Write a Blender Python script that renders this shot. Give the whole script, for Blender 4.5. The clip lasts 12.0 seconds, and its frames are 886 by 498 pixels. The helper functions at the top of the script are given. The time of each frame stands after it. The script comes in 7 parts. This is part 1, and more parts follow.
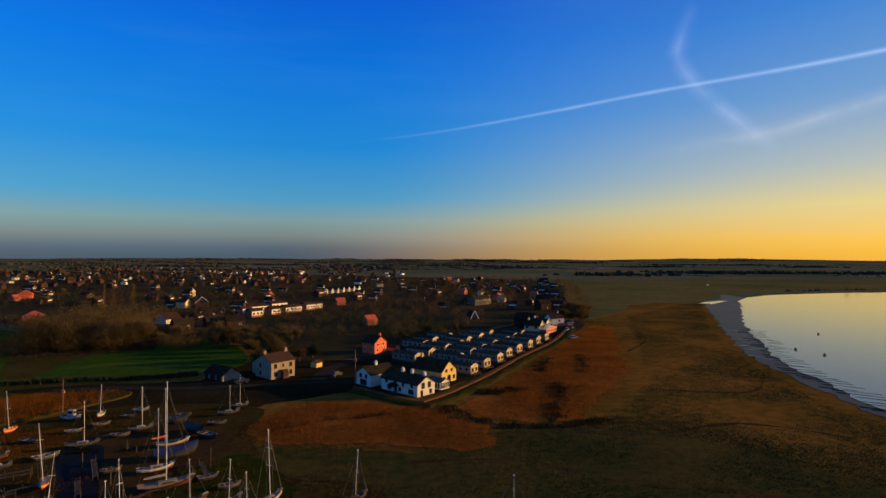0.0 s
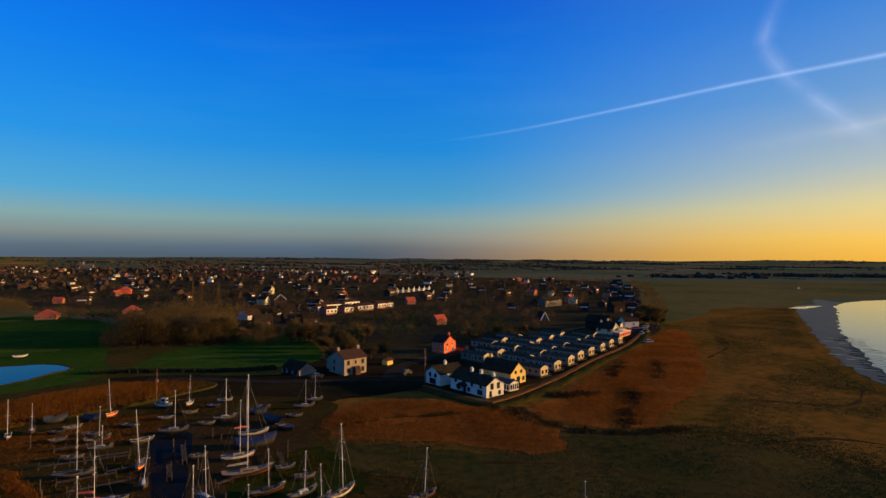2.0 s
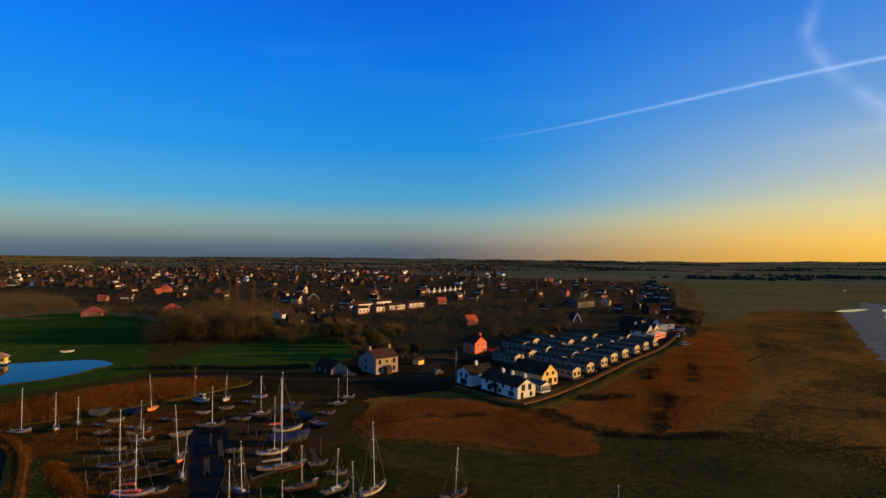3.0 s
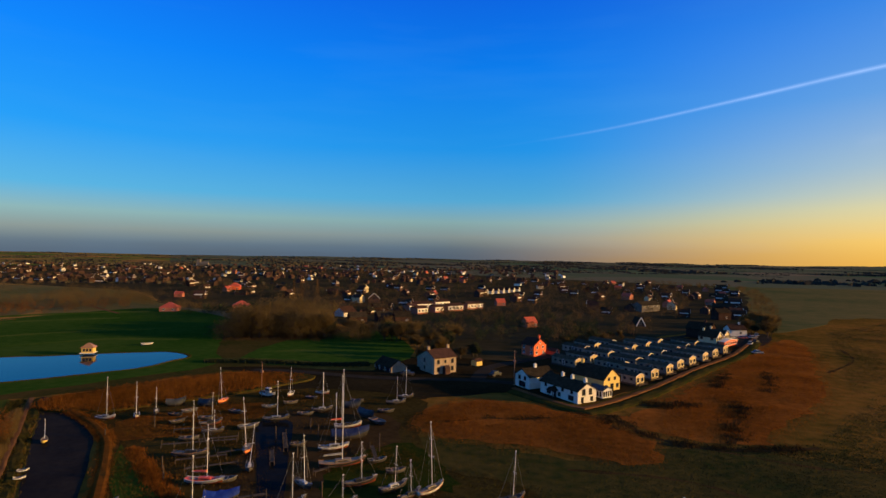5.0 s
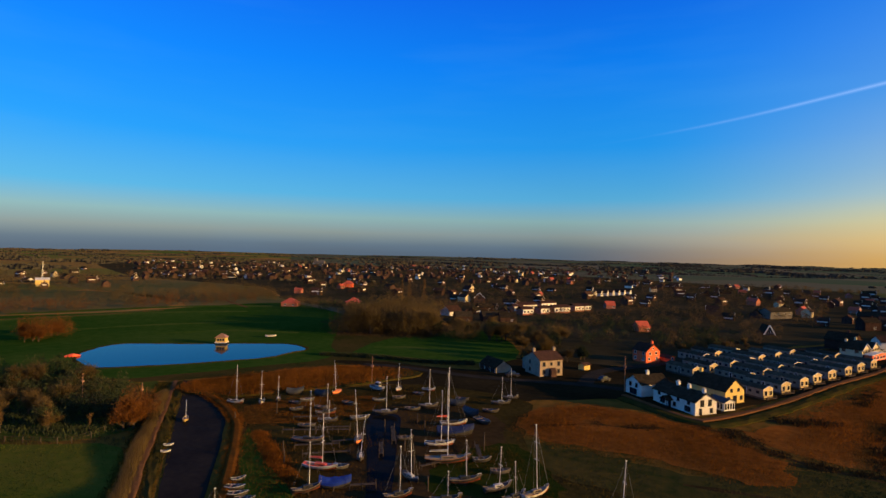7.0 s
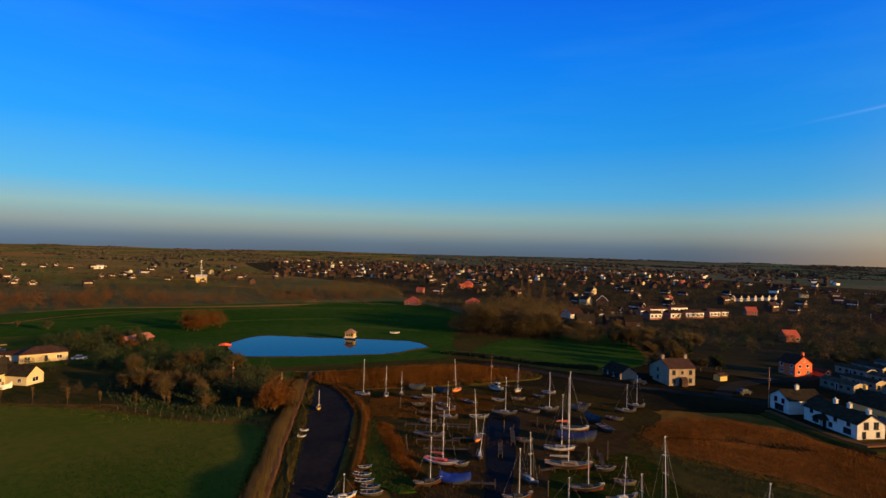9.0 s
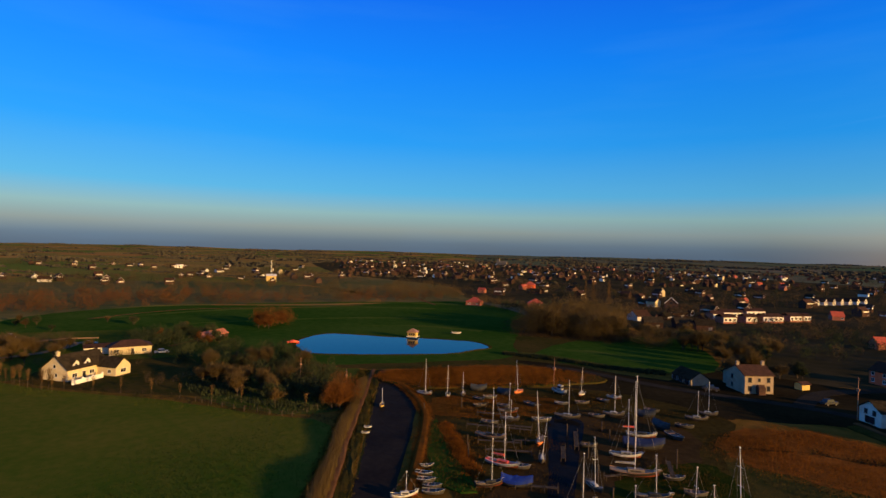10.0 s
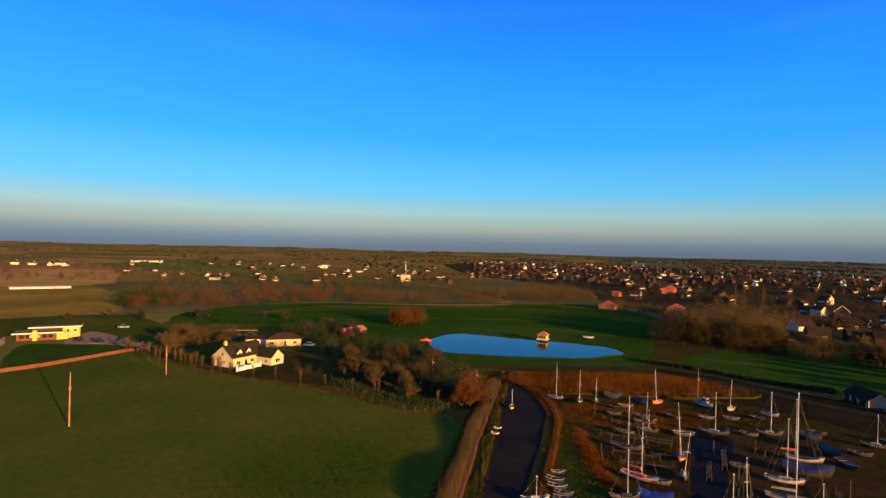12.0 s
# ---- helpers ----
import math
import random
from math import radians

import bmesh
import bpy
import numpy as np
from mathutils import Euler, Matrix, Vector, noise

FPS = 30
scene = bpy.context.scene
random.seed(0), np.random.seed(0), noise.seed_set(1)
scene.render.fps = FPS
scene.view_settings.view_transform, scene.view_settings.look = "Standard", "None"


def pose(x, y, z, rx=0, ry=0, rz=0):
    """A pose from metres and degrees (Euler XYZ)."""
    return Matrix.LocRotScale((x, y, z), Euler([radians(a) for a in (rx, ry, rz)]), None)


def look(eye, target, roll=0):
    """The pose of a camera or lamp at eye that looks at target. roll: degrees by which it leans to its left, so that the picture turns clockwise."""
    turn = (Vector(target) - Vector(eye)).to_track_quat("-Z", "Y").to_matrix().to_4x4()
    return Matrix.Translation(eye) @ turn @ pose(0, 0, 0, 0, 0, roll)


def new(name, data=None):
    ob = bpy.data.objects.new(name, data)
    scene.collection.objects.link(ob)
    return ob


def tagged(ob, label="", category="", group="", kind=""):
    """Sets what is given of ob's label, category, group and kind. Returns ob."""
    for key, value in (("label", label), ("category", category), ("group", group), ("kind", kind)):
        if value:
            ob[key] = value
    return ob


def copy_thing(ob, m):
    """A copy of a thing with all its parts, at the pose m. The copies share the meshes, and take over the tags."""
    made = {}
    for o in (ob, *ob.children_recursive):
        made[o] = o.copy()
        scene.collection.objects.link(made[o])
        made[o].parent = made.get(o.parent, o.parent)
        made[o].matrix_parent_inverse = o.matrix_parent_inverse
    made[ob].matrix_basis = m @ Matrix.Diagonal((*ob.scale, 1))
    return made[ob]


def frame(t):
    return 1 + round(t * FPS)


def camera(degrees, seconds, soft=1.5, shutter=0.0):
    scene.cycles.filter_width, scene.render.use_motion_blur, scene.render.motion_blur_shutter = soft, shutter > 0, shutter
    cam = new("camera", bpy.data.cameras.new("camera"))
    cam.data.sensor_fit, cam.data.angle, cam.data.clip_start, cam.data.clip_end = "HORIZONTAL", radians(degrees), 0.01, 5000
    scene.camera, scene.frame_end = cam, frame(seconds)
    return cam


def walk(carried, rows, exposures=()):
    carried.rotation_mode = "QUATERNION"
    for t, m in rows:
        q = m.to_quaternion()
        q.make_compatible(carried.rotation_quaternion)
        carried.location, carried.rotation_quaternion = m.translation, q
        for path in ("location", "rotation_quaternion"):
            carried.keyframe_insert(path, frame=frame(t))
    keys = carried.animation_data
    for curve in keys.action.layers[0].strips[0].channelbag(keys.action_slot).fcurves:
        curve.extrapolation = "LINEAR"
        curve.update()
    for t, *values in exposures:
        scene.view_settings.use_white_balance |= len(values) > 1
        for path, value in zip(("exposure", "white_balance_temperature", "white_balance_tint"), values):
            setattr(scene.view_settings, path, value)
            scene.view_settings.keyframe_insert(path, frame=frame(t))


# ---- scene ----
from mathutils.geometry import delaunay_2d_cdt

H = 36.0
cam = camera(77.44, 12.0, soft=1.5)
PATH = (
    (0.0, 0.00, 0.76, -0.13), (0.5, 1.74, 0.74, -0.21), (1.0, 3.72, 0.75, -0.28), (1.5, 5.39, 0.74, -0.32),
    (2.0, 7.17, 0.76, -0.37), (2.5, 8.70, 0.76, -0.43), (3.0, 10.40, 0.76, -0.52), (5.0, 16.50, 0.77, -0.99),
    (5.5, 18.40, 0.75, -1.11), (6.0, 20.92, 0.72, -1.20), (6.5, 23.85, 0.65, -1.27), (7.0, 27.39, 0.57, -1.33),
    (9.0, 39.71, 0.34, -1.46), (9.5, 42.62, 0.29, -1.47), (10.0, 46.08, 0.21, -1.50), (10.5, 49.50, 0.15, -1.52),
    (11.0, 52.94, 0.09, -1.51), (11.5, 56.08, 0.05, -1.48), (12.0, 59.47, 0.03, -1.46))
walk(cam, [(t, pose(0, 0, H, 90 + p, r, yaw)) for t, yaw, p, r in PATH],
     exposures=((0.0, 0.50, 6420, 8.0), (3.0, 0.63, 6400, 7.5), (5.5, 0.78, 6380, 7.0), (7.0, 0.80, 6400, 7.5), (10.0, 0.76, 6450, 8.5), (11.0, 0.82, 6550, 9.0), (11.5, 0.80, 6600, 9.5), (12.0, 1.15, 6900, 10.0)))

# ---- world and sun ----
SUN_AZ, SUN_EL = 80.0, 8.5          # degrees right of +y, degrees above the horizon
sun_way = Vector((math.sin(radians(SUN_AZ)) * math.cos(radians(SUN_EL)),
                  math.cos(radians(SUN_AZ)) * math.cos(radians(SUN_EL)), math.sin(radians(SUN_EL))))


def ramp(nt, stops, fac):
    n = nt.nodes.new("ShaderNodeValToRGB")
    while len(n.color_ramp.elements) < len(stops):
        n.color_ramp.elements.new(0.5)
    for e, (p, c) in zip(n.color_ramp.elements, stops):
        e.position, e.color = p, (*c, 1) if len(c) == 3 else c
    nt.links.new(fac, n.inputs[0])
    return n.outputs[0]


def srgb(r, g, b):
    return tuple((v / 255 / 12.92 if v < 10 else ((v / 255 + 0.055) / 1.055) ** 2.4) for v in (r, g, b))


def mathn(nt, op, a, b=None, clamp=False):
    n = nt.nodes.new("ShaderNodeMath")
    n.operation, n.use_clamp = op, clamp
    for i, v in enumerate((a, b)):
        if v is None:
            continue
        if isinstance(v, (int, float)):
            n.inputs[i].default_value = v
        else:
            nt.links.new(v, n.inputs[i])
    return n.outputs[0]


def mixc(nt, fac, a, b, mode="MIX"):
    n = nt.nodes.new("ShaderNodeMix")
    n.data_type, n.blend_type = "RGBA", mode
    for i, v in ((0, fac), (6, a), (7, b)):
        if isinstance(v, (int, float)):
            n.inputs[i].default_value = v
        elif isinstance(v, tuple):
            n.inputs[i].default_value = (*v, 1)
        else:
            nt.links.new(v, n.inputs[i])
    return n.outputs[2]


def build_world():
    w = bpy.data.worlds.new("evening_sky")
    scene.world = w
    w.use_nodes = True
    nt = w.node_tree
    nt.nodes.clear()
    out, bg = nt.nodes.new("ShaderNodeOutputWorld"), nt.nodes.new("ShaderNodeBackground")
    nt.links.new(bg.outputs[0], out.inputs[0])
    sky = nt.nodes.new("ShaderNodeTexSky")
    sky.sky_type, sky.sun_disc = "NISHITA", False
    sky.sun_elevation, sky.sun_rotation = radians(SUN_EL), radians(SUN_AZ)
    sky.air_density, sky.dust_density, sky.ozone_density = 1.0, 1.0, 3.0
    tc = nt.nodes.new("ShaderNodeTexCoord")
    sep = nt.nodes.new("ShaderNodeSeparateXYZ")
    nt.links.new(tc.outputs["Generated"], sep.inputs[0])
    el = mathn(nt, "MULTIPLY", sep.outputs[2], 1.0, True)
    # evening gradients: away from the sun and towards it, by the sine of the elevation
    cool = ramp(nt, ((0.0, srgb(84, 99, 117)), (0.014, srgb(93, 109, 125)), (0.036, srgb(134, 145, 143)), (0.062, srgb(136, 171, 174)),
                     (0.10, srgb(84, 170, 216)), (0.19, srgb(30, 149, 236)), (0.32, srgb(4, 126, 241)), (0.44, srgb(6, 99, 230)),
                     (0.53, srgb(8, 78, 200)), (0.7, srgb(68, 104, 156)), (1.0, srgb(82, 110, 144))), el)
    warm = ramp(nt, ((0.0, (1.25, 0.62, 0.045)), (0.03, (1.32, 0.74, 0.09)), (0.08, (1.14, 0.85, 0.28)), (0.14, (0.67, 0.68, 0.58)),
                     (0.24, srgb(133, 178, 228)), (0.36, srgb(76, 148, 233)), (0.50, srgb(40, 100, 205)), (0.7, srgb(72, 106, 156)), (1.0, srgb(82, 110, 144))), el)
    dot = nt.nodes.new("ShaderNodeVectorMath")
    dot.operation = "DOT_PRODUCT"
    flat = nt.nodes.new("ShaderNodeVectorMath")
    flat.operation = "MULTIPLY"
    flat.inputs[1].default_value = (1, 1, 0)
    nrm = nt.nodes.new("ShaderNodeVectorMath")
    nrm.operation = "NORMALIZE"
    nt.links.new(tc.outputs["Generated"], flat.inputs[0])
    nt.links.new(flat.outputs[0], nrm.inputs[0])
    nt.links.new(nrm.outputs[0], dot.inputs[0])
    dot.inputs[1].default_value = (math.sin(radians(SUN_AZ)), math.cos(radians(SUN_AZ)), 0)
    sides = []
    for lo, hi in ((-0.15, 0.88), (0.02, 0.95)):
        side = nt.nodes.new("ShaderNodeMapRange")
        side.interpolation_type = "SMOOTHSTEP"
        side.inputs[1].default_value, side.inputs[2].default_value = lo, hi
        nt.links.new(dot.outputs["Value"], side.inputs[0])
        sides.append(side.outputs[0])
    up = nt.nodes.new("ShaderNodeMapRange")
    up.interpolation_type = "SMOOTHSTEP"
    up.inputs[1].default_value, up.inputs[2].default_value = 0.01, 0.13
    nt.links.new(el, up.inputs[0])
    low = mathn(nt, "MULTIPLY", sides[0], mathn(nt, "SUBTRACT", 1.0, up.outputs[0]))
    grad = mixc(nt, mathn(nt, "ADD", low, mathn(nt, "MULTIPLY", sides[1], up.outputs[0])), cool, warm)
    # a little brighter opposite the sun
    away = nt.nodes.new("ShaderNodeMapRange")
    away.inputs[1].default_value, away.inputs[2].default_value, away.inputs[3].default_value, away.inputs[4].default_value = -0.1, -1.0, 1.0, 1.26
    nt.links.new(dot.outputs["Value"], away.inputs[0])
    gain = nt.nodes.new("ShaderNodeVectorMath")
    gain.operation = "SCALE"
    nt.links.new(grad, gain.inputs[0])
    nt.links.new(away.outputs[0], gain.inputs["Scale"])
    grad = gain.outputs[0]
    # thin high veils
    mp = nt.nodes.new("ShaderNodeMapping")
    mp.inputs["Rotation"].default_value = (0.25, 0.35, 0.4)
    mp.inputs["Scale"].default_value = (1.2, 1.2, 9.0)
    nz = nt.nodes.new("ShaderNodeTexNoise")
    nz.inputs["Scale"].default_value, nz.inputs["Detail"].default_value = 1.6, 5
    nt.links.new(tc.outputs["Generated"], mp.inputs[0])
    nt.links.new(mp.outputs[0], nz.inputs[0])
    veil = nt.nodes.new("ShaderNodeMapRange")
    veil.inputs[1].default_value, veil.inputs[2].default_value = 0.5, 0.85
    veil.inputs[3].default_value, veil.inputs[4].default_value = 0.0, 0.13
    nt.links.new(nz.outputs[0], veil.inputs[0])
    grad = mixc(nt, veil.outputs[0], grad, srgb(105, 180, 245))
    air = mixc(nt, 1.0, sky.outputs[0], (0.10, 0.10, 0.10), "MULTIPLY")
    nt.links.new(mixc(nt, 0.9, air, grad), bg.inputs[0])
    bg.inputs[1].default_value = 0.6
    lamp = bpy.data.lights.new("sun", "SUN")
    lamp.energy, lamp.angle, lamp.color = 4.5, radians(0.6), (1.0, 0.58, 0.19)
    ob = new("sun", lamp)
    ob.matrix_world = look(sun_way * 100, (0, 0, 0))


build_world()

# ---- materials ----


def mat(name, a, b, scale=1.0, rough=0.8, bump=0.0, fine=9.0, metal=0.0, vary=0.0, spec=0.4, world=False, stretch=None, thin=0.0):
    m = bpy.data.materials.new(name)
    m.use_nodes = True
    nt = m.node_tree
    p = nt.nodes["Principled BSDF"]
    if world:
        co = nt.nodes.new("ShaderNodeNewGeometry").outputs["Position"]
    else:
        co = nt.nodes.new("ShaderNodeTexCoord").outputs["Object"]
    if stretch:
        mp = nt.nodes.new("ShaderNodeMapping")
        mp.inputs["Scale"].default_value = stretch
        nt.links.new(co, mp.inputs[0])
        co = mp.outputs[0]
    n1, n2 = nt.nodes.new("ShaderNodeTexNoise"), nt.nodes.new("ShaderNodeTexNoise")
    for n, s, d in ((n1, scale, 4), (n2, scale * fine, 3)):
        n.inputs["Scale"].default_value, n.inputs["Detail"].default_value = s, d
        nt.links.new(co, n.inputs["Vector"])
    f = mathn(nt, "ADD", mathn(nt, "MULTIPLY", n1.outputs[0], 0.62), mathn(nt, "MULTIPLY", n2.outputs[0], 0.38))
    col = ramp(nt, ((0.36, a), (0.64, b)), f)
    if vary:
        oi = nt.nodes.new("ShaderNodeObjectInfo")
        hsv = nt.nodes.new("ShaderNodeHueSaturation")
        nt.links.new(col, hsv.inputs["Color"])
        nt.links.new(mathn(nt, "ADD", mathn(nt, "MULTIPLY", oi.outputs["Random"], 2 * vary), 1 - vary), hsv.inputs["Value"])
        col = hsv.outputs[0]
    nt.links.new(col, p.inputs["Base Color"])
    p.inputs["Roughness"].default_value, p.inputs["Metallic"].default_value = rough, metal
    p.inputs["Specular IOR Level"].default_value = spec
    if bump:
        bn = nt.nodes.new("ShaderNodeBump")
        bn.inputs["Strength"].default_value, bn.inputs["Distance"].default_value = bump, 0.1
        nt.links.new(f, bn.inputs["Height"])
        nt.links.new(bn.outputs[0], p.inputs["Normal"])
    if thin:
        tl, mx = nt.nodes.new("ShaderNodeBsdfTranslucent"), nt.nodes.new("ShaderNodeMixShader")
        mx.inputs[0].default_value = thin
        nt.links.new(col, tl.inputs[0])
        nt.links.new(p.outputs[0], mx.inputs[1])
        nt.links.new(tl.outputs[0], mx.inputs[2])
        nt.links.new(mx.outputs[0], nt.nodes["Material Output"].inputs[0])
    return m


def patchwork(name, a, b, stops):
    """Far farmland: fields of different crops."""
    m = mat(name, a, b, 0.004, 0.95, world=True, spec=0.0)
    nt = m.node_tree
    p = nt.nodes["Principled BSDF"]
    co = nt.nodes.new("ShaderNodeNewGeometry").outputs["Position"]
    v = nt.nodes.new("ShaderNodeTexVoronoi")
    v.inputs["Scale"].default_value = 0.0042
    nt.links.new(co, v.inputs["Vector"])
    sep = nt.nodes.new("ShaderNodeSeparateColor")
    nt.links.new(v.outputs["Color"], sep.inputs[0])
    crops = ramp(nt, stops, sep.outputs[0])
    old = p.inputs["Base Color"].links[0].from_socket
    nt.links.new(mixc(nt, 0.8, old, crops), p.inputs["Base Color"])
    return m


def water_mat(name, colour, rough, wave, strength, spec=0.5, ior=1.33):
    m = bpy.data.materials.new(name)
    m.use_nodes = True
    nt = m.node_tree
    p = nt.nodes["Principled BSDF"]
    p.inputs["Base Color"].default_value = (*colour, 1)
    p.inputs["Roughness"].default_value, p.inputs["IOR"].default_value = rough, ior
    p.inputs["Specular IOR Level"].default_value = spec
    co = nt.nodes.new("ShaderNodeNewGeometry").outputs["Position"]
    n = nt.nodes.new("ShaderNodeTexNoise")
    n.inputs["Scale"].default_value, n.inputs["Detail"].default_value = wave, 3
    nt.links.new(co, n.inputs["Vector"])
    bn = nt.nodes.new("ShaderNodeBump")
    bn.inputs["Strength"].default_value, bn.inputs["Distance"].default_value = strength, 0.05
    nt.links.new(n.outputs[0], bn.inputs["Height"])
    nt.links.new(bn.outputs[0], p.inputs["Normal"])
    return m


M_MARSH = mat("marsh_turf", (0.052, 0.043, 0.008), (0.22, 0.098, 0.018), 0.02, 0.9, 0.9, 16, world=True, spec=0.0)
M_FARM = patchwork("farmland", (0.100, 0.095, 0.020), (0.20, 0.130, 0.034), ((0.0, (0.070, 0.135, 0.018)), (0.3, (0.18, 0.135, 0.032)), (0.55, (0.34, 0.145, 0.040)), (0.8, (0.070, 0.110, 0.020)), (1.0, (0.42, 0.195, 0.054))))
# distance haze is put into these greyer crop colours
M_FARM2 = patchwork("hazed_farmland", (0.062, 0.074, 0.044), (0.115, 0.100, 0.062), ((0.0, (0.046, 0.096, 0.036)), (0.35, (0.125, 0.110, 0.062)), (0.6, (0.105, 0.098, 0.054)), (0.8, (0.056, 0.090, 0.040)), (1.0, (0.175, 0.128, 0.072))))
M_GRASS = mat("mown_grass", (0.016, 0.050, 0.005), (0.046, 0.076, 0.011), 0.022, 0.9, 0.5, 14, world=True, spec=0.0)
M_FIELD = mat("pasture", (0.046, 0.074, 0.007), (0.106, 0.094, 0.014), 0.03, 0.9, 0.7, 18, world=True, spec=0.0)
M_STRIP = mat("dry_mown_grass", (0.032, 0.066, 0.007), (0.080, 0.094, 0.016), 0.05, 0.95, 0.4, 12, world=True, spec=0.0)
M_ROUGH = mat("rough_grass", (0.022, 0.028, 0.006), (0.068, 0.044, 0.012), 0.06, 0.95, 0.7, 10, world=True, spec=0.0)
M_BASIN = mat("basin_turf", (0.022, 0.017, 0.005), (0.058, 0.039, 0.010), 0.07, 0.95, 0.7, 12, world=True, spec=0.0)
M_GARDEN = mat("village_gardens", (0.026, 0.023, 0.011), (0.054, 0.041, 0.020), 0.02, 0.95, 0.6, 10, world=True, spec=0.0)
# turf darkened so that its colour holds the deep shade of the yards
M_YARD = mat("yard_shade_turf", (0.013, 0.010, 0.005), (0.030, 0.022, 0.010), 0.05, 0.95, 0.6, 12, world=True, spec=0.0)
M_CREAMTRIM = mat("cream_trim", (0.50, 0.42, 0.27), (0.62, 0.53, 0.36), 2, 0.6)
M_STUBBLE = mat("stubble", (0.34, 0.16, 0.04), (0.48, 0.25, 0.07), 0.03, 0.95, 0.3, 12, world=True, spec=0.0)
M_REED2 = mat("embankment_reed", (0.085, 0.032, 0.006), (0.20, 0.074, 0.013), 0.05, 0.9, 0, 14, world=True, spec=0.0, thin=0.3)
M_BAND = mat("white_panels", (0.74, 0.69, 0.58), (0.84, 0.80, 0.70), 1.0, 0.7, spec=0.1)
M_REED = mat("dry_reed", (0.105, 0.036, 0.006), (0.25, 0.086, 0.014), 0.05, 0.9, 0, 14, world=True, spec=0.0, thin=0.4)
M_REEDBED = mat("reed_litter", (0.12, 0.038, 0.007), (0.29, 0.094, 0.015), 0.045, 0.95, 1.0, 12, world=True, spec=0.0)
M_TUFT = mat("marsh_grass", (0.060, 0.055, 0.010), (0.24, 0.118, 0.022), 0.02, 0.9, 0, 16, world=True, spec=0.0)
M_MUD = mat("wet_mud", (0.030, 0.019, 0.008), (0.062, 0.036, 0.014), 0.05, 0.8, 0.6, 12, world=True, spec=0.0)
M_SILT = mat("tidal_silt", (0.030, 0.021, 0.012), (0.066, 0.044, 0.024), 0.05, 0.8, 0.6, 14, world=True, spec=0.0, stretch=(1, 0.35, 1))
M_SILT.node_tree.nodes["Principled BSDF"].inputs["Coat Weight"].default_value = 0.3
M_SILT.node_tree.nodes["Principled BSDF"].inputs["Coat Roughness"].default_value = 0.3
M_PATH = mat("gravel_path", (0.10, 0.046, 0.019), (0.17, 0.080, 0.034), 0.2, 0.9, 0.3, 10, world=True, spec=0.0)
M_ROAD = mat("asphalt", (0.022, 0.019, 0.015), (0.038, 0.032, 0.024), 0.2, 0.95, 0.3, 20, world=True, spec=0.0)
M_EST = water_mat("estuary_water", (0.13, 0.105, 0.045), 0.09, 0.5, 0.16)
M_POND = water_mat("pond_water", (0.006, 0.010, 0.016), 0.05, 0.8, 0.10, 0.5, 1.15)
M_DOCK = mat("murky_water", (0.007, 0.007, 0.006), (0.013, 0.012, 0.010), 0.15, 0.5, 0.0, 6, world=True, spec=0.0)
M_DOCK.node_tree.nodes["Principled BSDF"].inputs["Coat Weight"].default_value = 0.04
M_DOCK.node_tree.nodes["Principled BSDF"].inputs["Coat Roughness"].default_value = 0.08
M_CANAL = mat("silty_canal_water", (0.014, 0.011, 0.008), (0.026, 0.020, 0.013), 0.15, 0.5, 0.0, 6, world=True, spec=0.0)
M_CANAL.node_tree.nodes["Principled BSDF"].inputs["Coat Weight"].default_value = 0.02
M_CANAL.node_tree.nodes["Principled BSDF"].inputs["Coat Roughness"].default_value = 0.12
M_BARK = mat("bark", (0.05, 0.035, 0.025), (0.10, 0.075, 0.05), 2.0, 0.9, 0.3, spec=0.0)
M_TWIG = mat("twigs", (0.046, 0.032, 0.016), (0.096, 0.063, 0.030), 0.5, 0.95, vary=0.25, spec=0.0, thin=0.45)
# lit copy of the twigs: sunlight is put into the brighter colour
M_TWIG2 = mat("lit_twigs", (0.0726, 0.04515, 0.018), (0.143, 0.084, 0.032), 0.5, 0.95, vary=0.25, spec=0.0)
M_HEDGE = mat("far_hedges", (0.034, 0.034, 0.028), (0.064, 0.056, 0.040), 0.01, 0.95, vary=0.2, spec=0.0, world=True)
M_WOODS = mat("winter_wood", (0.070, 0.050, 0.020), (0.150, 0.100, 0.036), 0.012, 0.95, 0, 6, world=True, spec=0.0, thin=0.45)
M_HULL = mat("dark_hull", (0.022, 0.020, 0.018), (0.078, 0.070, 0.060), 1.0, 0.6, vary=0.5, spec=0.05)
M_FOUL = mat("red_antifouling", (0.07, 0.018, 0.010), (0.17, 0.045, 0.022), 1.2, 0.8, vary=0.35, spec=0.02)
M_DARKTURF = mat("dark_turf", (0.010, 0.020, 0.003), (0.030, 0.036, 0.006), 0.05, 0.95, 0.4, 14, world=True, spec=0.0)
M_NEARMARSH = mat("dark_marsh_turf", (0.023, 0.030, 0.008), (0.084, 0.056, 0.014), 0.03, 0.95, 0.8, 16, world=True, spec=0.0)
M_SEDGE = mat("dark_sedge", (0.030, 0.020, 0.008), (0.075, 0.040, 0.014), 0.2, 0.95, 0, 12, world=True, spec=0.0)
M_FIELDEDGE = mat("shorter_pasture", (0.036, 0.058, 0.007), (0.086, 0.080, 0.014), 0.04, 0.9, 0.5, 16, world=True, spec=0.0)
M_LEVELS = mat("grazing_levels", (0.060, 0.074, 0.025), (0.155, 0.112, 0.038), 0.008, 0.95, 0.4, 14, world=True, spec=0.0)
# russet twigs, made brighter to carry sunlight in their colour
M_RUSSET = mat("russet_lit_twigs", (0.120, 0.054, 0.020), (0.22, 0.098, 0.034), 0.5, 0.95, vary=0.25, spec=0.0, thin=0.45)
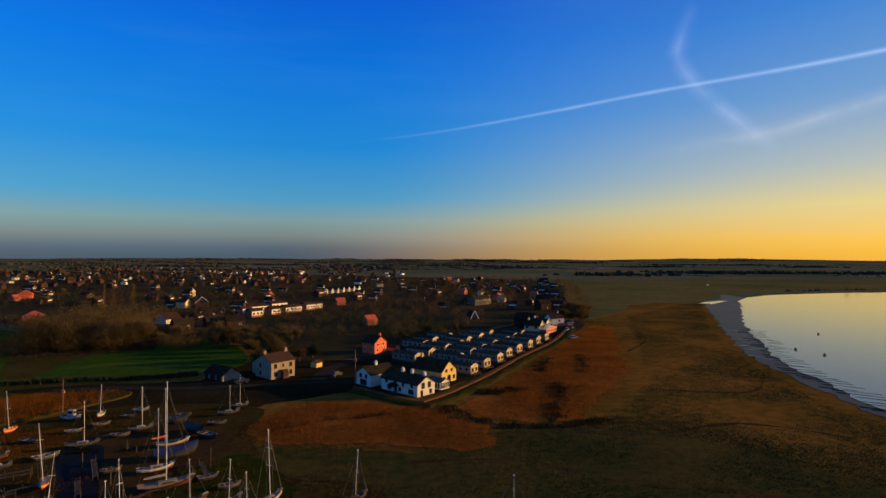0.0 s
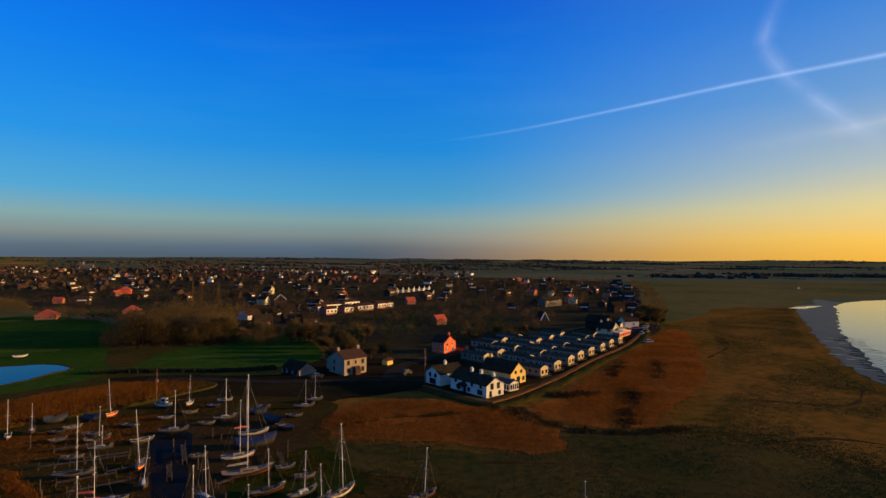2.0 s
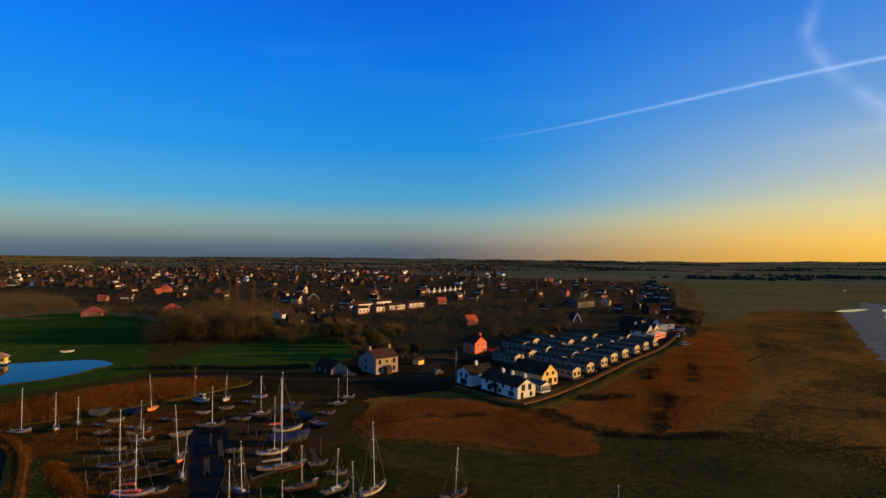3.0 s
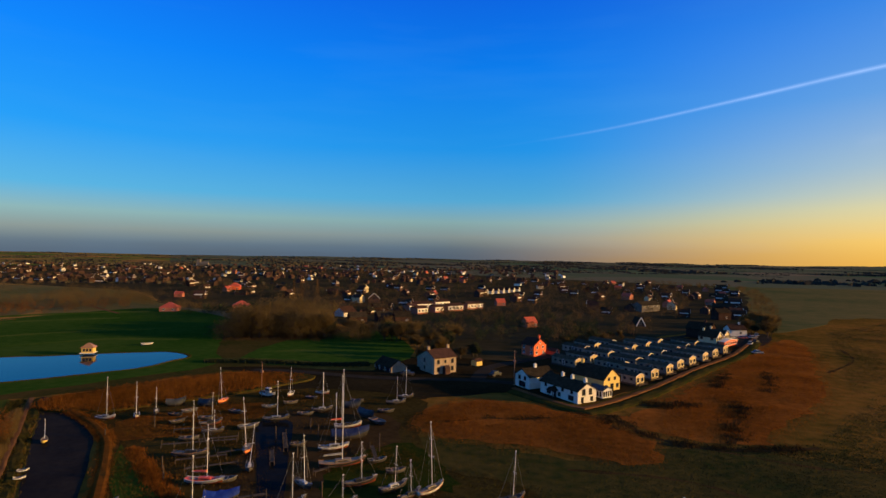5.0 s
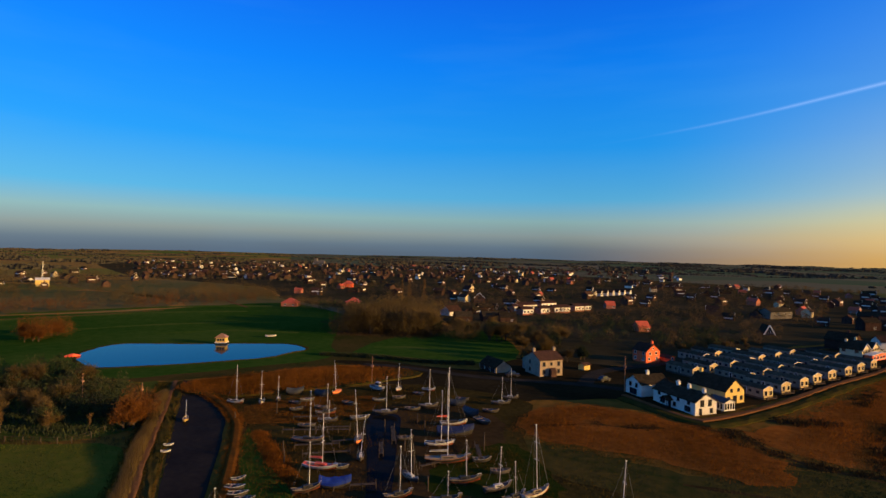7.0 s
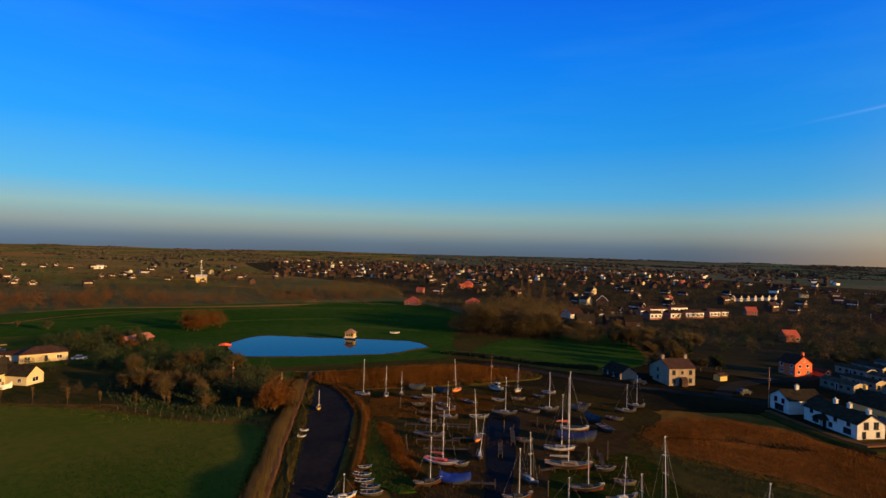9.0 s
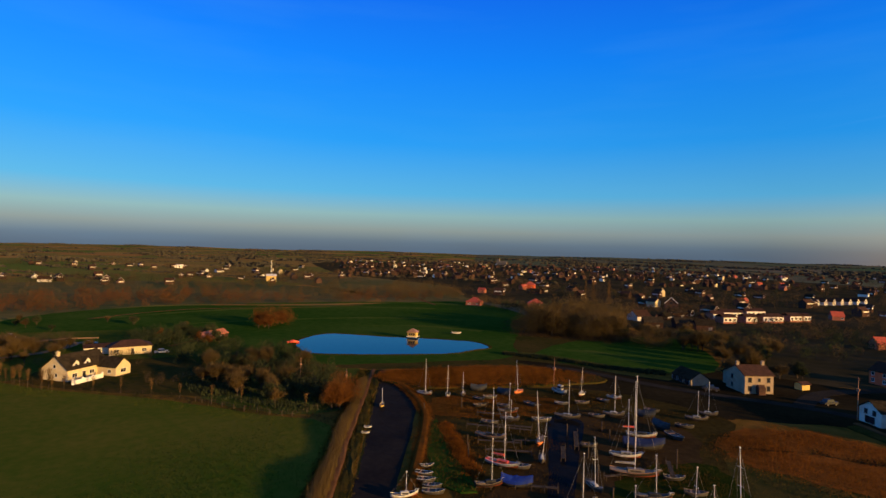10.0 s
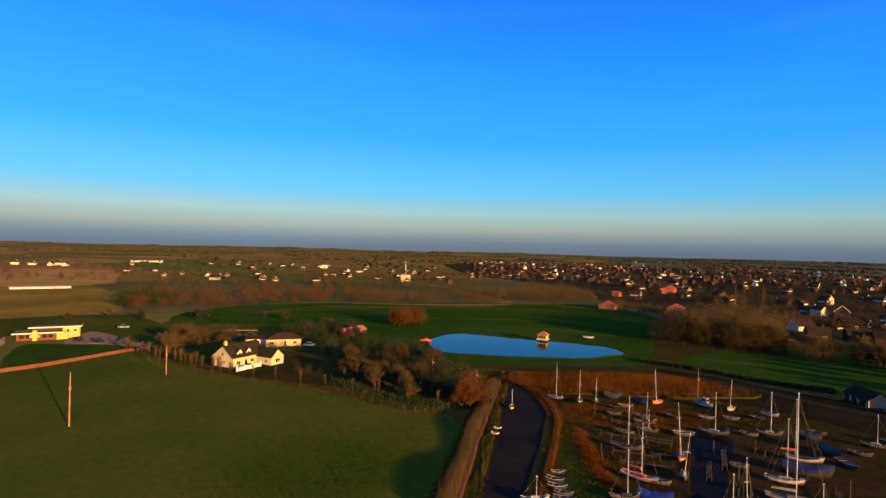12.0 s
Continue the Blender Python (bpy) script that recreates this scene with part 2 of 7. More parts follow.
# near-black brick: the shade on unlit house sides is put into the colour
M_DIMWALL = mat("dim_brick", (0.036, 0.022, 0.017), (0.078, 0.044, 0.032), 0.6, 0.9, 0.2, vary=0.35, spec=0.0)
M_FARMWALL = mat("grey_limewash", (0.25, 0.19, 0.13), (0.37, 0.285, 0.195), 0.7, 0.9, 0.15, spec=0.0)
M_GOLDFIELD = mat("golden_pasture", (0.16, 0.115, 0.016), (0.33, 0.190, 0.032), 0.02, 0.95, 0.3, 12, world=True, spec=0.0)
M_RUST = mat("rust_twigs", (0.115, 0.046, 0.011), (0.20, 0.080, 0.019), 0.5, 0.95, vary=0.2, spec=0.0, thin=0.45)
M_GREEN = mat("evergreen_leaf", (0.018, 0.025, 0.012), (0.042, 0.050, 0.022), 0.6, 0.9, vary=0.25, spec=0.0)
M_WHITE = mat("white_render", (0.52, 0.48, 0.40), (0.70, 0.66, 0.56), 0.7, 0.85, 0.15, spec=0.05)
M_CREAM = mat("cream_render", (0.50, 0.40, 0.22), (0.62, 0.51, 0.30), 0.7, 0.85, 0.15, spec=0.05)
M_YELLOW = mat("yellow_render", (0.54, 0.38, 0.11), (0.64, 0.46, 0.15), 0.7, 0.85, 0.15, spec=0.1)
M_PALE = mat("pale_render", (0.11, 0.09625, 0.077), (0.187, 0.165, 0.132), 0.5, 0.85, 0.15, vary=0.3, spec=0.05)
M_BRICK = mat("red_brick", (0.26, 0.085, 0.045), (0.40, 0.14, 0.075), 1.5, 0.9, 0.3, 12, vary=0.15)
M_OLDBRICK = mat("old_brown_brick", (0.13, 0.050, 0.028), (0.22, 0.085, 0.046), 1.5, 0.9, 0.3, 12, spec=0.0)
M_GRAVEL = mat("pale_gravel", (0.20, 0.13, 0.075), (0.30, 0.20, 0.12), 0.3, 0.95, 0.3, 12, world=True, spec=0.0)
M_ROOFFELT = mat("weathered_roofing_felt", (0.12, 0.095, 0.065), (0.19, 0.15, 0.105), 0.4, 0.9, 0.2, spec=0.0)
M_ORANGE = mat("orange_brick", (0.64, 0.10, 0.028), (0.80, 0.15, 0.045), 1.5, 0.9, 0.3, 12)
M_SLATE = mat("slate", (0.019, 0.0153, 0.0098), (0.0437, 0.034, 0.0224), 1.0, 0.9, 0.4, 14, vary=0.2, spec=0.0)
M_TILE = mat("clay_tile", (0.03, 0.0169, 0.0119), (0.066, 0.0325, 0.021), 1.0, 0.85, 0.4, 14, vary=0.25, spec=0.04)
M_REDTILE = mat("red_roof_tile", (0.35, 0.0525, 0.0245), (0.455, 0.084, 0.0385), 1.0, 0.8, 0.4, 14)
M_GLASS = mat("window_glass", (0.012, 0.013, 0.016), (0.03, 0.03, 0.035), 0.6, 0.08, spec=0.6)
M_TRIM = mat("white_trim", (0.52, 0.50, 0.45), (0.64, 0.62, 0.56), 2, 0.6, spec=0.2)
M_DARK = mat("dark_trim", (0.02, 0.018, 0.018), (0.04, 0.035, 0.03), 2, 0.6)
M_STEEL = mat("galvanised_steel", (0.42, 0.42, 0.43), (0.56, 0.56, 0.57), 3, 0.4, metal=0.9)
# one cladding in two colours: golden for sunlit ends, darker for shaded sides
M_VAN = mat("caravan_end_lit", (0.46, 0.33, 0.14), (0.60, 0.45, 0.21), 0.8, 0.7, 0.1, vary=0.15, spec=0.05)
M_VANSIDE = mat("caravan_side_shaded", (0.165, 0.148, 0.106), (0.25, 0.218, 0.154), 0.8, 0.8, 0.1, vary=0.3, spec=0.05)
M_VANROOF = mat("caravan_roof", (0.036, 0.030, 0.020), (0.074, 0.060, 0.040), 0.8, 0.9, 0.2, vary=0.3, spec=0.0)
M_GEL = mat("white_gelcoat", (0.16, 0.155, 0.14), (0.46, 0.44, 0.40), 2.2, 0.5, vary=0.4, spec=0.1)
# gelcoat darkened evenly, far below the white one
M_GELGREY = mat("dark_gelcoat", (0.02275, 0.02275, 0.02184), (0.05232, 0.05096, 0.04777), 1.0, 0.6, vary=0.2, spec=0.08)
M_NAVY = mat("dark_paint", (0.0112, 0.0098, 0.0098), (0.0315, 0.0252, 0.021), 1.0, 0.5, spec=0.2)
M_REDP = mat("red_paint", (0.55, 0.06, 0.025), (0.70, 0.11, 0.04), 1.2, 0.5)
M_ORANGEP = mat("orange_paint", (0.85, 0.20, 0.04), (0.95, 0.28, 0.07), 1.2, 0.5)
M_WOOD = mat("varnished_wood", (0.22, 0.11, 0.045), (0.36, 0.19, 0.08), 1.5, 0.5, 0.2, stretch=(0.3, 4, 4))
M_TEAK = mat("teak_deck", (0.135, 0.099, 0.063), (0.189, 0.144, 0.0945), 1.5, 0.7, 0.2, stretch=(0.3, 5, 4))
M_ALLOY = mat("mast_alloy", (0.66, 0.638, 0.594), (0.814, 0.792, 0.748), 1.5, 0.45, spec=0.5)
M_WIRE = mat("rigging_wire", (0.11, 0.105, 0.095), (0.20, 0.19, 0.17), 4, 0.5)
M_BLUETARP = mat("blue_tarpaulin", (0.006, 0.021, 0.156), (0.012, 0.039, 0.252), 0.9, 0.6, 0.5, spec=0.2)
M_NAVYTARP = mat("navy_tarpaulin", (0.008, 0.014, 0.050), (0.016, 0.026, 0.085), 0.9, 0.65, 0.5, spec=0.1)
M_GREYTARP = mat("grey_tarpaulin", (0.0216, 0.0252, 0.0306), (0.0432, 0.0486, 0.0558), 0.9, 0.65, 0.5, spec=0.2)
M_POLE = mat("creosoted_pole", (0.26, 0.13, 0.07), (0.38, 0.20, 0.11), 2.0, 0.85, 0.2)
M_TIMBER = mat("weathered_timber", (0.040, 0.030, 0.021), (0.090, 0.068, 0.046), 1.5, 0.9, 0.3, spec=0.05)
M_THATCH = mat("straw_coloured_boards", (0.52, 0.36, 0.08), (0.66, 0.47, 0.13), 1.2, 0.8, 0.2)

# ---- mesh tools ----


def empty(name, m, label, category, group=""):
    e = new(name)
    e.empty_display_size = 0.2
    e.matrix_basis = m
    return tagged(e, label, category, group)


def mesh_of(name, bm, material, smooth=False):
    me = bpy.data.meshes.new(name)
    bmesh.ops.recalc_face_normals(bm, faces=bm.faces)
    bm.to_mesh(me)
    bm.free()
    for mm in (material if isinstance(material, (list, tuple)) else [material]):
        me.materials.append(mm)
    if smooth:
        me.polygons.foreach_set("use_smooth", [True] * len(me.polygons))
    return me


def part(name, bm, material, parent, label="", smooth=False):
    ob = new(name, mesh_of(name, bm, material, smooth))
    ob.parent = parent
    if label:
        ob["label"] = label
    return ob


def raw(name, verts, faces, material):
    me = bpy.data.meshes.new(name)
    me.from_pydata([tuple(v) for v in verts], [], faces)
    me.materials.append(material)
    return new(name, me)


def box(bm, x0, x1, y0, y1, z0, z1):
    v = [bm.verts.new(p) for p in ((x0, y0, z0), (x1, y0, z0), (x1, y1, z0), (x0, y1, z0), (x0, y0, z1), (x1, y0, z1), (x1, y1, z1), (x0, y1, z1))]
    for f in ((3, 2, 1, 0), (4, 5, 6, 7), (0, 1, 5, 4), (1, 2, 6, 5), (2, 3, 7, 6), (3, 0, 4, 7)):
        bm.faces.new([v[i] for i in f])
    return v


def boxed(x0, x1, y0, y1, z0, z1, bevel=0.0):
    bm = bmesh.new()
    box(bm, x0, x1, y0, y1, z0, z1)
    if bevel:
        bmesh.ops.bevel(bm, geom=bm.edges[:], offset=bevel, segments=1, affect="EDGES")
    return bm


def rod(bm, a, b, ra, rb, n=6):
    a, b = Vector(a), Vector(b)
    d = (b - a).normalized()
    s = d.orthogonal().normalized()
    u = d.cross(s)
    rings = []
    for c, r in ((a, ra), (b, rb)):
        rings.append([bm.verts.new(c + s * (r * math.cos(k * math.tau / n)) + u * (r * math.sin(k * math.tau / n))) for k in range(n)])
    for k in range(n):
        bm.faces.new((rings[0][k], rings[0][(k + 1) % n], rings[1][(k + 1) % n], rings[1][k]))
    bm.faces.new(rings[0][::-1])
    bm.faces.new(rings[1])


def rodded(a, b, ra, rb, n=6):
    bm = bmesh.new()
    rod(bm, a, b, ra, rb, n)
    return bm


def tube(bm, pts, r):
    """A thin square bar swept along points, one connected piece."""
    rings = []
    for i, p in enumerate(pts):
        d = (Vector(pts[min(i + 1, len(pts) - 1)]) - Vector(pts[max(i - 1, 0)])).normalized()
        s = d.cross(Vector((0, 0, 1)))
        s = s.normalized() if s.length > 0.05 else Vector((1, 0, 0))
        u = s.cross(d)
        rings.append([bm.verts.new(Vector(p) + s * (r * a) + u * (r * b)) for a, b in ((-1, -1), (1, -1), (1, 1), (-1, 1))])
    for a, b in zip(rings, rings[1:]):
        for k in range(4):
            bm.faces.new((a[k], a[(k + 1) % 4], b[(k + 1) % 4], b[k]))
    bm.faces.new(rings[0][::-1])
    bm.faces.new(rings[-1])


def smooth_line(pts, step=3.0, closed=True, jitter=0.0, seed=0):
    """A flowing line through the corners given."""
    rnd = random.Random(seed)
    out, n = [], len(pts)
    for i in range(n if closed else n - 1):
        p = [Vector((*pts[(i + k) % n if closed else min(max(i + k, 0), n - 1)], 0)) for k in (-1, 0, 1, 2)]
        m = max(2, int((p[2] - p[1]).length / step))
        for k in range(m):
            t = k / m
            q = 0.5 * (2 * p[1] + (p[2] - p[0]) * t + (2 * p[0] - 5 * p[1] + 4 * p[2] - p[3]) * t * t + (3 * p[1] - p[0] - 3 * p[2] + p[3]) * t ** 3)
            out.append((q.x + rnd.uniform(-jitter, jitter), q.y + rnd.uniform(-jitter, jitter)))
    if not closed:
        out.append(tuple(pts[-1]))
    return out


def inside(x, y, poly):
    hit, j = False, len(poly) - 1
    for i in range(len(poly)):
        (xi, yi), (xj, yj) = poly[i], poly[j]
        if (yi > y) != (yj > y) and x < (xj - xi) * (y - yi) / (yj - yi) + xi:
            hit = not hit
        j = i
    return hit


def patch(name, pts, z, material, label, category, step=3.0, jitter=0.3, seed=1, depth=0.3):
    """A sheet of ground with an irregular rim and a little thickness."""
    line = smooth_line(pts, step, True, jitter, seed)
    n = len(line)
    co, _, tris, *_ = delaunay_2d_cdt([Vector(p) for p in line], [], [list(range(n))], 1, 1e-4)
    verts = [(p.x, p.y, z) for p in co]
    faces = [tuple(f) for f in tris]
    k = len(verts)
    verts += [(x, y, z) for x, y in line] + [(x, y, z - depth) for x, y in line]
    faces += [(k + i, k + n + i, k + n + (i + 1) % n, k + (i + 1) % n) for i in range(n)]
    ob = raw(name, verts, faces, material)
    return tagged(ob, label, category, kind="structure"), line


def ribbon(name, pts, width, z, material, label, category, step=3.0, jitter=0.1, seed=3, crown=0.0):
    """A strip of path, bank or road along a line, raised in the middle by crown."""
    rnd = random.Random(seed)
    line = smooth_line(pts, step, False)
    verts, faces = [], []
    for i, (x, y) in enumerate(line):
        a, b = Vector(line[max(i - 1, 0)]), Vector(line[min(i + 1, len(line) - 1)])
        d = (b - a).normalized()
        s = Vector((-d.y, d.x))
        w = width / 2 + rnd.uniform(-jitter, jitter)
        for k, zz in ((-1, z - 0.3), (-1, z), (-0.45, z + crown), (0.45, z + crown), (1, z), (1, z - 0.3)):
            verts.append((x + s.x * w * k, y + s.y * w * k, zz + (rnd.uniform(-jitter, jitter) * 0.3 if crown else 0)))
    for i in range(len(line) - 1):
        for k in range(5):
            faces.append((i * 6 + k, i * 6 + 6 + k, i * 6 + 7 + k, i * 6 + 1 + k))
    return tagged(raw(name, verts, faces, material), label, category, kind="structure")


def raw_np(name, verts, per, material):
    """A mesh of loose faces of per corners each, from an array of points."""
    n = len(verts)
    me = bpy.data.meshes.new(name)
    me.vertices.add(n)
    me.vertices.foreach_set("co", np.ascontiguousarray(verts, dtype=np.float32).ravel())
    me.loops.add(n)
    me.loops.foreach_set("vertex_index", np.arange(n, dtype=np.int32))
    me.polygons.add(n // per)
    me.polygons.foreach_set("loop_start", np.arange(0, n, per, dtype=np.int32))
    me.update(calc_edges=True)
    me.materials.append(material)
    return new(name, me)


def inside_np(x, y, poly):
    hit, j = np.zeros(len(x), bool), len(poly) - 1
    for i in range(len(poly)):
        (xi, yi), (xj, yj) = poly[i], poly[j]
        if yi != yj:
            hit ^= ((yi > y) != (yj > y)) & (x < (xj - xi) * (y - yi) / (yj - yi) + xi)
        j = i
    return hit


def blades(name, poly, per_m2, height, width, material, label, category, seed=5, z=0.0, lean=0.25, keep=None, edge=1.2):
    """Standing stems: thin tapered triangles in bunches over an area."""
    rnd = np.random.RandomState(seed)
    xs, ys = [p[0] for p in poly], [p[1] for p in poly]
    n = int((max(xs) - min(xs)) * (max(ys) - min(ys)) * per_m2)
    px, py = rnd.uniform(min(xs), max(xs), n), rnd.uniform(min(ys), max(ys), n)
    wx, wy = px + rnd.normal(0, edge, n), py + rnd.normal(0, edge, n)
    ok = inside_np(wx, wy, poly)
    px, py = px[ok], py[ok]
    tone = np.array([noise.noise((a * 0.08, b * 0.08, seed)) for a, b in zip(px, py)])
    if keep:
        ok = np.array([keep(a, b, r) for a, b, r in zip(px, py, rnd.uniform(-0.2, 0.2, len(px)))], bool)
        px, py, tone = px[ok], py[ok], tone[ok]
    px, py, tone = np.repeat(px, 3), np.repeat(py, 3), np.repeat(tone, 3)
    n = len(px)
    a, h, w = rnd.uniform(0, math.pi, n), height * (0.7 + 0.45 * tone) * rnd.uniform(0.7, 1.2, n), width * rnd.uniform(0.6, 1.3, n)
    px, py = px + rnd.uniform(-.6, .6, n) * edge, py + rnd.uniform(-.6, .6, n) * edge
    c, s = np.cos(a) * w, np.sin(a) * w
    zz = np.full(n, z)
    v = np.stack([np.stack([px - c, py - s, zz], 1), np.stack([px + c, py + s, zz], 1),
                  np.stack([px + rnd.uniform(-lean, lean, n) * h, py + rnd.uniform(-lean, lean, n) * h, z + h], 1)], 1)
    return tagged(raw_np(name, v.reshape(-1, 3), 3, material), label, category, kind="stuff")


def along(pts, width):
    """The outline of a strip of that width along a line."""
    line = smooth_line(pts, 4.0, False)
    left, right = [], []
    for i, (x, y) in enumerate(line):
        d = (Vector(line[min(i + 1, len(line) - 1)]) - Vector(line[max(i - 1, 0)])).normalized()
        left.append((x - d.y * width / 2, y + d.x * width / 2))
        right.append((x + d.y * width / 2, y - d.x * width / 2))
    return left + right[::-1]


# ---- ground ----


def land_height(x, y):
    d = math.hypot(x, y)
    t = min(1.0, max(0.0, (d - 1400) / 3200))
    return t * t * (13 + 13 * noise.noise((x * 0.0007, y * 0.0007, 3.1)) + 6 * noise.noise((x * 0.004, y * 0.004, 7.7)))


def build_ground():
    radii = [0, 15, 30, 50, 75, 100, 130, 165, 205, 250, 300, 360, 430, 520, 630, 760, 900, 1080, 1280, 1500, 1750, 2000, 2250, 2500,
             2750, 3000, 3250, 3500, 3750, 4000, 4250, 4500, 4750, 4950]
    n = 160
    verts, faces = [(0, 0, 0)], []
    for r in radii[1:]:
        for k in range(n):
            x, y = r * math.cos(k * math.tau / n), r * math.sin(k * math.tau / n)
            verts.append((x, y, land_height(x, y)))
    for k in range(n):
        faces.append((0, 1 + k, 1 + (k + 1) % n))
    for i in range(len(radii) - 2):
        for k in range(n):
            a, b = 1 + i * n + k, 1 + i * n + (k + 1) % n
            faces.append((a, a + n, b + n, b))
    ob = raw("ground", verts, faces, M_MARSH)
    ob.data.materials.append(M_FARM)
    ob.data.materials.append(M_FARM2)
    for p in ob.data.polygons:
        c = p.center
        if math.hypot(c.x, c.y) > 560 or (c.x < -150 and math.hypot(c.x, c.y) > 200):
            # land on the left stays golden, the rest takes the haze-grey copy
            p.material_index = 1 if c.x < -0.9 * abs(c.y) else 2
    tagged(ob, "flat brown and green salt marsh running into farmland", "ground", kind="structure")


build_ground()

M_BASIN2 = mat("basin_grass", (0.036, 0.024, 0.007), (0.074, 0.038, 0.010), 0.08, 0.9, 0, 10, world=True, spec=0.0)

# estuary, mud and shore
patch("mudflat", [(268, 520), (236, 470), (214, 452), (198, 418), (150, 302), (125, 238), (111, 196), (105.5, 168), (102, 144), (100, 122), (112, 60), (170, 40), (240, 300)], 0.05,
      M_SILT, "grey-brown rippled tidal mud along the shore", "mudflat", 5, 1.6)
patch("water", [(1500, 660), (700, 600), (453, 566), (349, 538), (287, 506), (246, 458), (222, 412), (183, 338), (152, 276), (136, 238), (121, 202), (112.5, 173), (107.5, 148), (104, 130), (124, 40),
                (260, -300), (900, -700), (2600, -300), (3000, 500)], 0.12, M_EST, "calm estuary water mirroring the sunset sky", "water", 4, 1.3, depth=0.1)
SHORE = [(104, 128), (107.5, 148), (112.5, 173), (121, 202), (136, 238), (152, 276)]
shore_line = smooth_line(SHORE, 1.0, False)
for i in range(40):
    x, y = shore_line[int((i / 40) ** 1.15 * (len(shore_line) - 1))]
    w, x = 1.6 + 3.4 * random.random(), x + random.uniform(-1.0, 2.6)
    ribbon("mud_ridge", [(x - w, y + 0.62 * w), (x, y), (x + w * 1.2, y - 0.84 * w)], 0.22 + 0.22 * random.random(), 0.13, M_MUD,
           "dark ridge of wet tidal mud", "mud ridge", 2, 0.1, 40 + i, 0.04)
for i in range(14):
    x, y = shore_line[int((0.45 + 0.55 * i / 14) * (len(shore_line) - 1))]
    w, x = 1.2 + 2.0 * random.random(), x - 2 - 7 * random.random()
    ribbon("wet_runnel", [(x - w, y + 0.7 * w), (x, y), (x + w * 1.2, y - 0.8 * w)], 0.5, 0.10, M_EST, "shallow runnel of water shining in the mud", "water", 2, 0.15, 140 + i, 0.0)
patch("wet_sand", [(198, 428), (214, 444), (232, 453), (222, 440), (206, 426)], 0.14, M_EST, "shining wet spit at the shore", "water", 4, 0.8, depth=0.08)

# salt marsh with reed beds
REED_A = [(-40, 117), (-40, 127), (-34, 134), (-24, 137.5), (-13, 135.5), (-3, 131), (3, 125), (8.5, 116.5), (10, 109), (4, 102), (-3, 104.5), (-11, 107), (-21, 106), (-31, 107), (-38, 110)]
REED_B = [(4, 133), (14, 150), (33, 190), (52, 236), (62, 256), (80, 292), (82, 270), (72, 230), (61, 188), (54, 166), (45, 151), (37, 139), (31, 124), (23, 121.5), (14, 121), (8.5, 128)]
patch("reed_bed_ground", REED_A, 0.06, M_REEDBED, "brown litter under a dry reed bed", "reed bed", 3, 1.6)
patch("reed_bed_ground", REED_B, 0.06, M_REEDBED, "brown litter under a dry reed bed", "reed bed", 3, 1.6)

# nearest part of the marsh, in a darker turf
NEAR_MARSH = [(-36, 62), (-42, 90), (-40, 104), (-20, 104), (-2, 102), (12, 114), (34, 116), (52, 108), (66, 92), (78, 70), (70, 40), (0, 30)]
patch("near_marsh", NEAR_MARSH, 0.04, M_NEARMARSH, "dark turf of the near salt marsh", "marsh", 3, 1.8)
blades("marsh_grass", [(-36, 62), (-42, 90), (-40, 106), (-20, 106), (-2, 106), (12, 120), (38, 124), (60, 116), (76, 98), (86, 72), (70, 40), (0, 40)], 4, 0.2, 0.12, M_NEARMARSH,
       "dark grass on the near salt marsh", "grass", 74, 0.0, 0.7, edge=5.0)


def reed_gaps(x, y, r):
    return noise.noise((x * 0.06, y * 0.06, 2.0)) > -0.34 + r * 0.5


blades("reed_bed", REED_A, 7.0, 0.7, 0.04, M_REED, "tall dry orange-brown reeds on the marsh", "reeds", 5, 0.0, 0.5, reed_gaps, edge=2.2)
blades("reed_bed", REED_B, 4.5, 0.7, 0.05, M_REED, "tall dry orange-brown reeds along the embankment", "reeds", 6, 0.0, 0.5, reed_gaps, edge=3.0)


def open_marsh(x, y, r):
    return noise.noise((x * 0.05, y * 0.05, 9.0)) > -0.1 + 2 * r and not inside(x, y, NEAR_MARSH)


blades("marsh_grass", [(-30, 70), (-20, 100), (10, 100), (35, 118), (60, 160), (84, 240), (110, 330), (180, 420), (200, 430), (140, 292), (108, 204),
                       (96, 150), (94, 110), (80, 66), (20, 60)], 3.2, 0.22, 0.12, M_TUFT, "tufts of rough brown and green marsh grass", "grass", 8, 0, 0.6, open_marsh)
for pts in ([(8, 117), (20, 116), (40, 112), (64, 120), (80, 112)], [(-6, 97), (14, 98), (30, 88), (48, 84), (70, 70)],
            [(60, 150), (82, 148), (96, 166)], [(70, 210), (88, 240), (94, 270)], [(84, 335), (120, 390), (170, 440)], [(20, 75), (40, 72), (66, 58)]):
    ribbon("creek", pts, 0.9, 0.05, M_SEDGE, "dark muddy creek winding through the marsh", "creek", 3, 0.5, 11)

# harbour basin
BASIN = [(-100, 88), (-112, 96), (-101, 104), (-84, 126), (-70, 134), (-44, 132), (-38, 112), (-28, 92), (-10, 86), (-8, 70), (-40, 58), (-56, 58), (-72, 74)]
patch("basin_ground", BASIN, 0.05, M_BASIN, "brown grassy ground of the drained boat basin", "ground", 3, 0.5)
patch("harbour_mud", [(-72, 108), (-60, 118), (-46, 116), (-38, 102), (-34, 84), (-36, 66), (-50, 58), (-56, 68), (-64, 88)], 0.07, M_MUD, "dark wet mud along the dock channel", "mud", 3, 0.6)
patch("dock_water", [(-70.5, 102), (-59.3, 85.5), (-51.6, 74.7), (-43, 62), (-39.5, 62), (-43.8, 69.6), (-47.9, 76.9), (-54.6, 88.4), (-64.5, 105)], 0.10, M_DOCK,
      "dark still water in the dock channel", "water", 2, 0.1, depth=0.06)
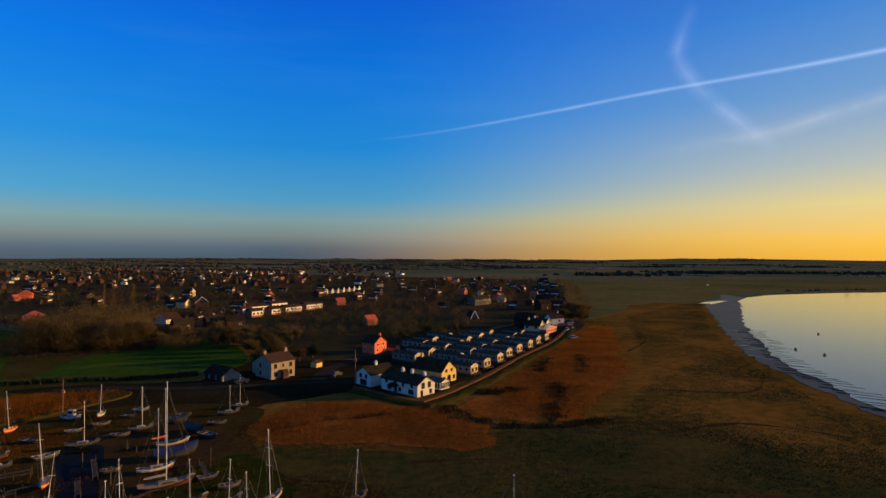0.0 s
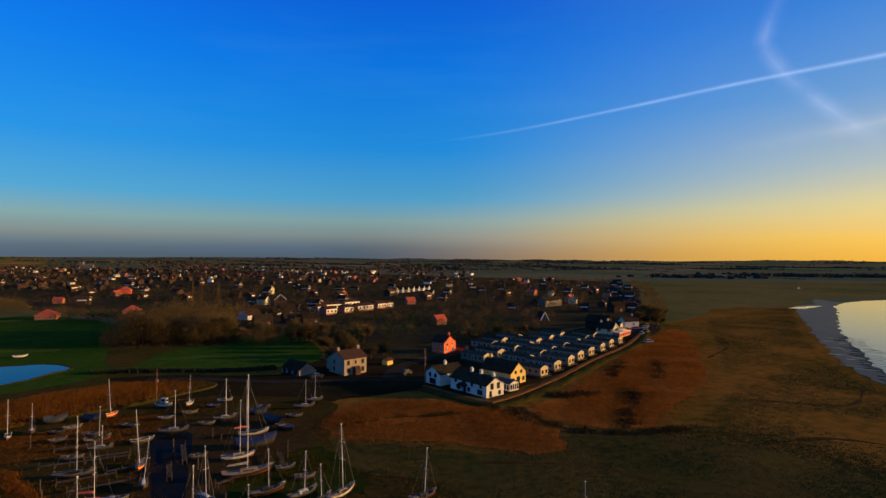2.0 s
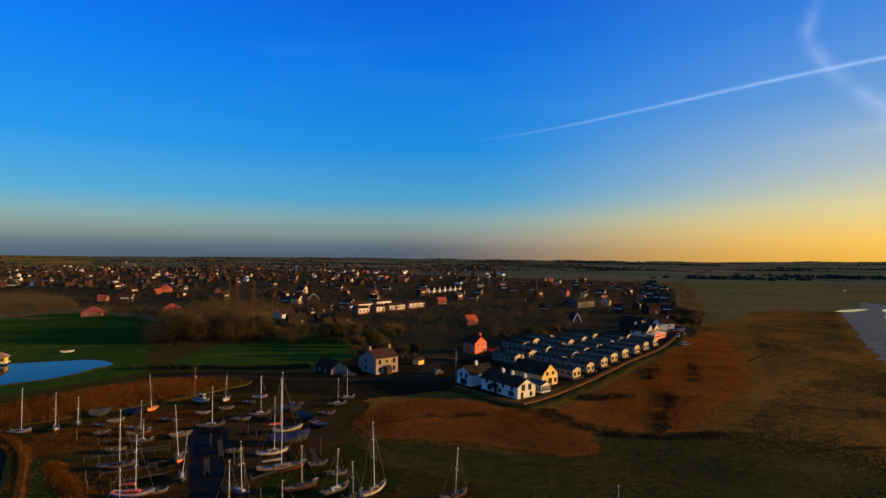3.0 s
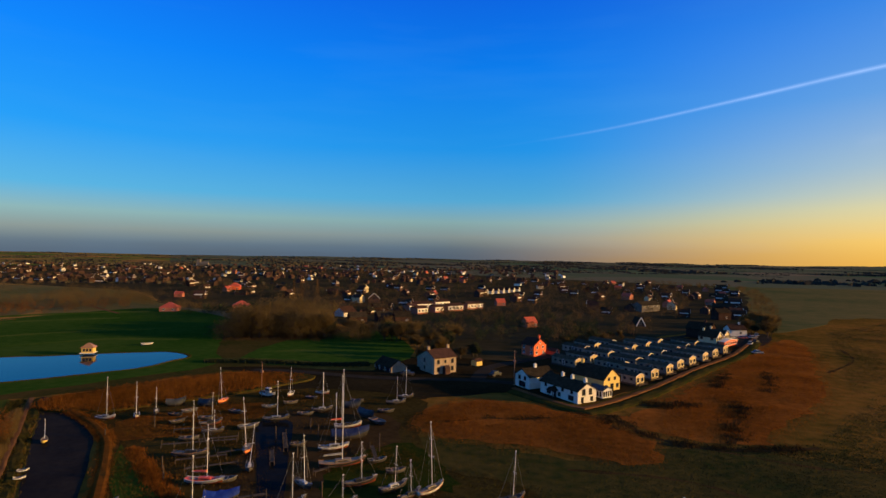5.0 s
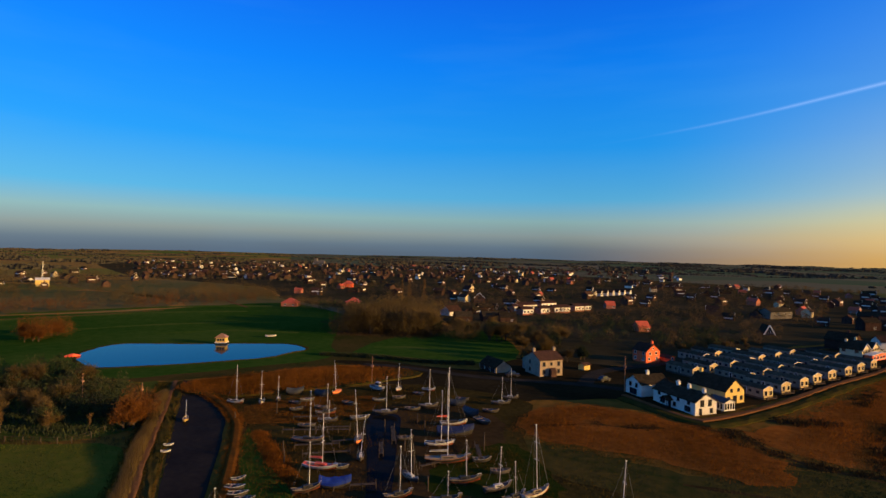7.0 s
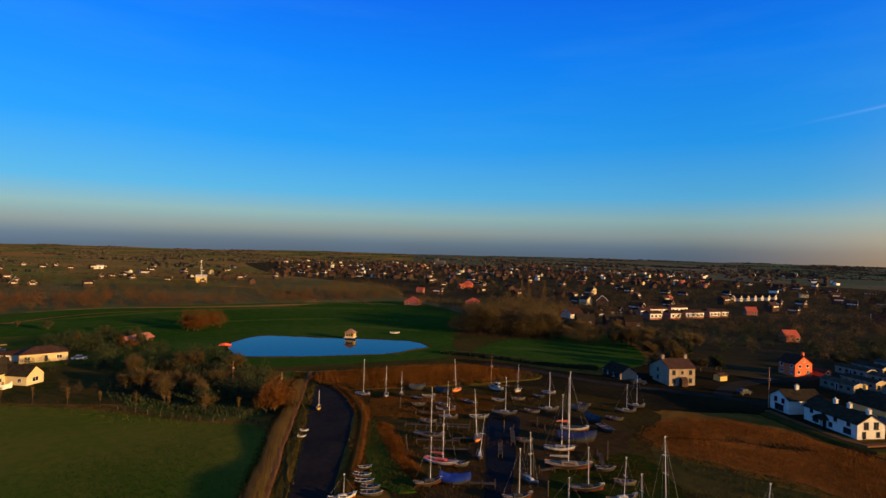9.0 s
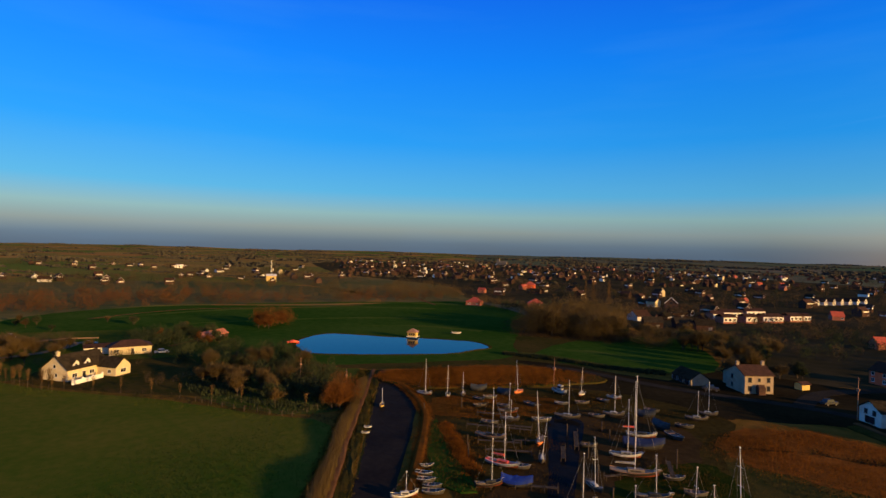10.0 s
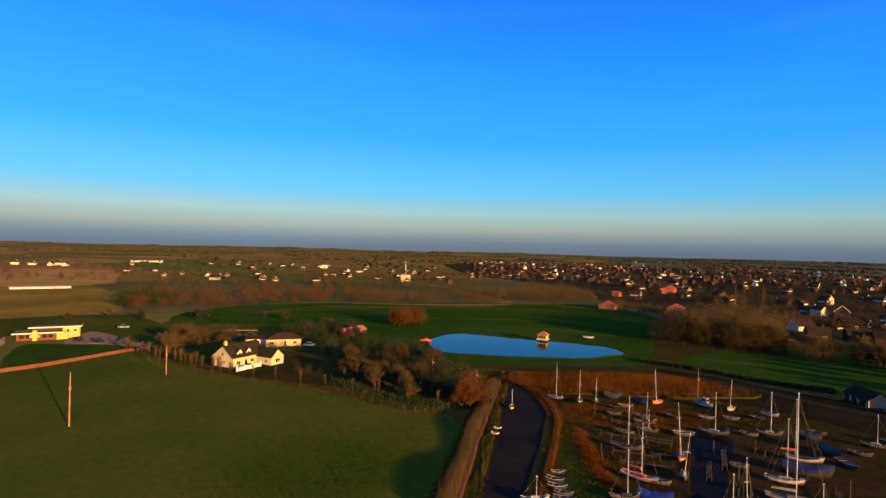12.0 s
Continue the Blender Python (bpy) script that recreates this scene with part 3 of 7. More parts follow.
patch("basin_grass", [(-90, 84), (-80, 90), (-72, 100), (-76, 116), (-90, 108), (-98, 94)], 0.08, M_REED2, "orange-brown grass between the laid-up boats", "grass", 2, 0.8)
blades("marsh_grass", [(-90, 84), (-80, 90), (-72, 100), (-76, 116), (-90, 108), (-98, 94)], 6, 0.35, 0.05, M_REED2, "orange-brown grass between the laid-up boats", "grass", 71, 0, 0.5, edge=2.5)
patch("basin_grass", [(-40, 74), (-30, 78), (-22, 84), (-30, 96), (-38, 100), (-44, 88)], 0.08, M_DARKTURF, "dark green turf beside the dock channel", "grass", 2, 0.8)
blades("marsh_grass", BASIN, 5.0, 0.4, 0.06, M_BASIN2, "rough grass growing between the laid-up boats", "grass", 18, 0, 0.6,
       lambda x, y, r: noise.noise((x * 0.07, y * 0.07, 4.0)) > 0.1 - 0.1 * (x < -70) + r)
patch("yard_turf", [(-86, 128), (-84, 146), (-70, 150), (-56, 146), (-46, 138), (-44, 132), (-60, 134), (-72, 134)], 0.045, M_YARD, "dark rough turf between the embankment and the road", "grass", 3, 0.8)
BELT = [(-121, 93), (-127, 101), (-123, 110), (-115, 127), (-104, 140), (-92, 145), (-84, 146), (-80, 142), (-84, 132), (-90, 121), (-98, 109), (-107, 97)]
patch("embankment", BELT, 0.5, M_ROUGH, "low brown embankment round the basin", "bank", 3, 0.3, depth=0.5)
blades("reed_bed", BELT, 14.0, 1.1, 0.045, M_REED2, "orange sunlit reeds on the embankment", "reeds", 21, 0.45, 0.2,
       lambda x, y, r: x < -92 + 60 * r)

# canal with its banks
WATER_L = [(-60, 41.5), (-72.8, 52.6), (-81.3, 59.8), (-92.2, 69.1), (-103.7, 78.8), (-116.5, 89.7), (-130, 100)]
WATER_R = [(-130, 102.2), (-119.1, 96.5), (-107.6, 91.1), (-94.5, 83.5), (-86.8, 76.2), (-74.5, 63.8), (-67, 56), (-55, 44)]
patch("canal_water", WATER_L + WATER_R, 0.08, M_CANAL, "dark canal water between grass banks", "water", 3, 0.2, depth=0.06)
TOWPATH = [(-132.2, 99.4), (-121.2, 89.6), (-109.8, 79.7), (-98, 69.2), (-86.7, 59.2), (-76.2, 50.4), (-62.5, 38.5)]
ribbon("towpath", [(x + 0.3, y + 0.3) for x, y in TOWPATH], 1.1, 0.35, M_PATH, "brown gravel towpath beside the canal", "path", 3, 0.12, 5, 0.06)
VERGE = [(-130.6, 99.9), (-118.6, 89.6), (-106.4, 79.1), (-94.7, 69.1), (-83.6, 59.6), (-74.4, 51.8), (-61, 40.2)]
ribbon("canal_verge", VERGE, 1.9, 0.16, M_ROUGH, "dark green verge between towpath and canal", "grass", 3, 0.5, 15, 0.1)
blades("verge_grass", along(VERGE, 2.4), 14, 0.35, 0.05, M_ROUGH, "rough grass on the canal verge", "grass", 61, 0.1, 0.5, edge=0.35)
BANK = [(-128, 102.6), (-114.1, 95.2), (-101.6, 89.6), (-91, 83.2), (-83.4, 76.5), (-72.4, 65.3), (-65, 57.4), (-52.5, 44.5)]
ribbon("canal_bank", BANK, 1.8, 0.35, M_REED2, "earth bank with dry grass between canal and basin", "bank", 3, 0.15, 6, 0.2)
blades("bank_grass", along(BANK, 2.6), 40, 0.45, 0.04, M_REED2, "dry grass along the canal bank", "grass", 62, 0.2, 0.4, edge=0.35)
blades("bank_grass", along([(x - 1.6, y - 1.6) for x, y in TOWPATH], 2.6), 30, 0.3, 0.04, M_ROUGH, "rough grass beside the towpath", "grass", 63, 0.05, 0.4, edge=0.35)
blades("towpath_hedge", along([(x - 0.75, y - 0.7) for x, y in TOWPATH[1:]], 1.3), 60, 2.1, 0.07, M_WOODS, "tall brown hedge bank beside the towpath", "hedge", 67, 0.0, 0.25, edge=0.35)
GRASSY = [(-85.2, 81.3), (-81.5, 76.2), (-77, 71), (-66.6, 62.6), (-61.2, 58.9), (-55, 61.6), (-66.5, 68.6), (-76.9, 74.9)]
patch("quay_lawn", GRASSY, 0.3, M_GRASS, "green grass strip between canal and basin", "lawn", 3, 0.3, depth=0.3)
SPIT = [(-83, 80.2), (-81.4, 81.4), (-67.2, 72.2), (-56, 65), (-57, 63.4), (-68, 69.4)]
blades("reed_bed", SPIT, 26.0, 0.8, 0.04, M_REED, "dry orange reeds along the basin's edge", "reeds", 23, 0.2, 0.3, edge=0.6)
blades("marsh_grass", GRASSY, 8, 0.4, 0.06, M_ROUGH, "rough grass on the quay strip", "grass", 64, 0.3, 0.5)

blades("hedge", along([(-126, 152), (-112, 157), (-96, 160), (-84, 162.5), (-74, 167)], 2.4), 14, 1.5, 0.14, M_GREEN, "dark clipped hedge between lane and lawn", "hedge", 75, 0.0, 0.5, edge=0.5)

# pond and playing fields
patch("playing_field", [(-137, 172), (-160, 205), (-198, 258), (-278, 284), (-300, 190), (-340, 110), (-326, 44), (-276, 22), (-252, 70), (-222, 90), (-180, 85),
                        (-150, 92), (-132, 120), (-120, 150)], 0.06, M_GRASS, "wide mown green playing field round the pond", "grass", 5, 0.6)
patch("playing_field", [(-120, 163), (-126, 205), (-105, 243), (-76, 210), (-66, 180), (-82, 165), (-104, 156)], 0.07, M_GRASS, "mown green field behind the basin", "grass", 5, 0.6)
patch("rough_ground", [(-139, 170), (-118, 160), (-118, 205), (-104, 246), (-160, 240), (-170, 215)], 0.045, M_ROUGH, "rough olive grass between the mown fields", "grass", 4, 0.8)
for pts, w in (([(-330, 150), (-300, 230), (-262, 268)], 9), ([(-300, 66), (-306, 130), (-284, 196), (-250, 236)], 5), ([(-262, 84), (-252, 132), (-232, 178), (-196, 214)], 4), ([(-214, 150), (-196, 176), (-168, 188)], 5), ([(-120, 176), (-104, 184), (-86, 180)], 5)):
    ribbon("mown_strip", pts, w, 0.072, M_STRIP, "paler strip of dry mown grass across the field", "grass", 4, 1.2, 31)
POND = [(-181, 101), (-193, 109), (-201, 127), (-190, 136), (-177, 145), (-160, 158), (-148, 163), (-137, 158), (-137, 148), (-137, 138), (-146, 122), (-154, 111), (-166, 98.5)]
patch("pond", POND, 0.10, M_POND, "still blue pond reflecting the evening sky", "water", 3, 0.3, depth=0.08)
ribbon("pond_rim", POND + POND[:1], 1.6, 0.08, M_ROUGH, "rough grass rim of the pond", "bank", 3, 0.3, 9, 0.12)
patch("rough_ground", [(-136, 98), (-150, 90), (-166, 95), (-152, 108), (-136, 130), (-128, 158), (-104, 158), (-88, 152), (-112, 138), (-126, 112)], 0.05, M_ROUGH,
      "rough brownish grass between pond and embankment", "grass", 4, 0.6)

# big pasture
patch("pasture", [(-183, -26), (-207, 5), (-190, 12), (-166, 22), (-135, 43), (-112, 54), (-96, 62), (-70, 40), (-50, 10), (-60, -60), (-150, -90)], 0.06, M_FIELD,
      "broad green pasture lit by the low sun", "field", 5, 0.4)

# shade over this corner is put in as scattered dark blades
blades("long_grass", [(-108, 58), (-96, 52), (-80, 38), (-60, 16), (-66, -4), (-84, 12), (-100, 34)], 5, 0.25, 0.05, M_DARKTURF,
       "dark grass painting shade onto the pasture's corner", "grass", 65, 0.05, 0.7, lambda x, y, r: (x + 110) * -41.5 - (y - 80) * 47.5 > 400, 7.0)
blades("long_grass", [(-196, 8), (-166, 22), (-136, 42), (-112, 54), (-98, 62), (-96, 58), (-112, 49), (-136, 37), (-168, 16), (-194, 3)], 5, 0.3, 0.04, M_FIELDEDGE,
       "longer grass along the pasture's hedge", "grass", 66, 0.05, 0.6, edge=1.6)
patch("garden_ground", [(-176, 22), (-190, 14), (-206, 9), (-226, 14), (-262, 18), (-280, 24), (-254, 72), (-222, 92), (-180, 88), (-150, 93), (-136, 98), (-120, 86), (-104, 70), (-110, 58), (-132, 50), (-140, 60), (-165, 64), (-186, 60)],
      0.035, M_FIELDEDGE, "rough turf among the gardens and thicket", "grass", 5, 0.8)
patch("garden", [(-176, 22), (-188, 30), (-186, 60), (-165, 64), (-150, 66), (-132, 56), (-138, 46), (-160, 28)], 0.05, M_ROUGH, "rough garden ground round the cottage", "lawn", 4, 0.5)
patch("village_ground", [(-60, 190), (-26, 196), (0, 240), (40, 300), (70, 320), (100, 420), (170, 800), (60, 900), (-900, 1300), (-1400, 900), (-760, 480), (-420, 400), (-290, 310),
                         (-200, 285), (-110, 250), (-74, 214)], 0.05, M_GARDEN, "dark gardens and lanes between the village houses", "ground", 12, 1.5)
patch("wood_floor", [(-312, -2), (-324, 44), (-346, 110), (-306, 196), (-330, 250), (-440, 270), (-570, 180), (-570, -6), (-430, 4)], 0.03, M_LEVELS, "brown leaf litter under the bare woods", "ground", 8, 1.2)
patch("wood_floor", [(-286, 228), (-272, 296), (-320, 332), (-440, 412), (-560, 420), (-600, 300), (-440, 272), (-330, 250)], 0.03, M_LEVELS, "brown leaf litter under the bare woods", "ground", 8, 1.2)
patch("grazing_levels", [(80, 330), (150, 420), (204, 440), (270, 530), (420, 590), (760, 640), (980, 760), (640, 900), (170, 860), (150, 700)], 0.06, M_LEVELS, "brown-green grazing land beyond the marsh", "field", 12, 3.0)
patch("stubble_field", [(-535, -90), (-540, -10), (-600, 0), (-800, -10), (-800, -150)], 0.08, M_STUBBLE, "golden stubble field in the distance", "field", 12, 1.5)
patch("meadow", [(-228, 4), (-226, 14), (-240, 24), (-300, 10), (-318, -10), (-340, -80), (-262, -60), (-256, -10)], 0.045, M_FIELDEDGE, "rough dark grass round the clubhouse", "grass", 6, 0.8)
patch("meadow", [(-312, -100), (-316, -24), (-330, 2), (-420, 0), (-500, -20), (-520, -100), (-420, -160)], 0.05, M_GOLDFIELD, "golden meadow between hedges", "grass", 8, 1.0)
ribbon("track", [(-350, 215), (-335, 231), (-331, 281), (-300, 268), (-268, 252)], 2.0, 0.10, M_PATH, "pale track across the playing field", "path", 6, 0.2)
ribbon("track", [(-300, 60), (-318, 110), (-300, 160), (-290, 210)], 1.6, 0.10, M_PATH, "pale track across the playing field", "path", 6, 0.2)
# no real track: this strip stands in for a sunlit slope
ribbon("track", [(-222, 92), (-212, 76), (-206, 66)], 2.4, 0.10, M_PATH, "brown strip standing in for a sunlit slope by the bungalow", "path", 4, 0.2)

# shade behind the basin and round the inn is painted by this sheet
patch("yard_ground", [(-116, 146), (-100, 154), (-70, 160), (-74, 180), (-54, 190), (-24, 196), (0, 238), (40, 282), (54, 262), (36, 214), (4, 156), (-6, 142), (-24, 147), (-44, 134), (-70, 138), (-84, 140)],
      0.055, M_YARD, "turf and yards round inn and caravans, darkened as shade", "ground", 5, 0.5)

# lane, promenade, parking
ribbon("road", [(-104, 147), (-92, 150), (-64, 151), (-36, 158), (-16, 160), (2, 178)], 3.6, 0.1, M_ROAD, "narrow asphalt lane behind the basin", "road", 4, 0.05)
ribbon("road", [(-36, 158), (-36, 178), (-26, 196), (-14, 214), (10, 250), (40, 290)], 4.5, 0.105, M_ROAD, "narrow lane leading into the village", "road", 4, 0.05)
ribbon("promenade", [(-24, 151), (-8, 137.5), (-2, 140), (11.5, 163), (28, 198), (46, 233), (61, 273), (70, 300)], 1.5, 0.5, M_PATH, "pale path along the sea bank", "path", 3, 0.1, 4, 0.05)
BEND = [(54, 258), (62, 262), (74, 290), (76, 310), (66, 312), (58, 296), (52, 276)]
patch("parking_area", BEND, 0.09, M_ROAD, "asphalt parking area at the bend of the bank", "road", 4, 0.2)
ribbon("sea_bank", [(-24, 148), (-7, 134.5), (0, 137), (14, 161), (31, 197), (49, 232), (64, 273)], 3.4, 0.25, M_ROUGH, "grassy sea bank below the path", "bank", 3, 0.3, 7, 0.3)

# ---- buildings ----


def gable_body(L, W, eaves, ridge):
    bm = bmesh.new()
    v = {}
    for i, x in enumerate((-L / 2, L / 2)):
        v[i] = [bm.verts.new(p) for p in ((x, -W / 2, 0), (x, W / 2, 0), (x, W / 2, eaves), (x, 0, ridge), (x, -W / 2, eaves))]
    bm.faces.new(v[0])
    bm.faces.new(v[1][::-1])
    for k in range(5):
        bm.faces.new((v[0][k], v[0][(k + 1) % 5], v[1][(k + 1) % 5], v[1][k]))
    return bm


def gable_roof(L, W, eaves, ridge, over=0.3, thick=0.16):
    bm = bmesh.new()
    slope = (ridge - eaves) / (W / 2)
    pts = ((-W / 2 - over, eaves - over * slope), (0, ridge), (W / 2 + over, eaves - over * slope))
    v = {}
    for i, x in enumerate((-L / 2 - over, L / 2 + over)):
        v[i] = [bm.verts.new((x, y, z + 0.02)) for y, z in pts] + [bm.verts.new((x, y, z + thick + 0.02)) for y, z in pts]
    for i in (0, 1):
        bm.faces.new((v[i][0], v[i][1], v[i][4], v[i][3]))
        bm.faces.new((v[i][1], v[i][2], v[i][5], v[i][4]))
    for a, b in ((0, 1), (1, 2), (3, 4), (4, 5), (0, 3), (2, 5)):
        bm.faces.new((v[0][a], v[0][b], v[1][b], v[1][a]))
    return bm


def hip_roof(L, W, eaves, ridge, over=0.35):
    bm = bmesh.new()
    a, b = L / 2 + over, W / 2 + over
    k = max(0.2, L / 2 - W / 2)
    lo = [bm.verts.new(p) for p in ((-a, -b, eaves), (a, -b, eaves), (a, b, eaves), (-a, b, eaves))]
    up = [bm.verts.new(p) for p in ((-a, -b, eaves + 0.12), (a, -b, eaves + 0.12), (a, b, eaves + 0.12), (-a, b, eaves + 0.12))]
    r = [bm.verts.new((-k, 0, ridge)), bm.verts.new((k, 0, ridge))]
    bm.faces.new(lo[::-1])
    for i in range(4):
        bm.faces.new((lo[i], lo[(i + 1) % 4], up[(i + 1) % 4], up[i]))
    bm.faces.new((up[0], up[1], r[1], r[0]))
    bm.faces.new((up[2], up[3], r[0], r[1]))
    bm.faces.new((up[1], up[2], r[1]))
    bm.faces.new((up[3], up[0], r[0]))
    return bm


def opening(parent, face, L, W, u, z, w, h, trim=None, kind="window", rich=True, glass=None):
    """A window or door in one of the four walls: frame with sill, and a pane set back in it."""
    trim = trim or M_TRIM
    rot = {"front": 0, "right": 90, "back": 180, "left": 270}[face]
    off = W / 2 if face in ("front", "back") else L / 2
    m = pose(0, 0, 0, 0, 0, rot) @ pose(u, -off, z)
    f = 0.09
    bm = bmesh.new()
    lo = f if kind == "window" else 0.0
    rings = []
    for yy in (-0.06, 0.02):
        for x, z0, z1 in ((w / 2, 0, h), (w / 2 - f, lo, h - f)):
            rings.append([bm.verts.new(q) for q in ((-x, yy, z0), (x, yy, z0), (x, yy, z1), (-x, yy, z1))])
    for p, q in ((0, 1), (2, 3), (0, 2), (1, 3)):
        for k in range(4):
            if kind == "window" or k != 0 or (p, q) == (0, 2):
                bm.faces.new((rings[p][k], rings[p][(k + 1) % 4], rings[q][(k + 1) % 4], rings[q][k]))
    fr = part(kind, bm, trim, parent)
    fr.matrix_basis = m
    if rich and kind == "window":
        part("window_sill", boxed(-w / 2 - 0.06, w / 2 + 0.06, -0.13, -0.062, -0.08, 0.02), trim, fr)
        if w > 1.0:
            part("mullion", boxed(-0.035, 0.035, -0.055, -0.032, f, h - f), trim, fr)
    pane = part("pane" if kind == "window" else "door_leaf", boxed(-w / 2 + f, w / 2 - f, -0.03, 0.01, f if kind == "window" else 0, h - f), glass or M_GLASS, fr)
    return fr


def house(label, x, y, rot, L, W, eaves, ridge, wall, roof, stacks=(), windows=(), name="house", group="", z=0.0, hip=False, trim=None, category="house", rich=True, m=None):
    e = empty(name, m or pose(x, y, z, 0, 0, rot), label, category, group)
    part("wall", boxed(-L / 2, L / 2, -W / 2, W / 2, 0, eaves) if hip else gable_body(L, W, eaves, ridge), wall, e)
    rf = part("roof", hip_roof(L, W, eaves, ridge) if hip else gable_roof(L, W, eaves, ridge), roof, e)
    for sx, sy in stacks:
        zt = ridge - abs(sy) * (ridge - eaves) / (W / 2)
        bm = bmesh.new()
        box(bm, sx - 0.38, sx + 0.38, sy - 0.3, sy + 0.3, zt - 0.6, ridge + 0.9)
        box(bm, sx - 0.44, sx + 0.44, sy - 0.36, sy + 0.36, ridge + 0.9, ridge + 1.02)
        for k in (-0.18, 0.18):
            rod(bm, (sx + k, sy, ridge + 1.0), (sx + k, sy, ridge + 1.35), 0.11, 0.09, 6)
        part("chimney", bm, wall, e)
    for w in windows:
        opening(e, w[0], L, W, *w[1:5], trim=trim, kind="door" if len(w) > 5 else "window", rich=rich)
    return e


def build_pub():
    # long white inn with gable end towards the marsh
    wins = [("right", -1.15, 2.0, 1.15, 1.5), ("right", 1.15, 2.0, 1.15, 1.5), ("right", -1.6, 0.1, 0.9, 1.5, 1), ("right", 1.6, 0.4, 0.9, 1.1),
            ("front", 4.6, 0.5, 1.9, 1.2), ("front", 0.4, 0.6, 1.0, 1.0), ("front", -3.6, 0.5, 1.6, 1.2),
            ("front", 4.9, 2.15, 0.9, 0.75), ("front", 1.6, 2.15, 0.9, 0.75), ("front", -1.6, 2.15, 0.9, 0.75), ("front", -4.8, 2.15, 0.9, 0.75), ("front", -1.2, 0.1, 1.0, 1.9, 1)]
    e = house("long white rendered inn with dark slate roof and dark framed windows", -9.4, 148.2, -43, 14.0, 6.3, 3.1, 4.9, M_WHITE, M_SLATE,
              ((6.4, 0), (1.8, 0), (-1.8, 0)), wins, name="inn", trim=M_DARK, category="inn")
    part("porch", gable_roof(2.2, 1.8, 2.0, 2.7), M_SLATE, e, "dark slate porch roof").matrix_basis = pose(-1.2, -3.9, 0, 0, 0, 90)
    for k in (-1.9, -0.5):
        part("porch_post", boxed(k - 0.06, k + 0.06, -4.7, -4.58, 0, 2.0), M_DARK, e)
    house("white cross wing of the inn with a front gable", -19.0, 157.5, 47, 9.0, 6.2, 3.3, 5.1, M_WHITE, M_SLATE, ((0, 0),),
          [("left", -1.2, 2.2, 1.0, 1.1), ("left", 1.2, 2.2, 1.0, 1.1), ("left", 0.0, 0.3, 2.8, 1.5), ("front", 1, 0.6, 1.2, 1.2)], name="house", trim=M_DARK)
    # yellow gabled house behind it
    y = house("yellow rendered house with dark roof and small gable windows", -2.6, 162.0, -37, 11.0, 7.0, 3.4, 6.1, M_YELLOW, M_SLATE, ((-4.5, 0),),
              [("right", -1.3, 3.0, 1.0, 0.85), ("right", 1.3, 3.0, 1.0, 0.85), ("right", -2.4, 0.8, 1.1, 1.1), ("right", 2.4, 0.8, 1.1, 1.1), ("right", 0, 0.1, 1.5, 2.0, 1),
               ("front", 2, 0.8, 1.2, 1.1), ("front", -2, 0.8, 1.2, 1.1)], trim=M_DARK)
    c = house("white framed glazed conservatory beside the yellow house", -1.0, 151.6, -40, 4.2, 3.6, 2.1, 2.8, M_TRIM, M_GREYTARP, (),
              [("right", k, 0.3, 0.8, 1.6) for k in (-1.3, -0.43, 0.43, 1.3)] + [("front", k, 0.3, 0.8, 1.6) for k in (-1.4, -0.5, 0.5, 1.4)], name="conservatory", category="conservatory")


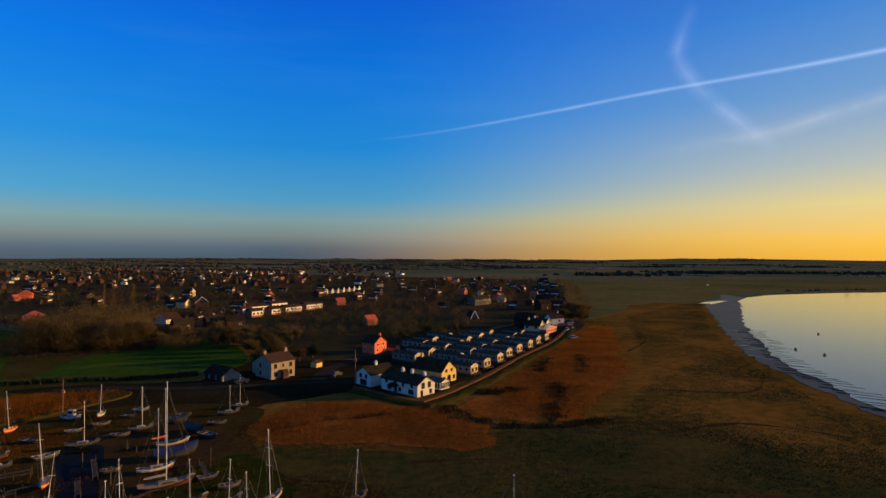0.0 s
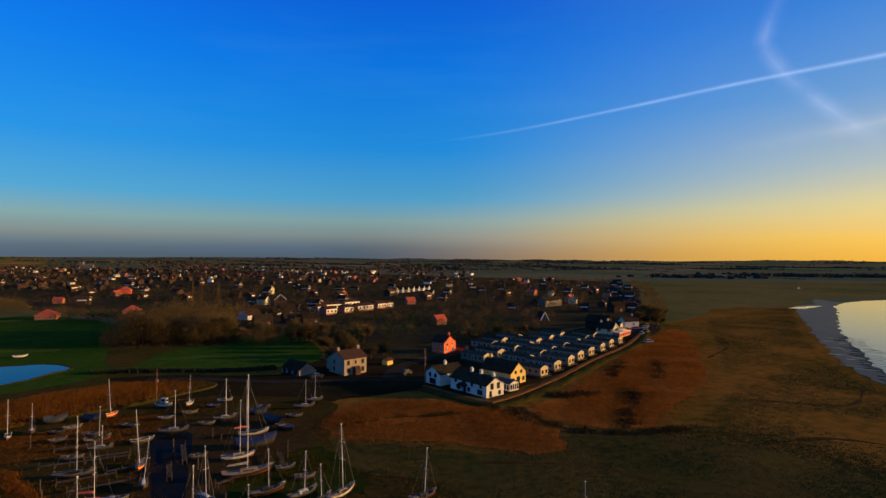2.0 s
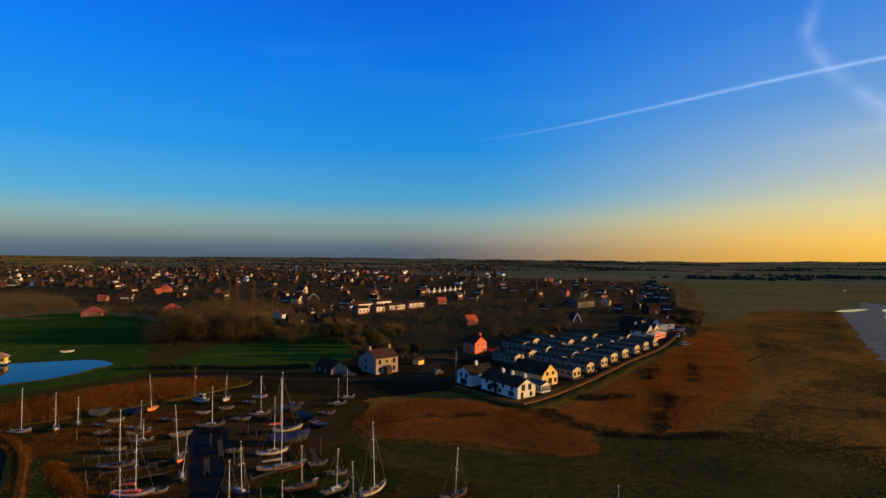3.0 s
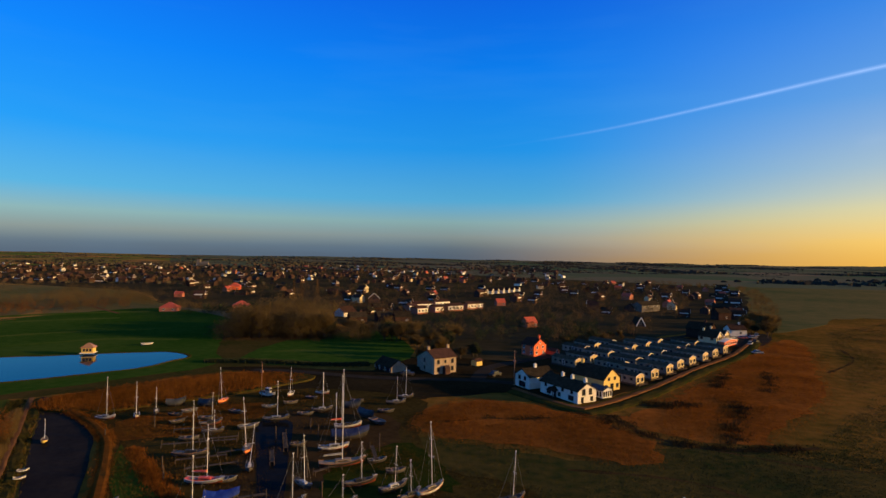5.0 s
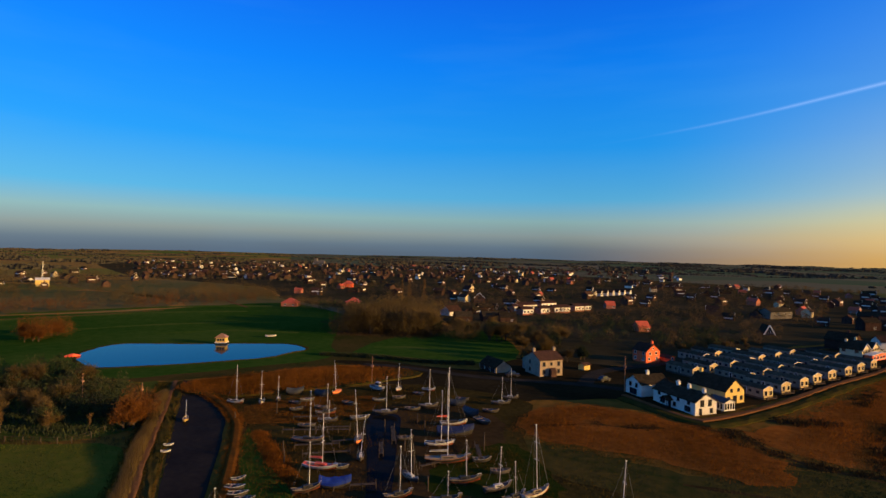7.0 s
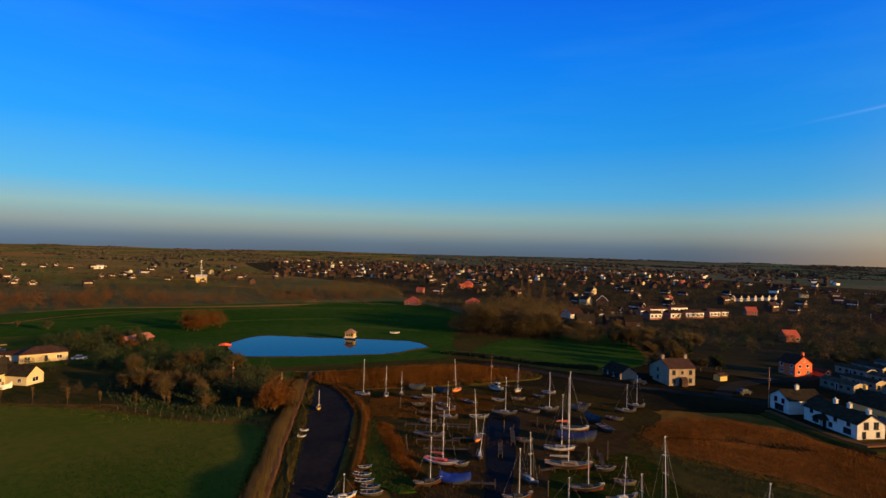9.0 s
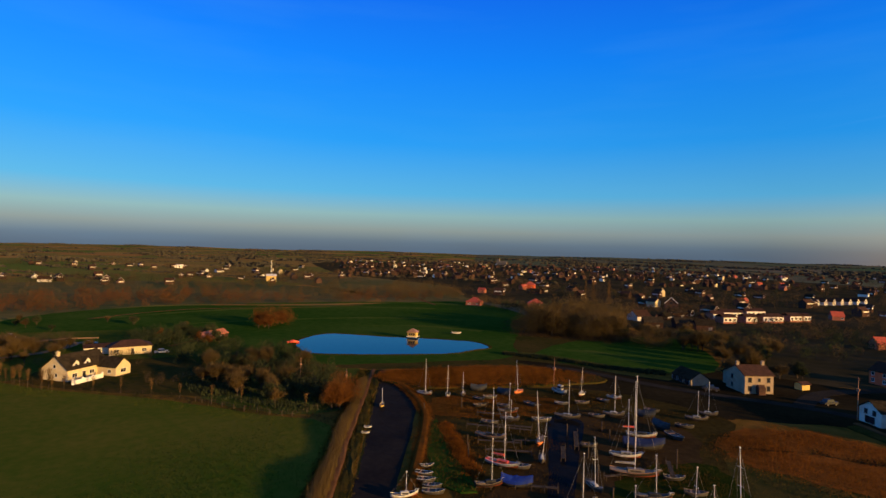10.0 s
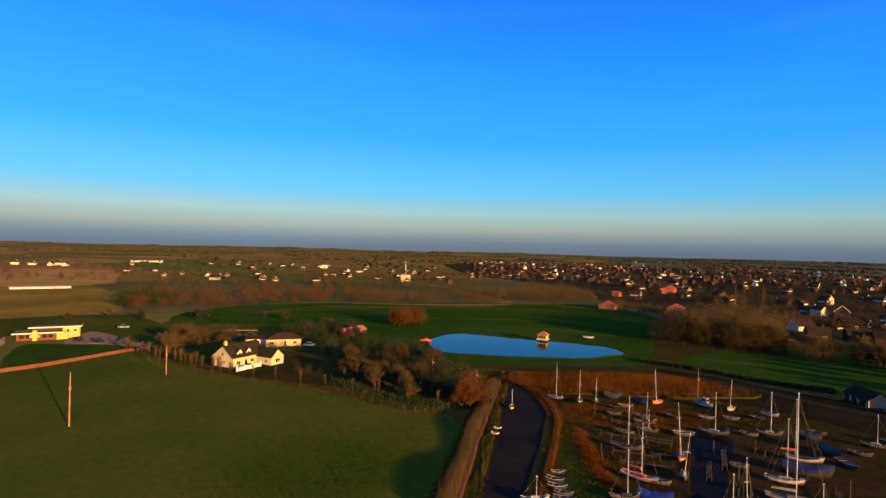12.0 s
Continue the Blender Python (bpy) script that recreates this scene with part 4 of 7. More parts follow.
def build_near_houses():
    f = house("two-storey limewashed farmhouse with slate roof and two chimneys", -50.4, 166.6, 50, 8.0, 8.4, 4.9, 6.9, M_FARMWALL, M_TILE, ((-3.6, 0), (3.6, 0)),
          [("front", -2.6, 3.1, 1.0, 1.3), ("front", 2.6, 3.1, 1.0, 1.3), ("front", 0, 3.3, 0.7, 0.9), ("front", -2.6, 0.8, 1.0, 1.3), ("front", 2.6, 0.8, 1.0, 1.3),
           ("front", 0, 0.1, 1.0, 2.0, 1), ("left", -1.5, 3.1, 0.8, 1.1), ("left", -1.5, 0.9, 0.8, 1.1)], trim=M_DARK)
    part("porch", gable_body(1.8, 1.6, 1.9, 2.7), M_DIMWALL, f, "small brick porch").location = (0, -4.9, 0)
    house("limewashed rear wing of the farmhouse", -55.6, 171.0, 50, 4.0, 5.0, 3.3, 4.8, M_FARMWALL, M_TILE, (), [("left", 0.5, 1.0, 0.8, 1.0)])
    g = house("low dark garage with a pale gable end", -65, 163.2, -35, 9, 5.6, 1.7, 3.6, M_DIMWALL, M_SLATE, (), [("front", -3.4, 0.1, 2.6, 1.5, 1), ("front", -0.4, 0.1, 2.6, 1.5, 1), ("front", 2.8, 0.1, 2.6, 1.5, 1)], name="garage", category="garage")
    part("gable_end", gable_body(0.06, 5.5, 1.7, 3.5), M_FARMWALL, g, "pale gable end").location = (4.56, 0, 0)
    house("small cream shed glowing in the sunset", -41.0, 180.0, 62, 2.8, 2.4, 1.6, 2.1, M_YELLOW, M_TILE, (), [("right", 0.9, 0.6, 0.5, 0.5)], name="shed", category="shed")
    # orange brick house
    house("tall orange brick house with tiled roof, lit by the sun", -25.6, 207.6, -34, 6.0, 6.8, 4.0, 6.3, M_ORANGE, M_TILE, ((2.5, 0),),
          [("right", -1.9, 0.8, 1.1, 1.1), ("right", 1.9, 0.8, 1.1, 1.1), ("right", -1.5, 2.7, 1.0, 1.0), ("right", 1.5, 2.7, 1.0, 1.0), ("right", 0, 4.5, 0.8, 0.7),
           ("front", -1.8, 0.8, 1.1, 1.1), ("front", 1.8, 0.8, 1.1, 1.1), ("front", -1.8, 2.7, 1.0, 1.0), ("front", 1.8, 2.7, 1.0, 1.0)])
    house("low orange brick annexe with tiled roof", -19.4, 211.6, -30, 5, 3.0, 1.5, 2.2, M_ORANGE, M_TILE, (), [("right", 0, 0.8, 1.0, 1.0)], name="annexe", category="annexe")
    # white steep gable
    e = house("dark house with a steep gable edged in white boards", 16.8, 321, -73, 9, 4.6, 0.5, 4.6, M_DARK, M_SLATE, (), [("right", 0, 1.0, 1.0, 1.2)])
    for k in (-1, 1):
        part("bargeboard", rodded((4.9, k * 2.6, 0.1), (4.9, k * 0.05, 4.8), 0.28, 0.28, 4), M_TRIM, e, "white bargeboard")
    # clubhouse by the pasture
    e = empty("clubhouse", pose(-245.3, -20.8, 0, 0, 0, 90), "brown brick clubhouse with flat white-edged roofs and cream wing", "clubhouse")
    part("wall", boxed(-9.0, 4.2, -3.5, 5, 0, 2.6), M_OLDBRICK, e)
    part("upper_wall", boxed(-5.0, 6.0, 0.5, 4.8, 2.9, 3.7), M_TIMBER, e)
    part("cream_wall", boxed(4.4, 9.6, -1.0, 5.2, 0, 3.9), M_YELLOW, e)
    part("cream_porch", boxed(2.8, 6.2, -3.9, -1.05, 0, 2.6), M_YELLOW, e, "low cream porch")
    for x0, x1, y0, y1, z in ((-10.0, 4.6, -5.2, 5.4, 2.62), (-6.0, 10.2, -0.4, 5.8, 3.92)):
        part("flat_roof", boxed(x0, x1, y0, y1, z, z + 0.16), M_ROOFFELT, e)
        bm = bmesh.new()
        box(bm, x0 - 0.06, x1 + 0.06, y0 - 0.06, y0 - 0.003, z - 0.06, z + 0.3)
        box(bm, x1 + 0.003, x1 + 0.06, y0, y1, z - 0.06, z + 0.3)
        part("fascia", bm, M_BAND, e, "white fascia board")
    part("pier", boxed(-4.2, -2.9, -4.5, -3.6, 0, 3.6), M_YELLOW, e, "cream entrance pier")
    part("crossbar", boxed(-5.0, -2.1, -4.7, -4.52, 1.2, 2.0), M_YELLOW, e, "cream panel across the pier")
    for k in (-7.4, -5.6, -0.8, 1.0):
        opening(e, "front", 20, 7, k, 0.8, 1.4, 1.3, trim=M_DARK)
    for k in (6.0, 8.2):
        opening(e, "front", 20, 2.0, k, 2.2, 1.0, 1.0)
    patch("car_park", [(-238, -15), (-229, -14), (-227, -4), (-220, 3), (-214, 8), (-220, 9), (-230, 2), (-244, 0), (-258, -8), (-250, -11)], 0.08, M_GRAVEL, "pale gravel car park beside the clubhouse", "car park", 3, 0.3)
    ribbon("drive", [(-228, -2), (-219, 5), (-214, 14), (-214, 24), (-220, 36), (-232, 44)], 3.0, 0.09, M_GRAVEL, "pale gravel drive past the gardens", "drive", 3, 0.2, 17)
    ribbon("boundary_wall", [(-234.6, 32), (-236, 38), (-235, 44), (-232, 50)], 0.5, 1.2, M_GRAVEL, "low pale wall beside the drive", "wall", 3, 0.03, 18)
    patch("lawn", [(-193, -26), (-231, -27), (-229, -14), (-218, 4), (-209, 6), (-200, -8)], 0.07, M_GRASS, "green lawn in front of the clubhouse", "lawn", 3, 0.3)
    w = ribbon("garden_wall", [(-186, -30), (-191, -19), (-200, -6), (-206, 2), (-211, 10)], 0.9, 1.0, M_OLDBRICK, "low orange-brown brick wall beside the pasture", "wall", 3, 0.03, 4, 0.05)
    for v in w.data.vertices:
        if v.co.z < 0.8:
            v.co.z = 0.0
    house("small pale outbuilding beside the clubhouse", -236.5, -35.5, 76, 6, 4, 2.2, 2.9, M_PALE, M_SLATE, (), [("front", 0, 0.8, 1.0, 1.0)], name="shed", category="shed")
    # cream cottage with two gables
    house("cream cottage with steep slate roof beside the pasture", -174.6, 32.6, 122, 12.5, 8.4, 3.0, 6.2, M_CREAM, M_SLATE, ((-5.4, 0),),
          [("left", 0, 3.2, 0.9, 1.0), ("left", 0.6, 0.9, 0.8, 1.0), ("front", -4.2, 0.8, 1.6, 1.1), ("front", -1.4, 0.1, 1.2, 1.9, 1), ("front", 1.0, 0.8, 1.6, 1.1)])
    house("cream gabled front wing of the cottage", -172.2, 40.2, 32, 8.5, 5.0, 2.5, 4.6, M_CREAM, M_SLATE, (), [("right", 0, 0.7, 1.9, 1.2), ("front", 2.2, 0.7, 1.1, 1.1)], name="house")
    for k in (-3.0, 0.4):
        house("small slated dormer with one window", -172.6 + k * -0.53, 33.6 + k * 0.85, 32, 2.6, 1.8, 4.3, 5.2, M_TRIM, M_SLATE, (), [("right", 0, 3.5, 0.9, 0.7)], name="dormer", category="dormer")
    house("long cream bungalow with a low hipped roof", -201.5, 52.5, 80, 12.0, 7.5, 2.5, 4.3, M_CREAM, M_TILE, (),
          [("front", -4, 0.8, 1.4, 1.1), ("front", 0.5, 0.1, 1.0, 2.0, 1), ("front", 3.8, 0.8, 1.4, 1.1)], hip=True, name="bungalow", category="bungalow")
    house("low white extension of the bungalow", -206, 44.5, 80, 8, 4.5, 2.2, 3.0, M_WHITE, M_TILE, (), [("front", 0, 0.8, 1.4, 1.0)], name="annexe", category="annexe")
    w = empty("garden_wall", pose(-165.6, 33.6, 0, 0, 0, 122), "low white garden wall before the cottage", "wall")
    part("wall", boxed(-4.4, 4.4, -0.12, 0.12, 0, 1.15, 0.03), M_BAND, w)
    for k in (-4.4, -1.5, 1.5, 4.4):
        part("pier", boxed(k - 0.2, k + 0.2, -0.2, 0.2, 0, 1.5, 0.03), M_BAND, w)
    # by the bend of the bank
    for dx, dy, text in ((0, 0, "large white house with many windows and slate roof"), (4.2, 7.4, "white gabled wing of the house at the bend")):
        w = house(text, 43.4 + dx, 262.0 + dy, -33, 7.5, 6.4, 3.6, 5.8, M_CREAM, M_SLATE, ((-3, 0),),
                  [("right", k, z, 1.3, 1.3) for k in (-2.0, 0, 2.0) for z in (0.6, 2.4)] + [("front", k, 2.4, 1.3, 1.1) for k in (-2.4, 2.0)], trim=M_DARK)
        for k in (-1, 1):
            part("bargeboard", rodded((4.11, k * 3.4, 3.4), (4.11, k * 0.05, 5.95), 0.13, 0.13, 4), M_TRIM, w, "white bargeboard")
    t = house("low orange brick terrace front lit by the sun", 50.2, 262.2, -33, 2.6, 13, 2.1, 2.7, M_ORANGE, M_TRIM, (), [("right", k, 0.5, 1.5, 1.3) for k in (-4.6, -2.3, 0, 2.3, 4.6)], name="annexe", category="annexe")
    for z in (3.2, 3.7):
        part("rail", boxed(1.25, 1.33, -6.4, 6.4, z, z + 0.08), M_TRIM, t, "white balcony rail")
    for k in range(7):
        part("baluster", boxed(1.26, 1.34, -6.4 + 2.12 * k, -6.32 + 2.12 * k, 2.6, 3.7), M_TRIM, t)
    # shaded walls of these two houses are painted dark
    house("gabled house near the bend, its walls darkened as shade", 43, 284, -30, 11, 7.5, 4.2, 7.2, M_DIMWALL, M_SLATE, ((2, 0),), [("right", 0, 2.6, 1.2, 1.1), ("right", -1.8, 0.8, 1.2, 1.1), ("front", 1, 1, 1.3, 1.2)])
    house("small white house at the edge of the village", 60.5, 300, 20, 8, 6.5, 3.0, 5.2, M_WHITE, M_TILE, ((2, 0),), [("right", 0, 0.8, 1.2, 1.1), ("front", 1, 1, 1.3, 1.2)])
    house("two-storey house among dark trees, walls darkened as shade", 68, 376, 30, 9, 7, 4.6, 6.8, M_DIMWALL, M_SLATE, ((2, 0),), [("right", 0, 2.8, 1.2, 1.1), ("front", 1, 1, 1.3, 1.2)])
    house("long pale building with a slate roof", 27, 414, 50, 20, 8, 4.6, 6.8, M_PALE, M_SLATE, ((2, 0),), [("front", k, 2.8, 1.3, 1.1) for k in (-7, -3, 3, 7)])
    # marked houses in the village
    g = house("dark timbered house with a broad white-edged gable", -170, 390, 116, 10, 8.5, 3.6, 7.4, M_DIMWALL, M_SLATE, (), [("left", 0, 3.0, 2.0, 1.6), ("left", -2, 0.6, 1.4, 1.2), ("left", 2, 0.6, 1.4, 1.2)], trim=M_DARK)
    for k in (-1, 1):
        part("bargeboard", rodded((-5.36, k * 4.4, 3.4), (-5.36, k * 0.05, 7.5), 0.22, 0.22, 4), M_TRIM, g, "white bargeboard")
    house("pale house with a sunlit roof slope", -147, 296, 70, 10, 8, 2.6, 5.6, M_WHITE, M_TILE, (), [("front", 2, 0.8, 1.3, 1.1)])
    for x, y, r in ((-128, 272, 40), (-117, 283, 40), (-107, 284, 35), (-160, 316, 30), (-175, 340, 40), (-140, 330, 40)):
        house("grey house with a dull slate roof", x, y, r, 9, 7, 3.0, 5.4, M_DIMWALL, M_SLATE, ((2, 0),), [("front", 2, 0.8, 1.3, 1.1), ("right", 0, 0.8, 1.3, 1.1)])
    house("large brick house with a glowing red roof", -350, 464, 30, 10, 8, 3.4, 6.8, M_ORANGE, M_REDTILE, (), [("front", 2, 0.8, 1.3, 1.1)], hip=True)
    house("brick house with a red roof among dark trees", -38.5, 291, 40, 6, 6, 2.4, 5.0, M_BRICK, M_REDTILE, (), [("front", 2, 0.8, 1.3, 1.1)])
    house("brick house with a red roof in the village", -76, 409, 30, 6.5, 6, 2.6, 5.2, M_BRICK, M_REDTILE, (), [("front", 2, 0.8, 1.3, 1.1)])
    for k in range(7):
        house("pale pink gabled cottage in a row", -113 + 3.8 * k, 526 + 9 * k, -20, 6, 4.2, 3.0, 5.6, M_WHITE, M_TILE, (), [("right", 0, 2.6, 1.2, 1.1)], group="row of gabled cottages")
    # two houses with red roofs by the field
    for x, y, r in ((-254.5, 276, 30), (-226, 306, 35)):
        house("brick house with a bright red hipped roof", x, y, r, 10, 9, 2.3, 5.4, M_BRICK, M_REDTILE, (), [("front", -2.5, 0.8, 1.2, 1.1), ("front", 2.5, 0.8, 1.2, 1.1)], hip=True)


def build_flats():
    """Rows of flat-roofed blocks with bands of white windows."""
    def block(x, y, L, n):
        e = empty("apartment_block", pose(x, y, 0, 0, 0, 56), "low dark block with a band of sunlit white windows", "apartment block", "white banded blocks")
        part("wall", boxed(-L / 2, L / 2, -3.5, 3.5, 0, 3.6), M_BRICK, e)
        part("roof", gable_roof(L, 7.0, 3.6, 5.0), M_TILE, e)
        part("white_band", boxed(-L / 2, L / 2, -3.62, -3.51, 1.0, 3.4), M_BAND, e)
        for k in range(n):
            opening(e, "front", L, 7.26, -L / 2 + (k + 0.5) * L / n, 1.5, 1.5, 1.3, rich=False)
    for a in ((-123, 342, 7, 2), (-121, 359, 13, 4), (-115, 382, 13, 4), (-112, 328, 8, 3), (-105, 341, 7, 2), (-98, 355, 13, 4), (-91, 372, 8, 3), (-87, 379, 5, 2)):
        block(*a)


def build_caravans():
    rnd = random.Random(4)

    def caravan():
        e = empty("static_caravan", pose(0, 0, 0), "cream static caravan with a low dark roof and bay windows", "caravan", "caravans in the park")
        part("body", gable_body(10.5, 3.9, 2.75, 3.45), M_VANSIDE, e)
        # thin panel added to carry the sunlit colour of the gable end
        part("end_panel", gable_body(0.12, 3.86, 2.74, 3.42), M_VAN, e, "gable end panel in a sunlit cream").matrix_basis = pose(5.28, 0, 0)
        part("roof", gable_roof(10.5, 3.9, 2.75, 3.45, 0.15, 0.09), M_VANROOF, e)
        for k in (-1, 1):
            part("bargeboard", rodded((5.44, k * 2.08, 2.72), (5.44, k * 0.04, 3.50), 0.09, 0.09, 4), M_TRIM, e, "white bargeboard")
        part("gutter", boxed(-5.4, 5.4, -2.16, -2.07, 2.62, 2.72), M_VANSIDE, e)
        part("skirt", boxed(-5.3, 5.3, -2.0, 2.0, 0, 0.55), M_TIMBER, e)
        for k in (-1.0, 1.0):
            opening(e, "right", 10.72, 3.9, k, 0.95, 1.25, 1.35, trim=M_CREAMTRIM, rich=False)
        for k in (-3.4, -1.2, 1.6, 3.8):
            opening(e, "front", 10.5, 3.9, k, 1.3, 1.1, 0.9, trim=M_VANSIDE, rich=False)
        opening(e, "front", 10.5, 3.9, 0.2, 0.6, 0.8, 1.95, kind="door")
        part("gas_bottle", rodded((-5.55, -0.4, 0), (-5.55, -0.4, 1.1), 0.17, 0.17, 8), M_ORANGEP, e)
        bm = bmesh.new()
        box(bm, 5.36, 6.5, -2.0, 2.0, 0.35, 0.5)
        for px in (5.42, 6.4):
            for py in (-1.9, 1.9):
                box(bm, px - 0.05, px + 0.05, py - 0.05, py + 0.05, 0, 1.1)
        box(bm, 6.36, 6.44, -1.95, 1.95, 1.0, 1.1)
        part("deck", bm, M_TIMBER, e, "railed timber deck")
        return e
    first = caravan()
    spots = []
    row = [(9.6, 168.6), (14.3, 178.0), (19.4, 187.8), (23.8, 197.6), (28.7, 206.8), (34.2, 216.8), (39.2, 226.6), (44.5, 237.2)]     # gable ends along the bank
    for k, which in enumerate((range(8), range(1, 8), (0, 1, 2, 3, 4, 5, 6), (1, 2, 3, 4))):
        for i in which:
            x, y = row[i][0] - 8.7 * k + rnd.uniform(-0.7, 0.7) * (k > 0), row[i][1] + 9.1 * k + rnd.uniform(-0.7, 0.7) * (k > 0)
            spots.append((x - 4.22, y + 3.18, -37 + rnd.uniform(-2.5, 2.5)))
    first.matrix_basis = pose(spots[0][0], spots[0][1], 0, 0, 0, spots[0][2])
    for x, y, r in spots[1:]:
        if (x + 27) ** 2 + (y - 208) ** 2 > 150:
            copy_thing(first, pose(x, y, 0, 0, 0, r))


build_pub()
build_near_houses()
build_flats()
build_caravans()

# pond hut, on short legs over the water
def build_hut():
    e = empty("pond_hut", pose(-171.3, 149.0, 0, 0, 0, 32) @ Matrix.Scale(0.88, 4), "yellow timber hut with a hipped roof on legs in the pond", "hut")
    part("wall", boxed(-2.0, 2.0, -1.7, 1.7, 0.9, 3.0), M_THATCH, e)
    part("roof", hip_roof(4.0, 3.4, 2.8, 4.6, 0.5), M_WOOD, e, "brown shingled roof")
    part("platform", boxed(-2.5, 2.5, -2.3, 2.3, 0.7, 0.9), M_TRIM, e)
    for x in (-2.1, 2.1):
        for y in (-1.8, 1.8):
            part("leg", rodded((x, y, -0.2), (x, y, 0.8), 0.12, 0.12), M_TIMBER, e)
    for k in (-1.1, 0, 1.1):
        opening(e, "front", 4.0, 3.4, k, 1.5, 0.8, 1.0, trim=M_DARK)
    b = empty("rowing_boat", pose(-188.5, 104.5, 0.1, 0, 0, 60), "red upturned boat on the pond's bank", "boat")
    bm = bmesh.new()
    rod(bm, (-2.2, 0, 0.25), (0, 0, 0.3), 0.25, 0.8, 8)
    rod(bm, (0, 0, 0.3), (2.2, 0, 0.25), 0.8, 0.2, 8)
    part("hull", bm, M_REDP, b)


build_hut()

# ---- boats ----


def hull_mesh(L, B, D, sheer=0.25, transom=0.7):
    """A lofted hull, keel line on z = 0, bow towards +x."""
    bm = bmesh.new()
    rows, n = [], 9
    for i in range(n):
        s = i / (n - 1)
        x = -L / 2 + L * s
        b = B / 2 * (transom + (1 - transom) * math.sin(min(1, s / 0.45) * math.pi / 2)) if s < 0.45 else B / 2 * max(0.02, 1 - ((s - 0.45) / 0.55) ** 2.2)
        top = D + sheer * (abs(s - 0.4) / 0.6) ** 2 * 2
        low = 0.0 + D * 0.45 * max(0, (s - 0.7) / 0.3) ** 2 + D * 0.25 * max(0, (0.2 - s) / 0.2)
        xo = x + (0.06 * L * max(0, (s - 0.7) / 0.3) if s > 0.7 else 0)
        rows.append([bm.verts.new(p) for p in ((xo, -b, top), (x, -b * 0.92, low + (top - low) * 0.45), (x, -b * 0.45, low + (top - low) * 0.1), (x, 0, low),
                                                (x, b * 0.45, low + (top - low) * 0.1), (x, b * 0.92, low + (top - low) * 0.45), (xo, b, top))])
    for i in range(n - 1):
        for k in range(6):
            bm.faces.new((rows[i][k], rows[i + 1][k], rows[i + 1][k + 1], rows[i][k + 1])).material_index = 1 if 0 < k < 5 else 0
    bm.faces.new(rows[0])
    bm.faces.new(rows[-1][::-1])
    return bm, [(r[0].co.copy(), r[6].co.copy()) for r in rows]


def cap(edge, dz, inset=1.0):
    bm = bmesh.new()
    a = [bm.verts.new((p.x, p.y * inset, p.z + dz)) for p, q in edge]
    b = [bm.verts.new((q.x, q.y * inset, q.z + dz)) for p, q in edge]
    c = [bm.verts.new(((p.x + q.x) / 2, 0, p.z + dz + 0.06)) for p, q in edge]
    for i in range(len(edge) - 1):
        bm.faces.new((a[i], a[i + 1], c[i + 1], c[i]))
        bm.faces.new((c[i], c[i + 1], b[i + 1], b[i]))
    return bm


def wire(parent, name, a, b, r):
    return part(name, rodded(a, b, r, r, 4), M_WIRE, parent)


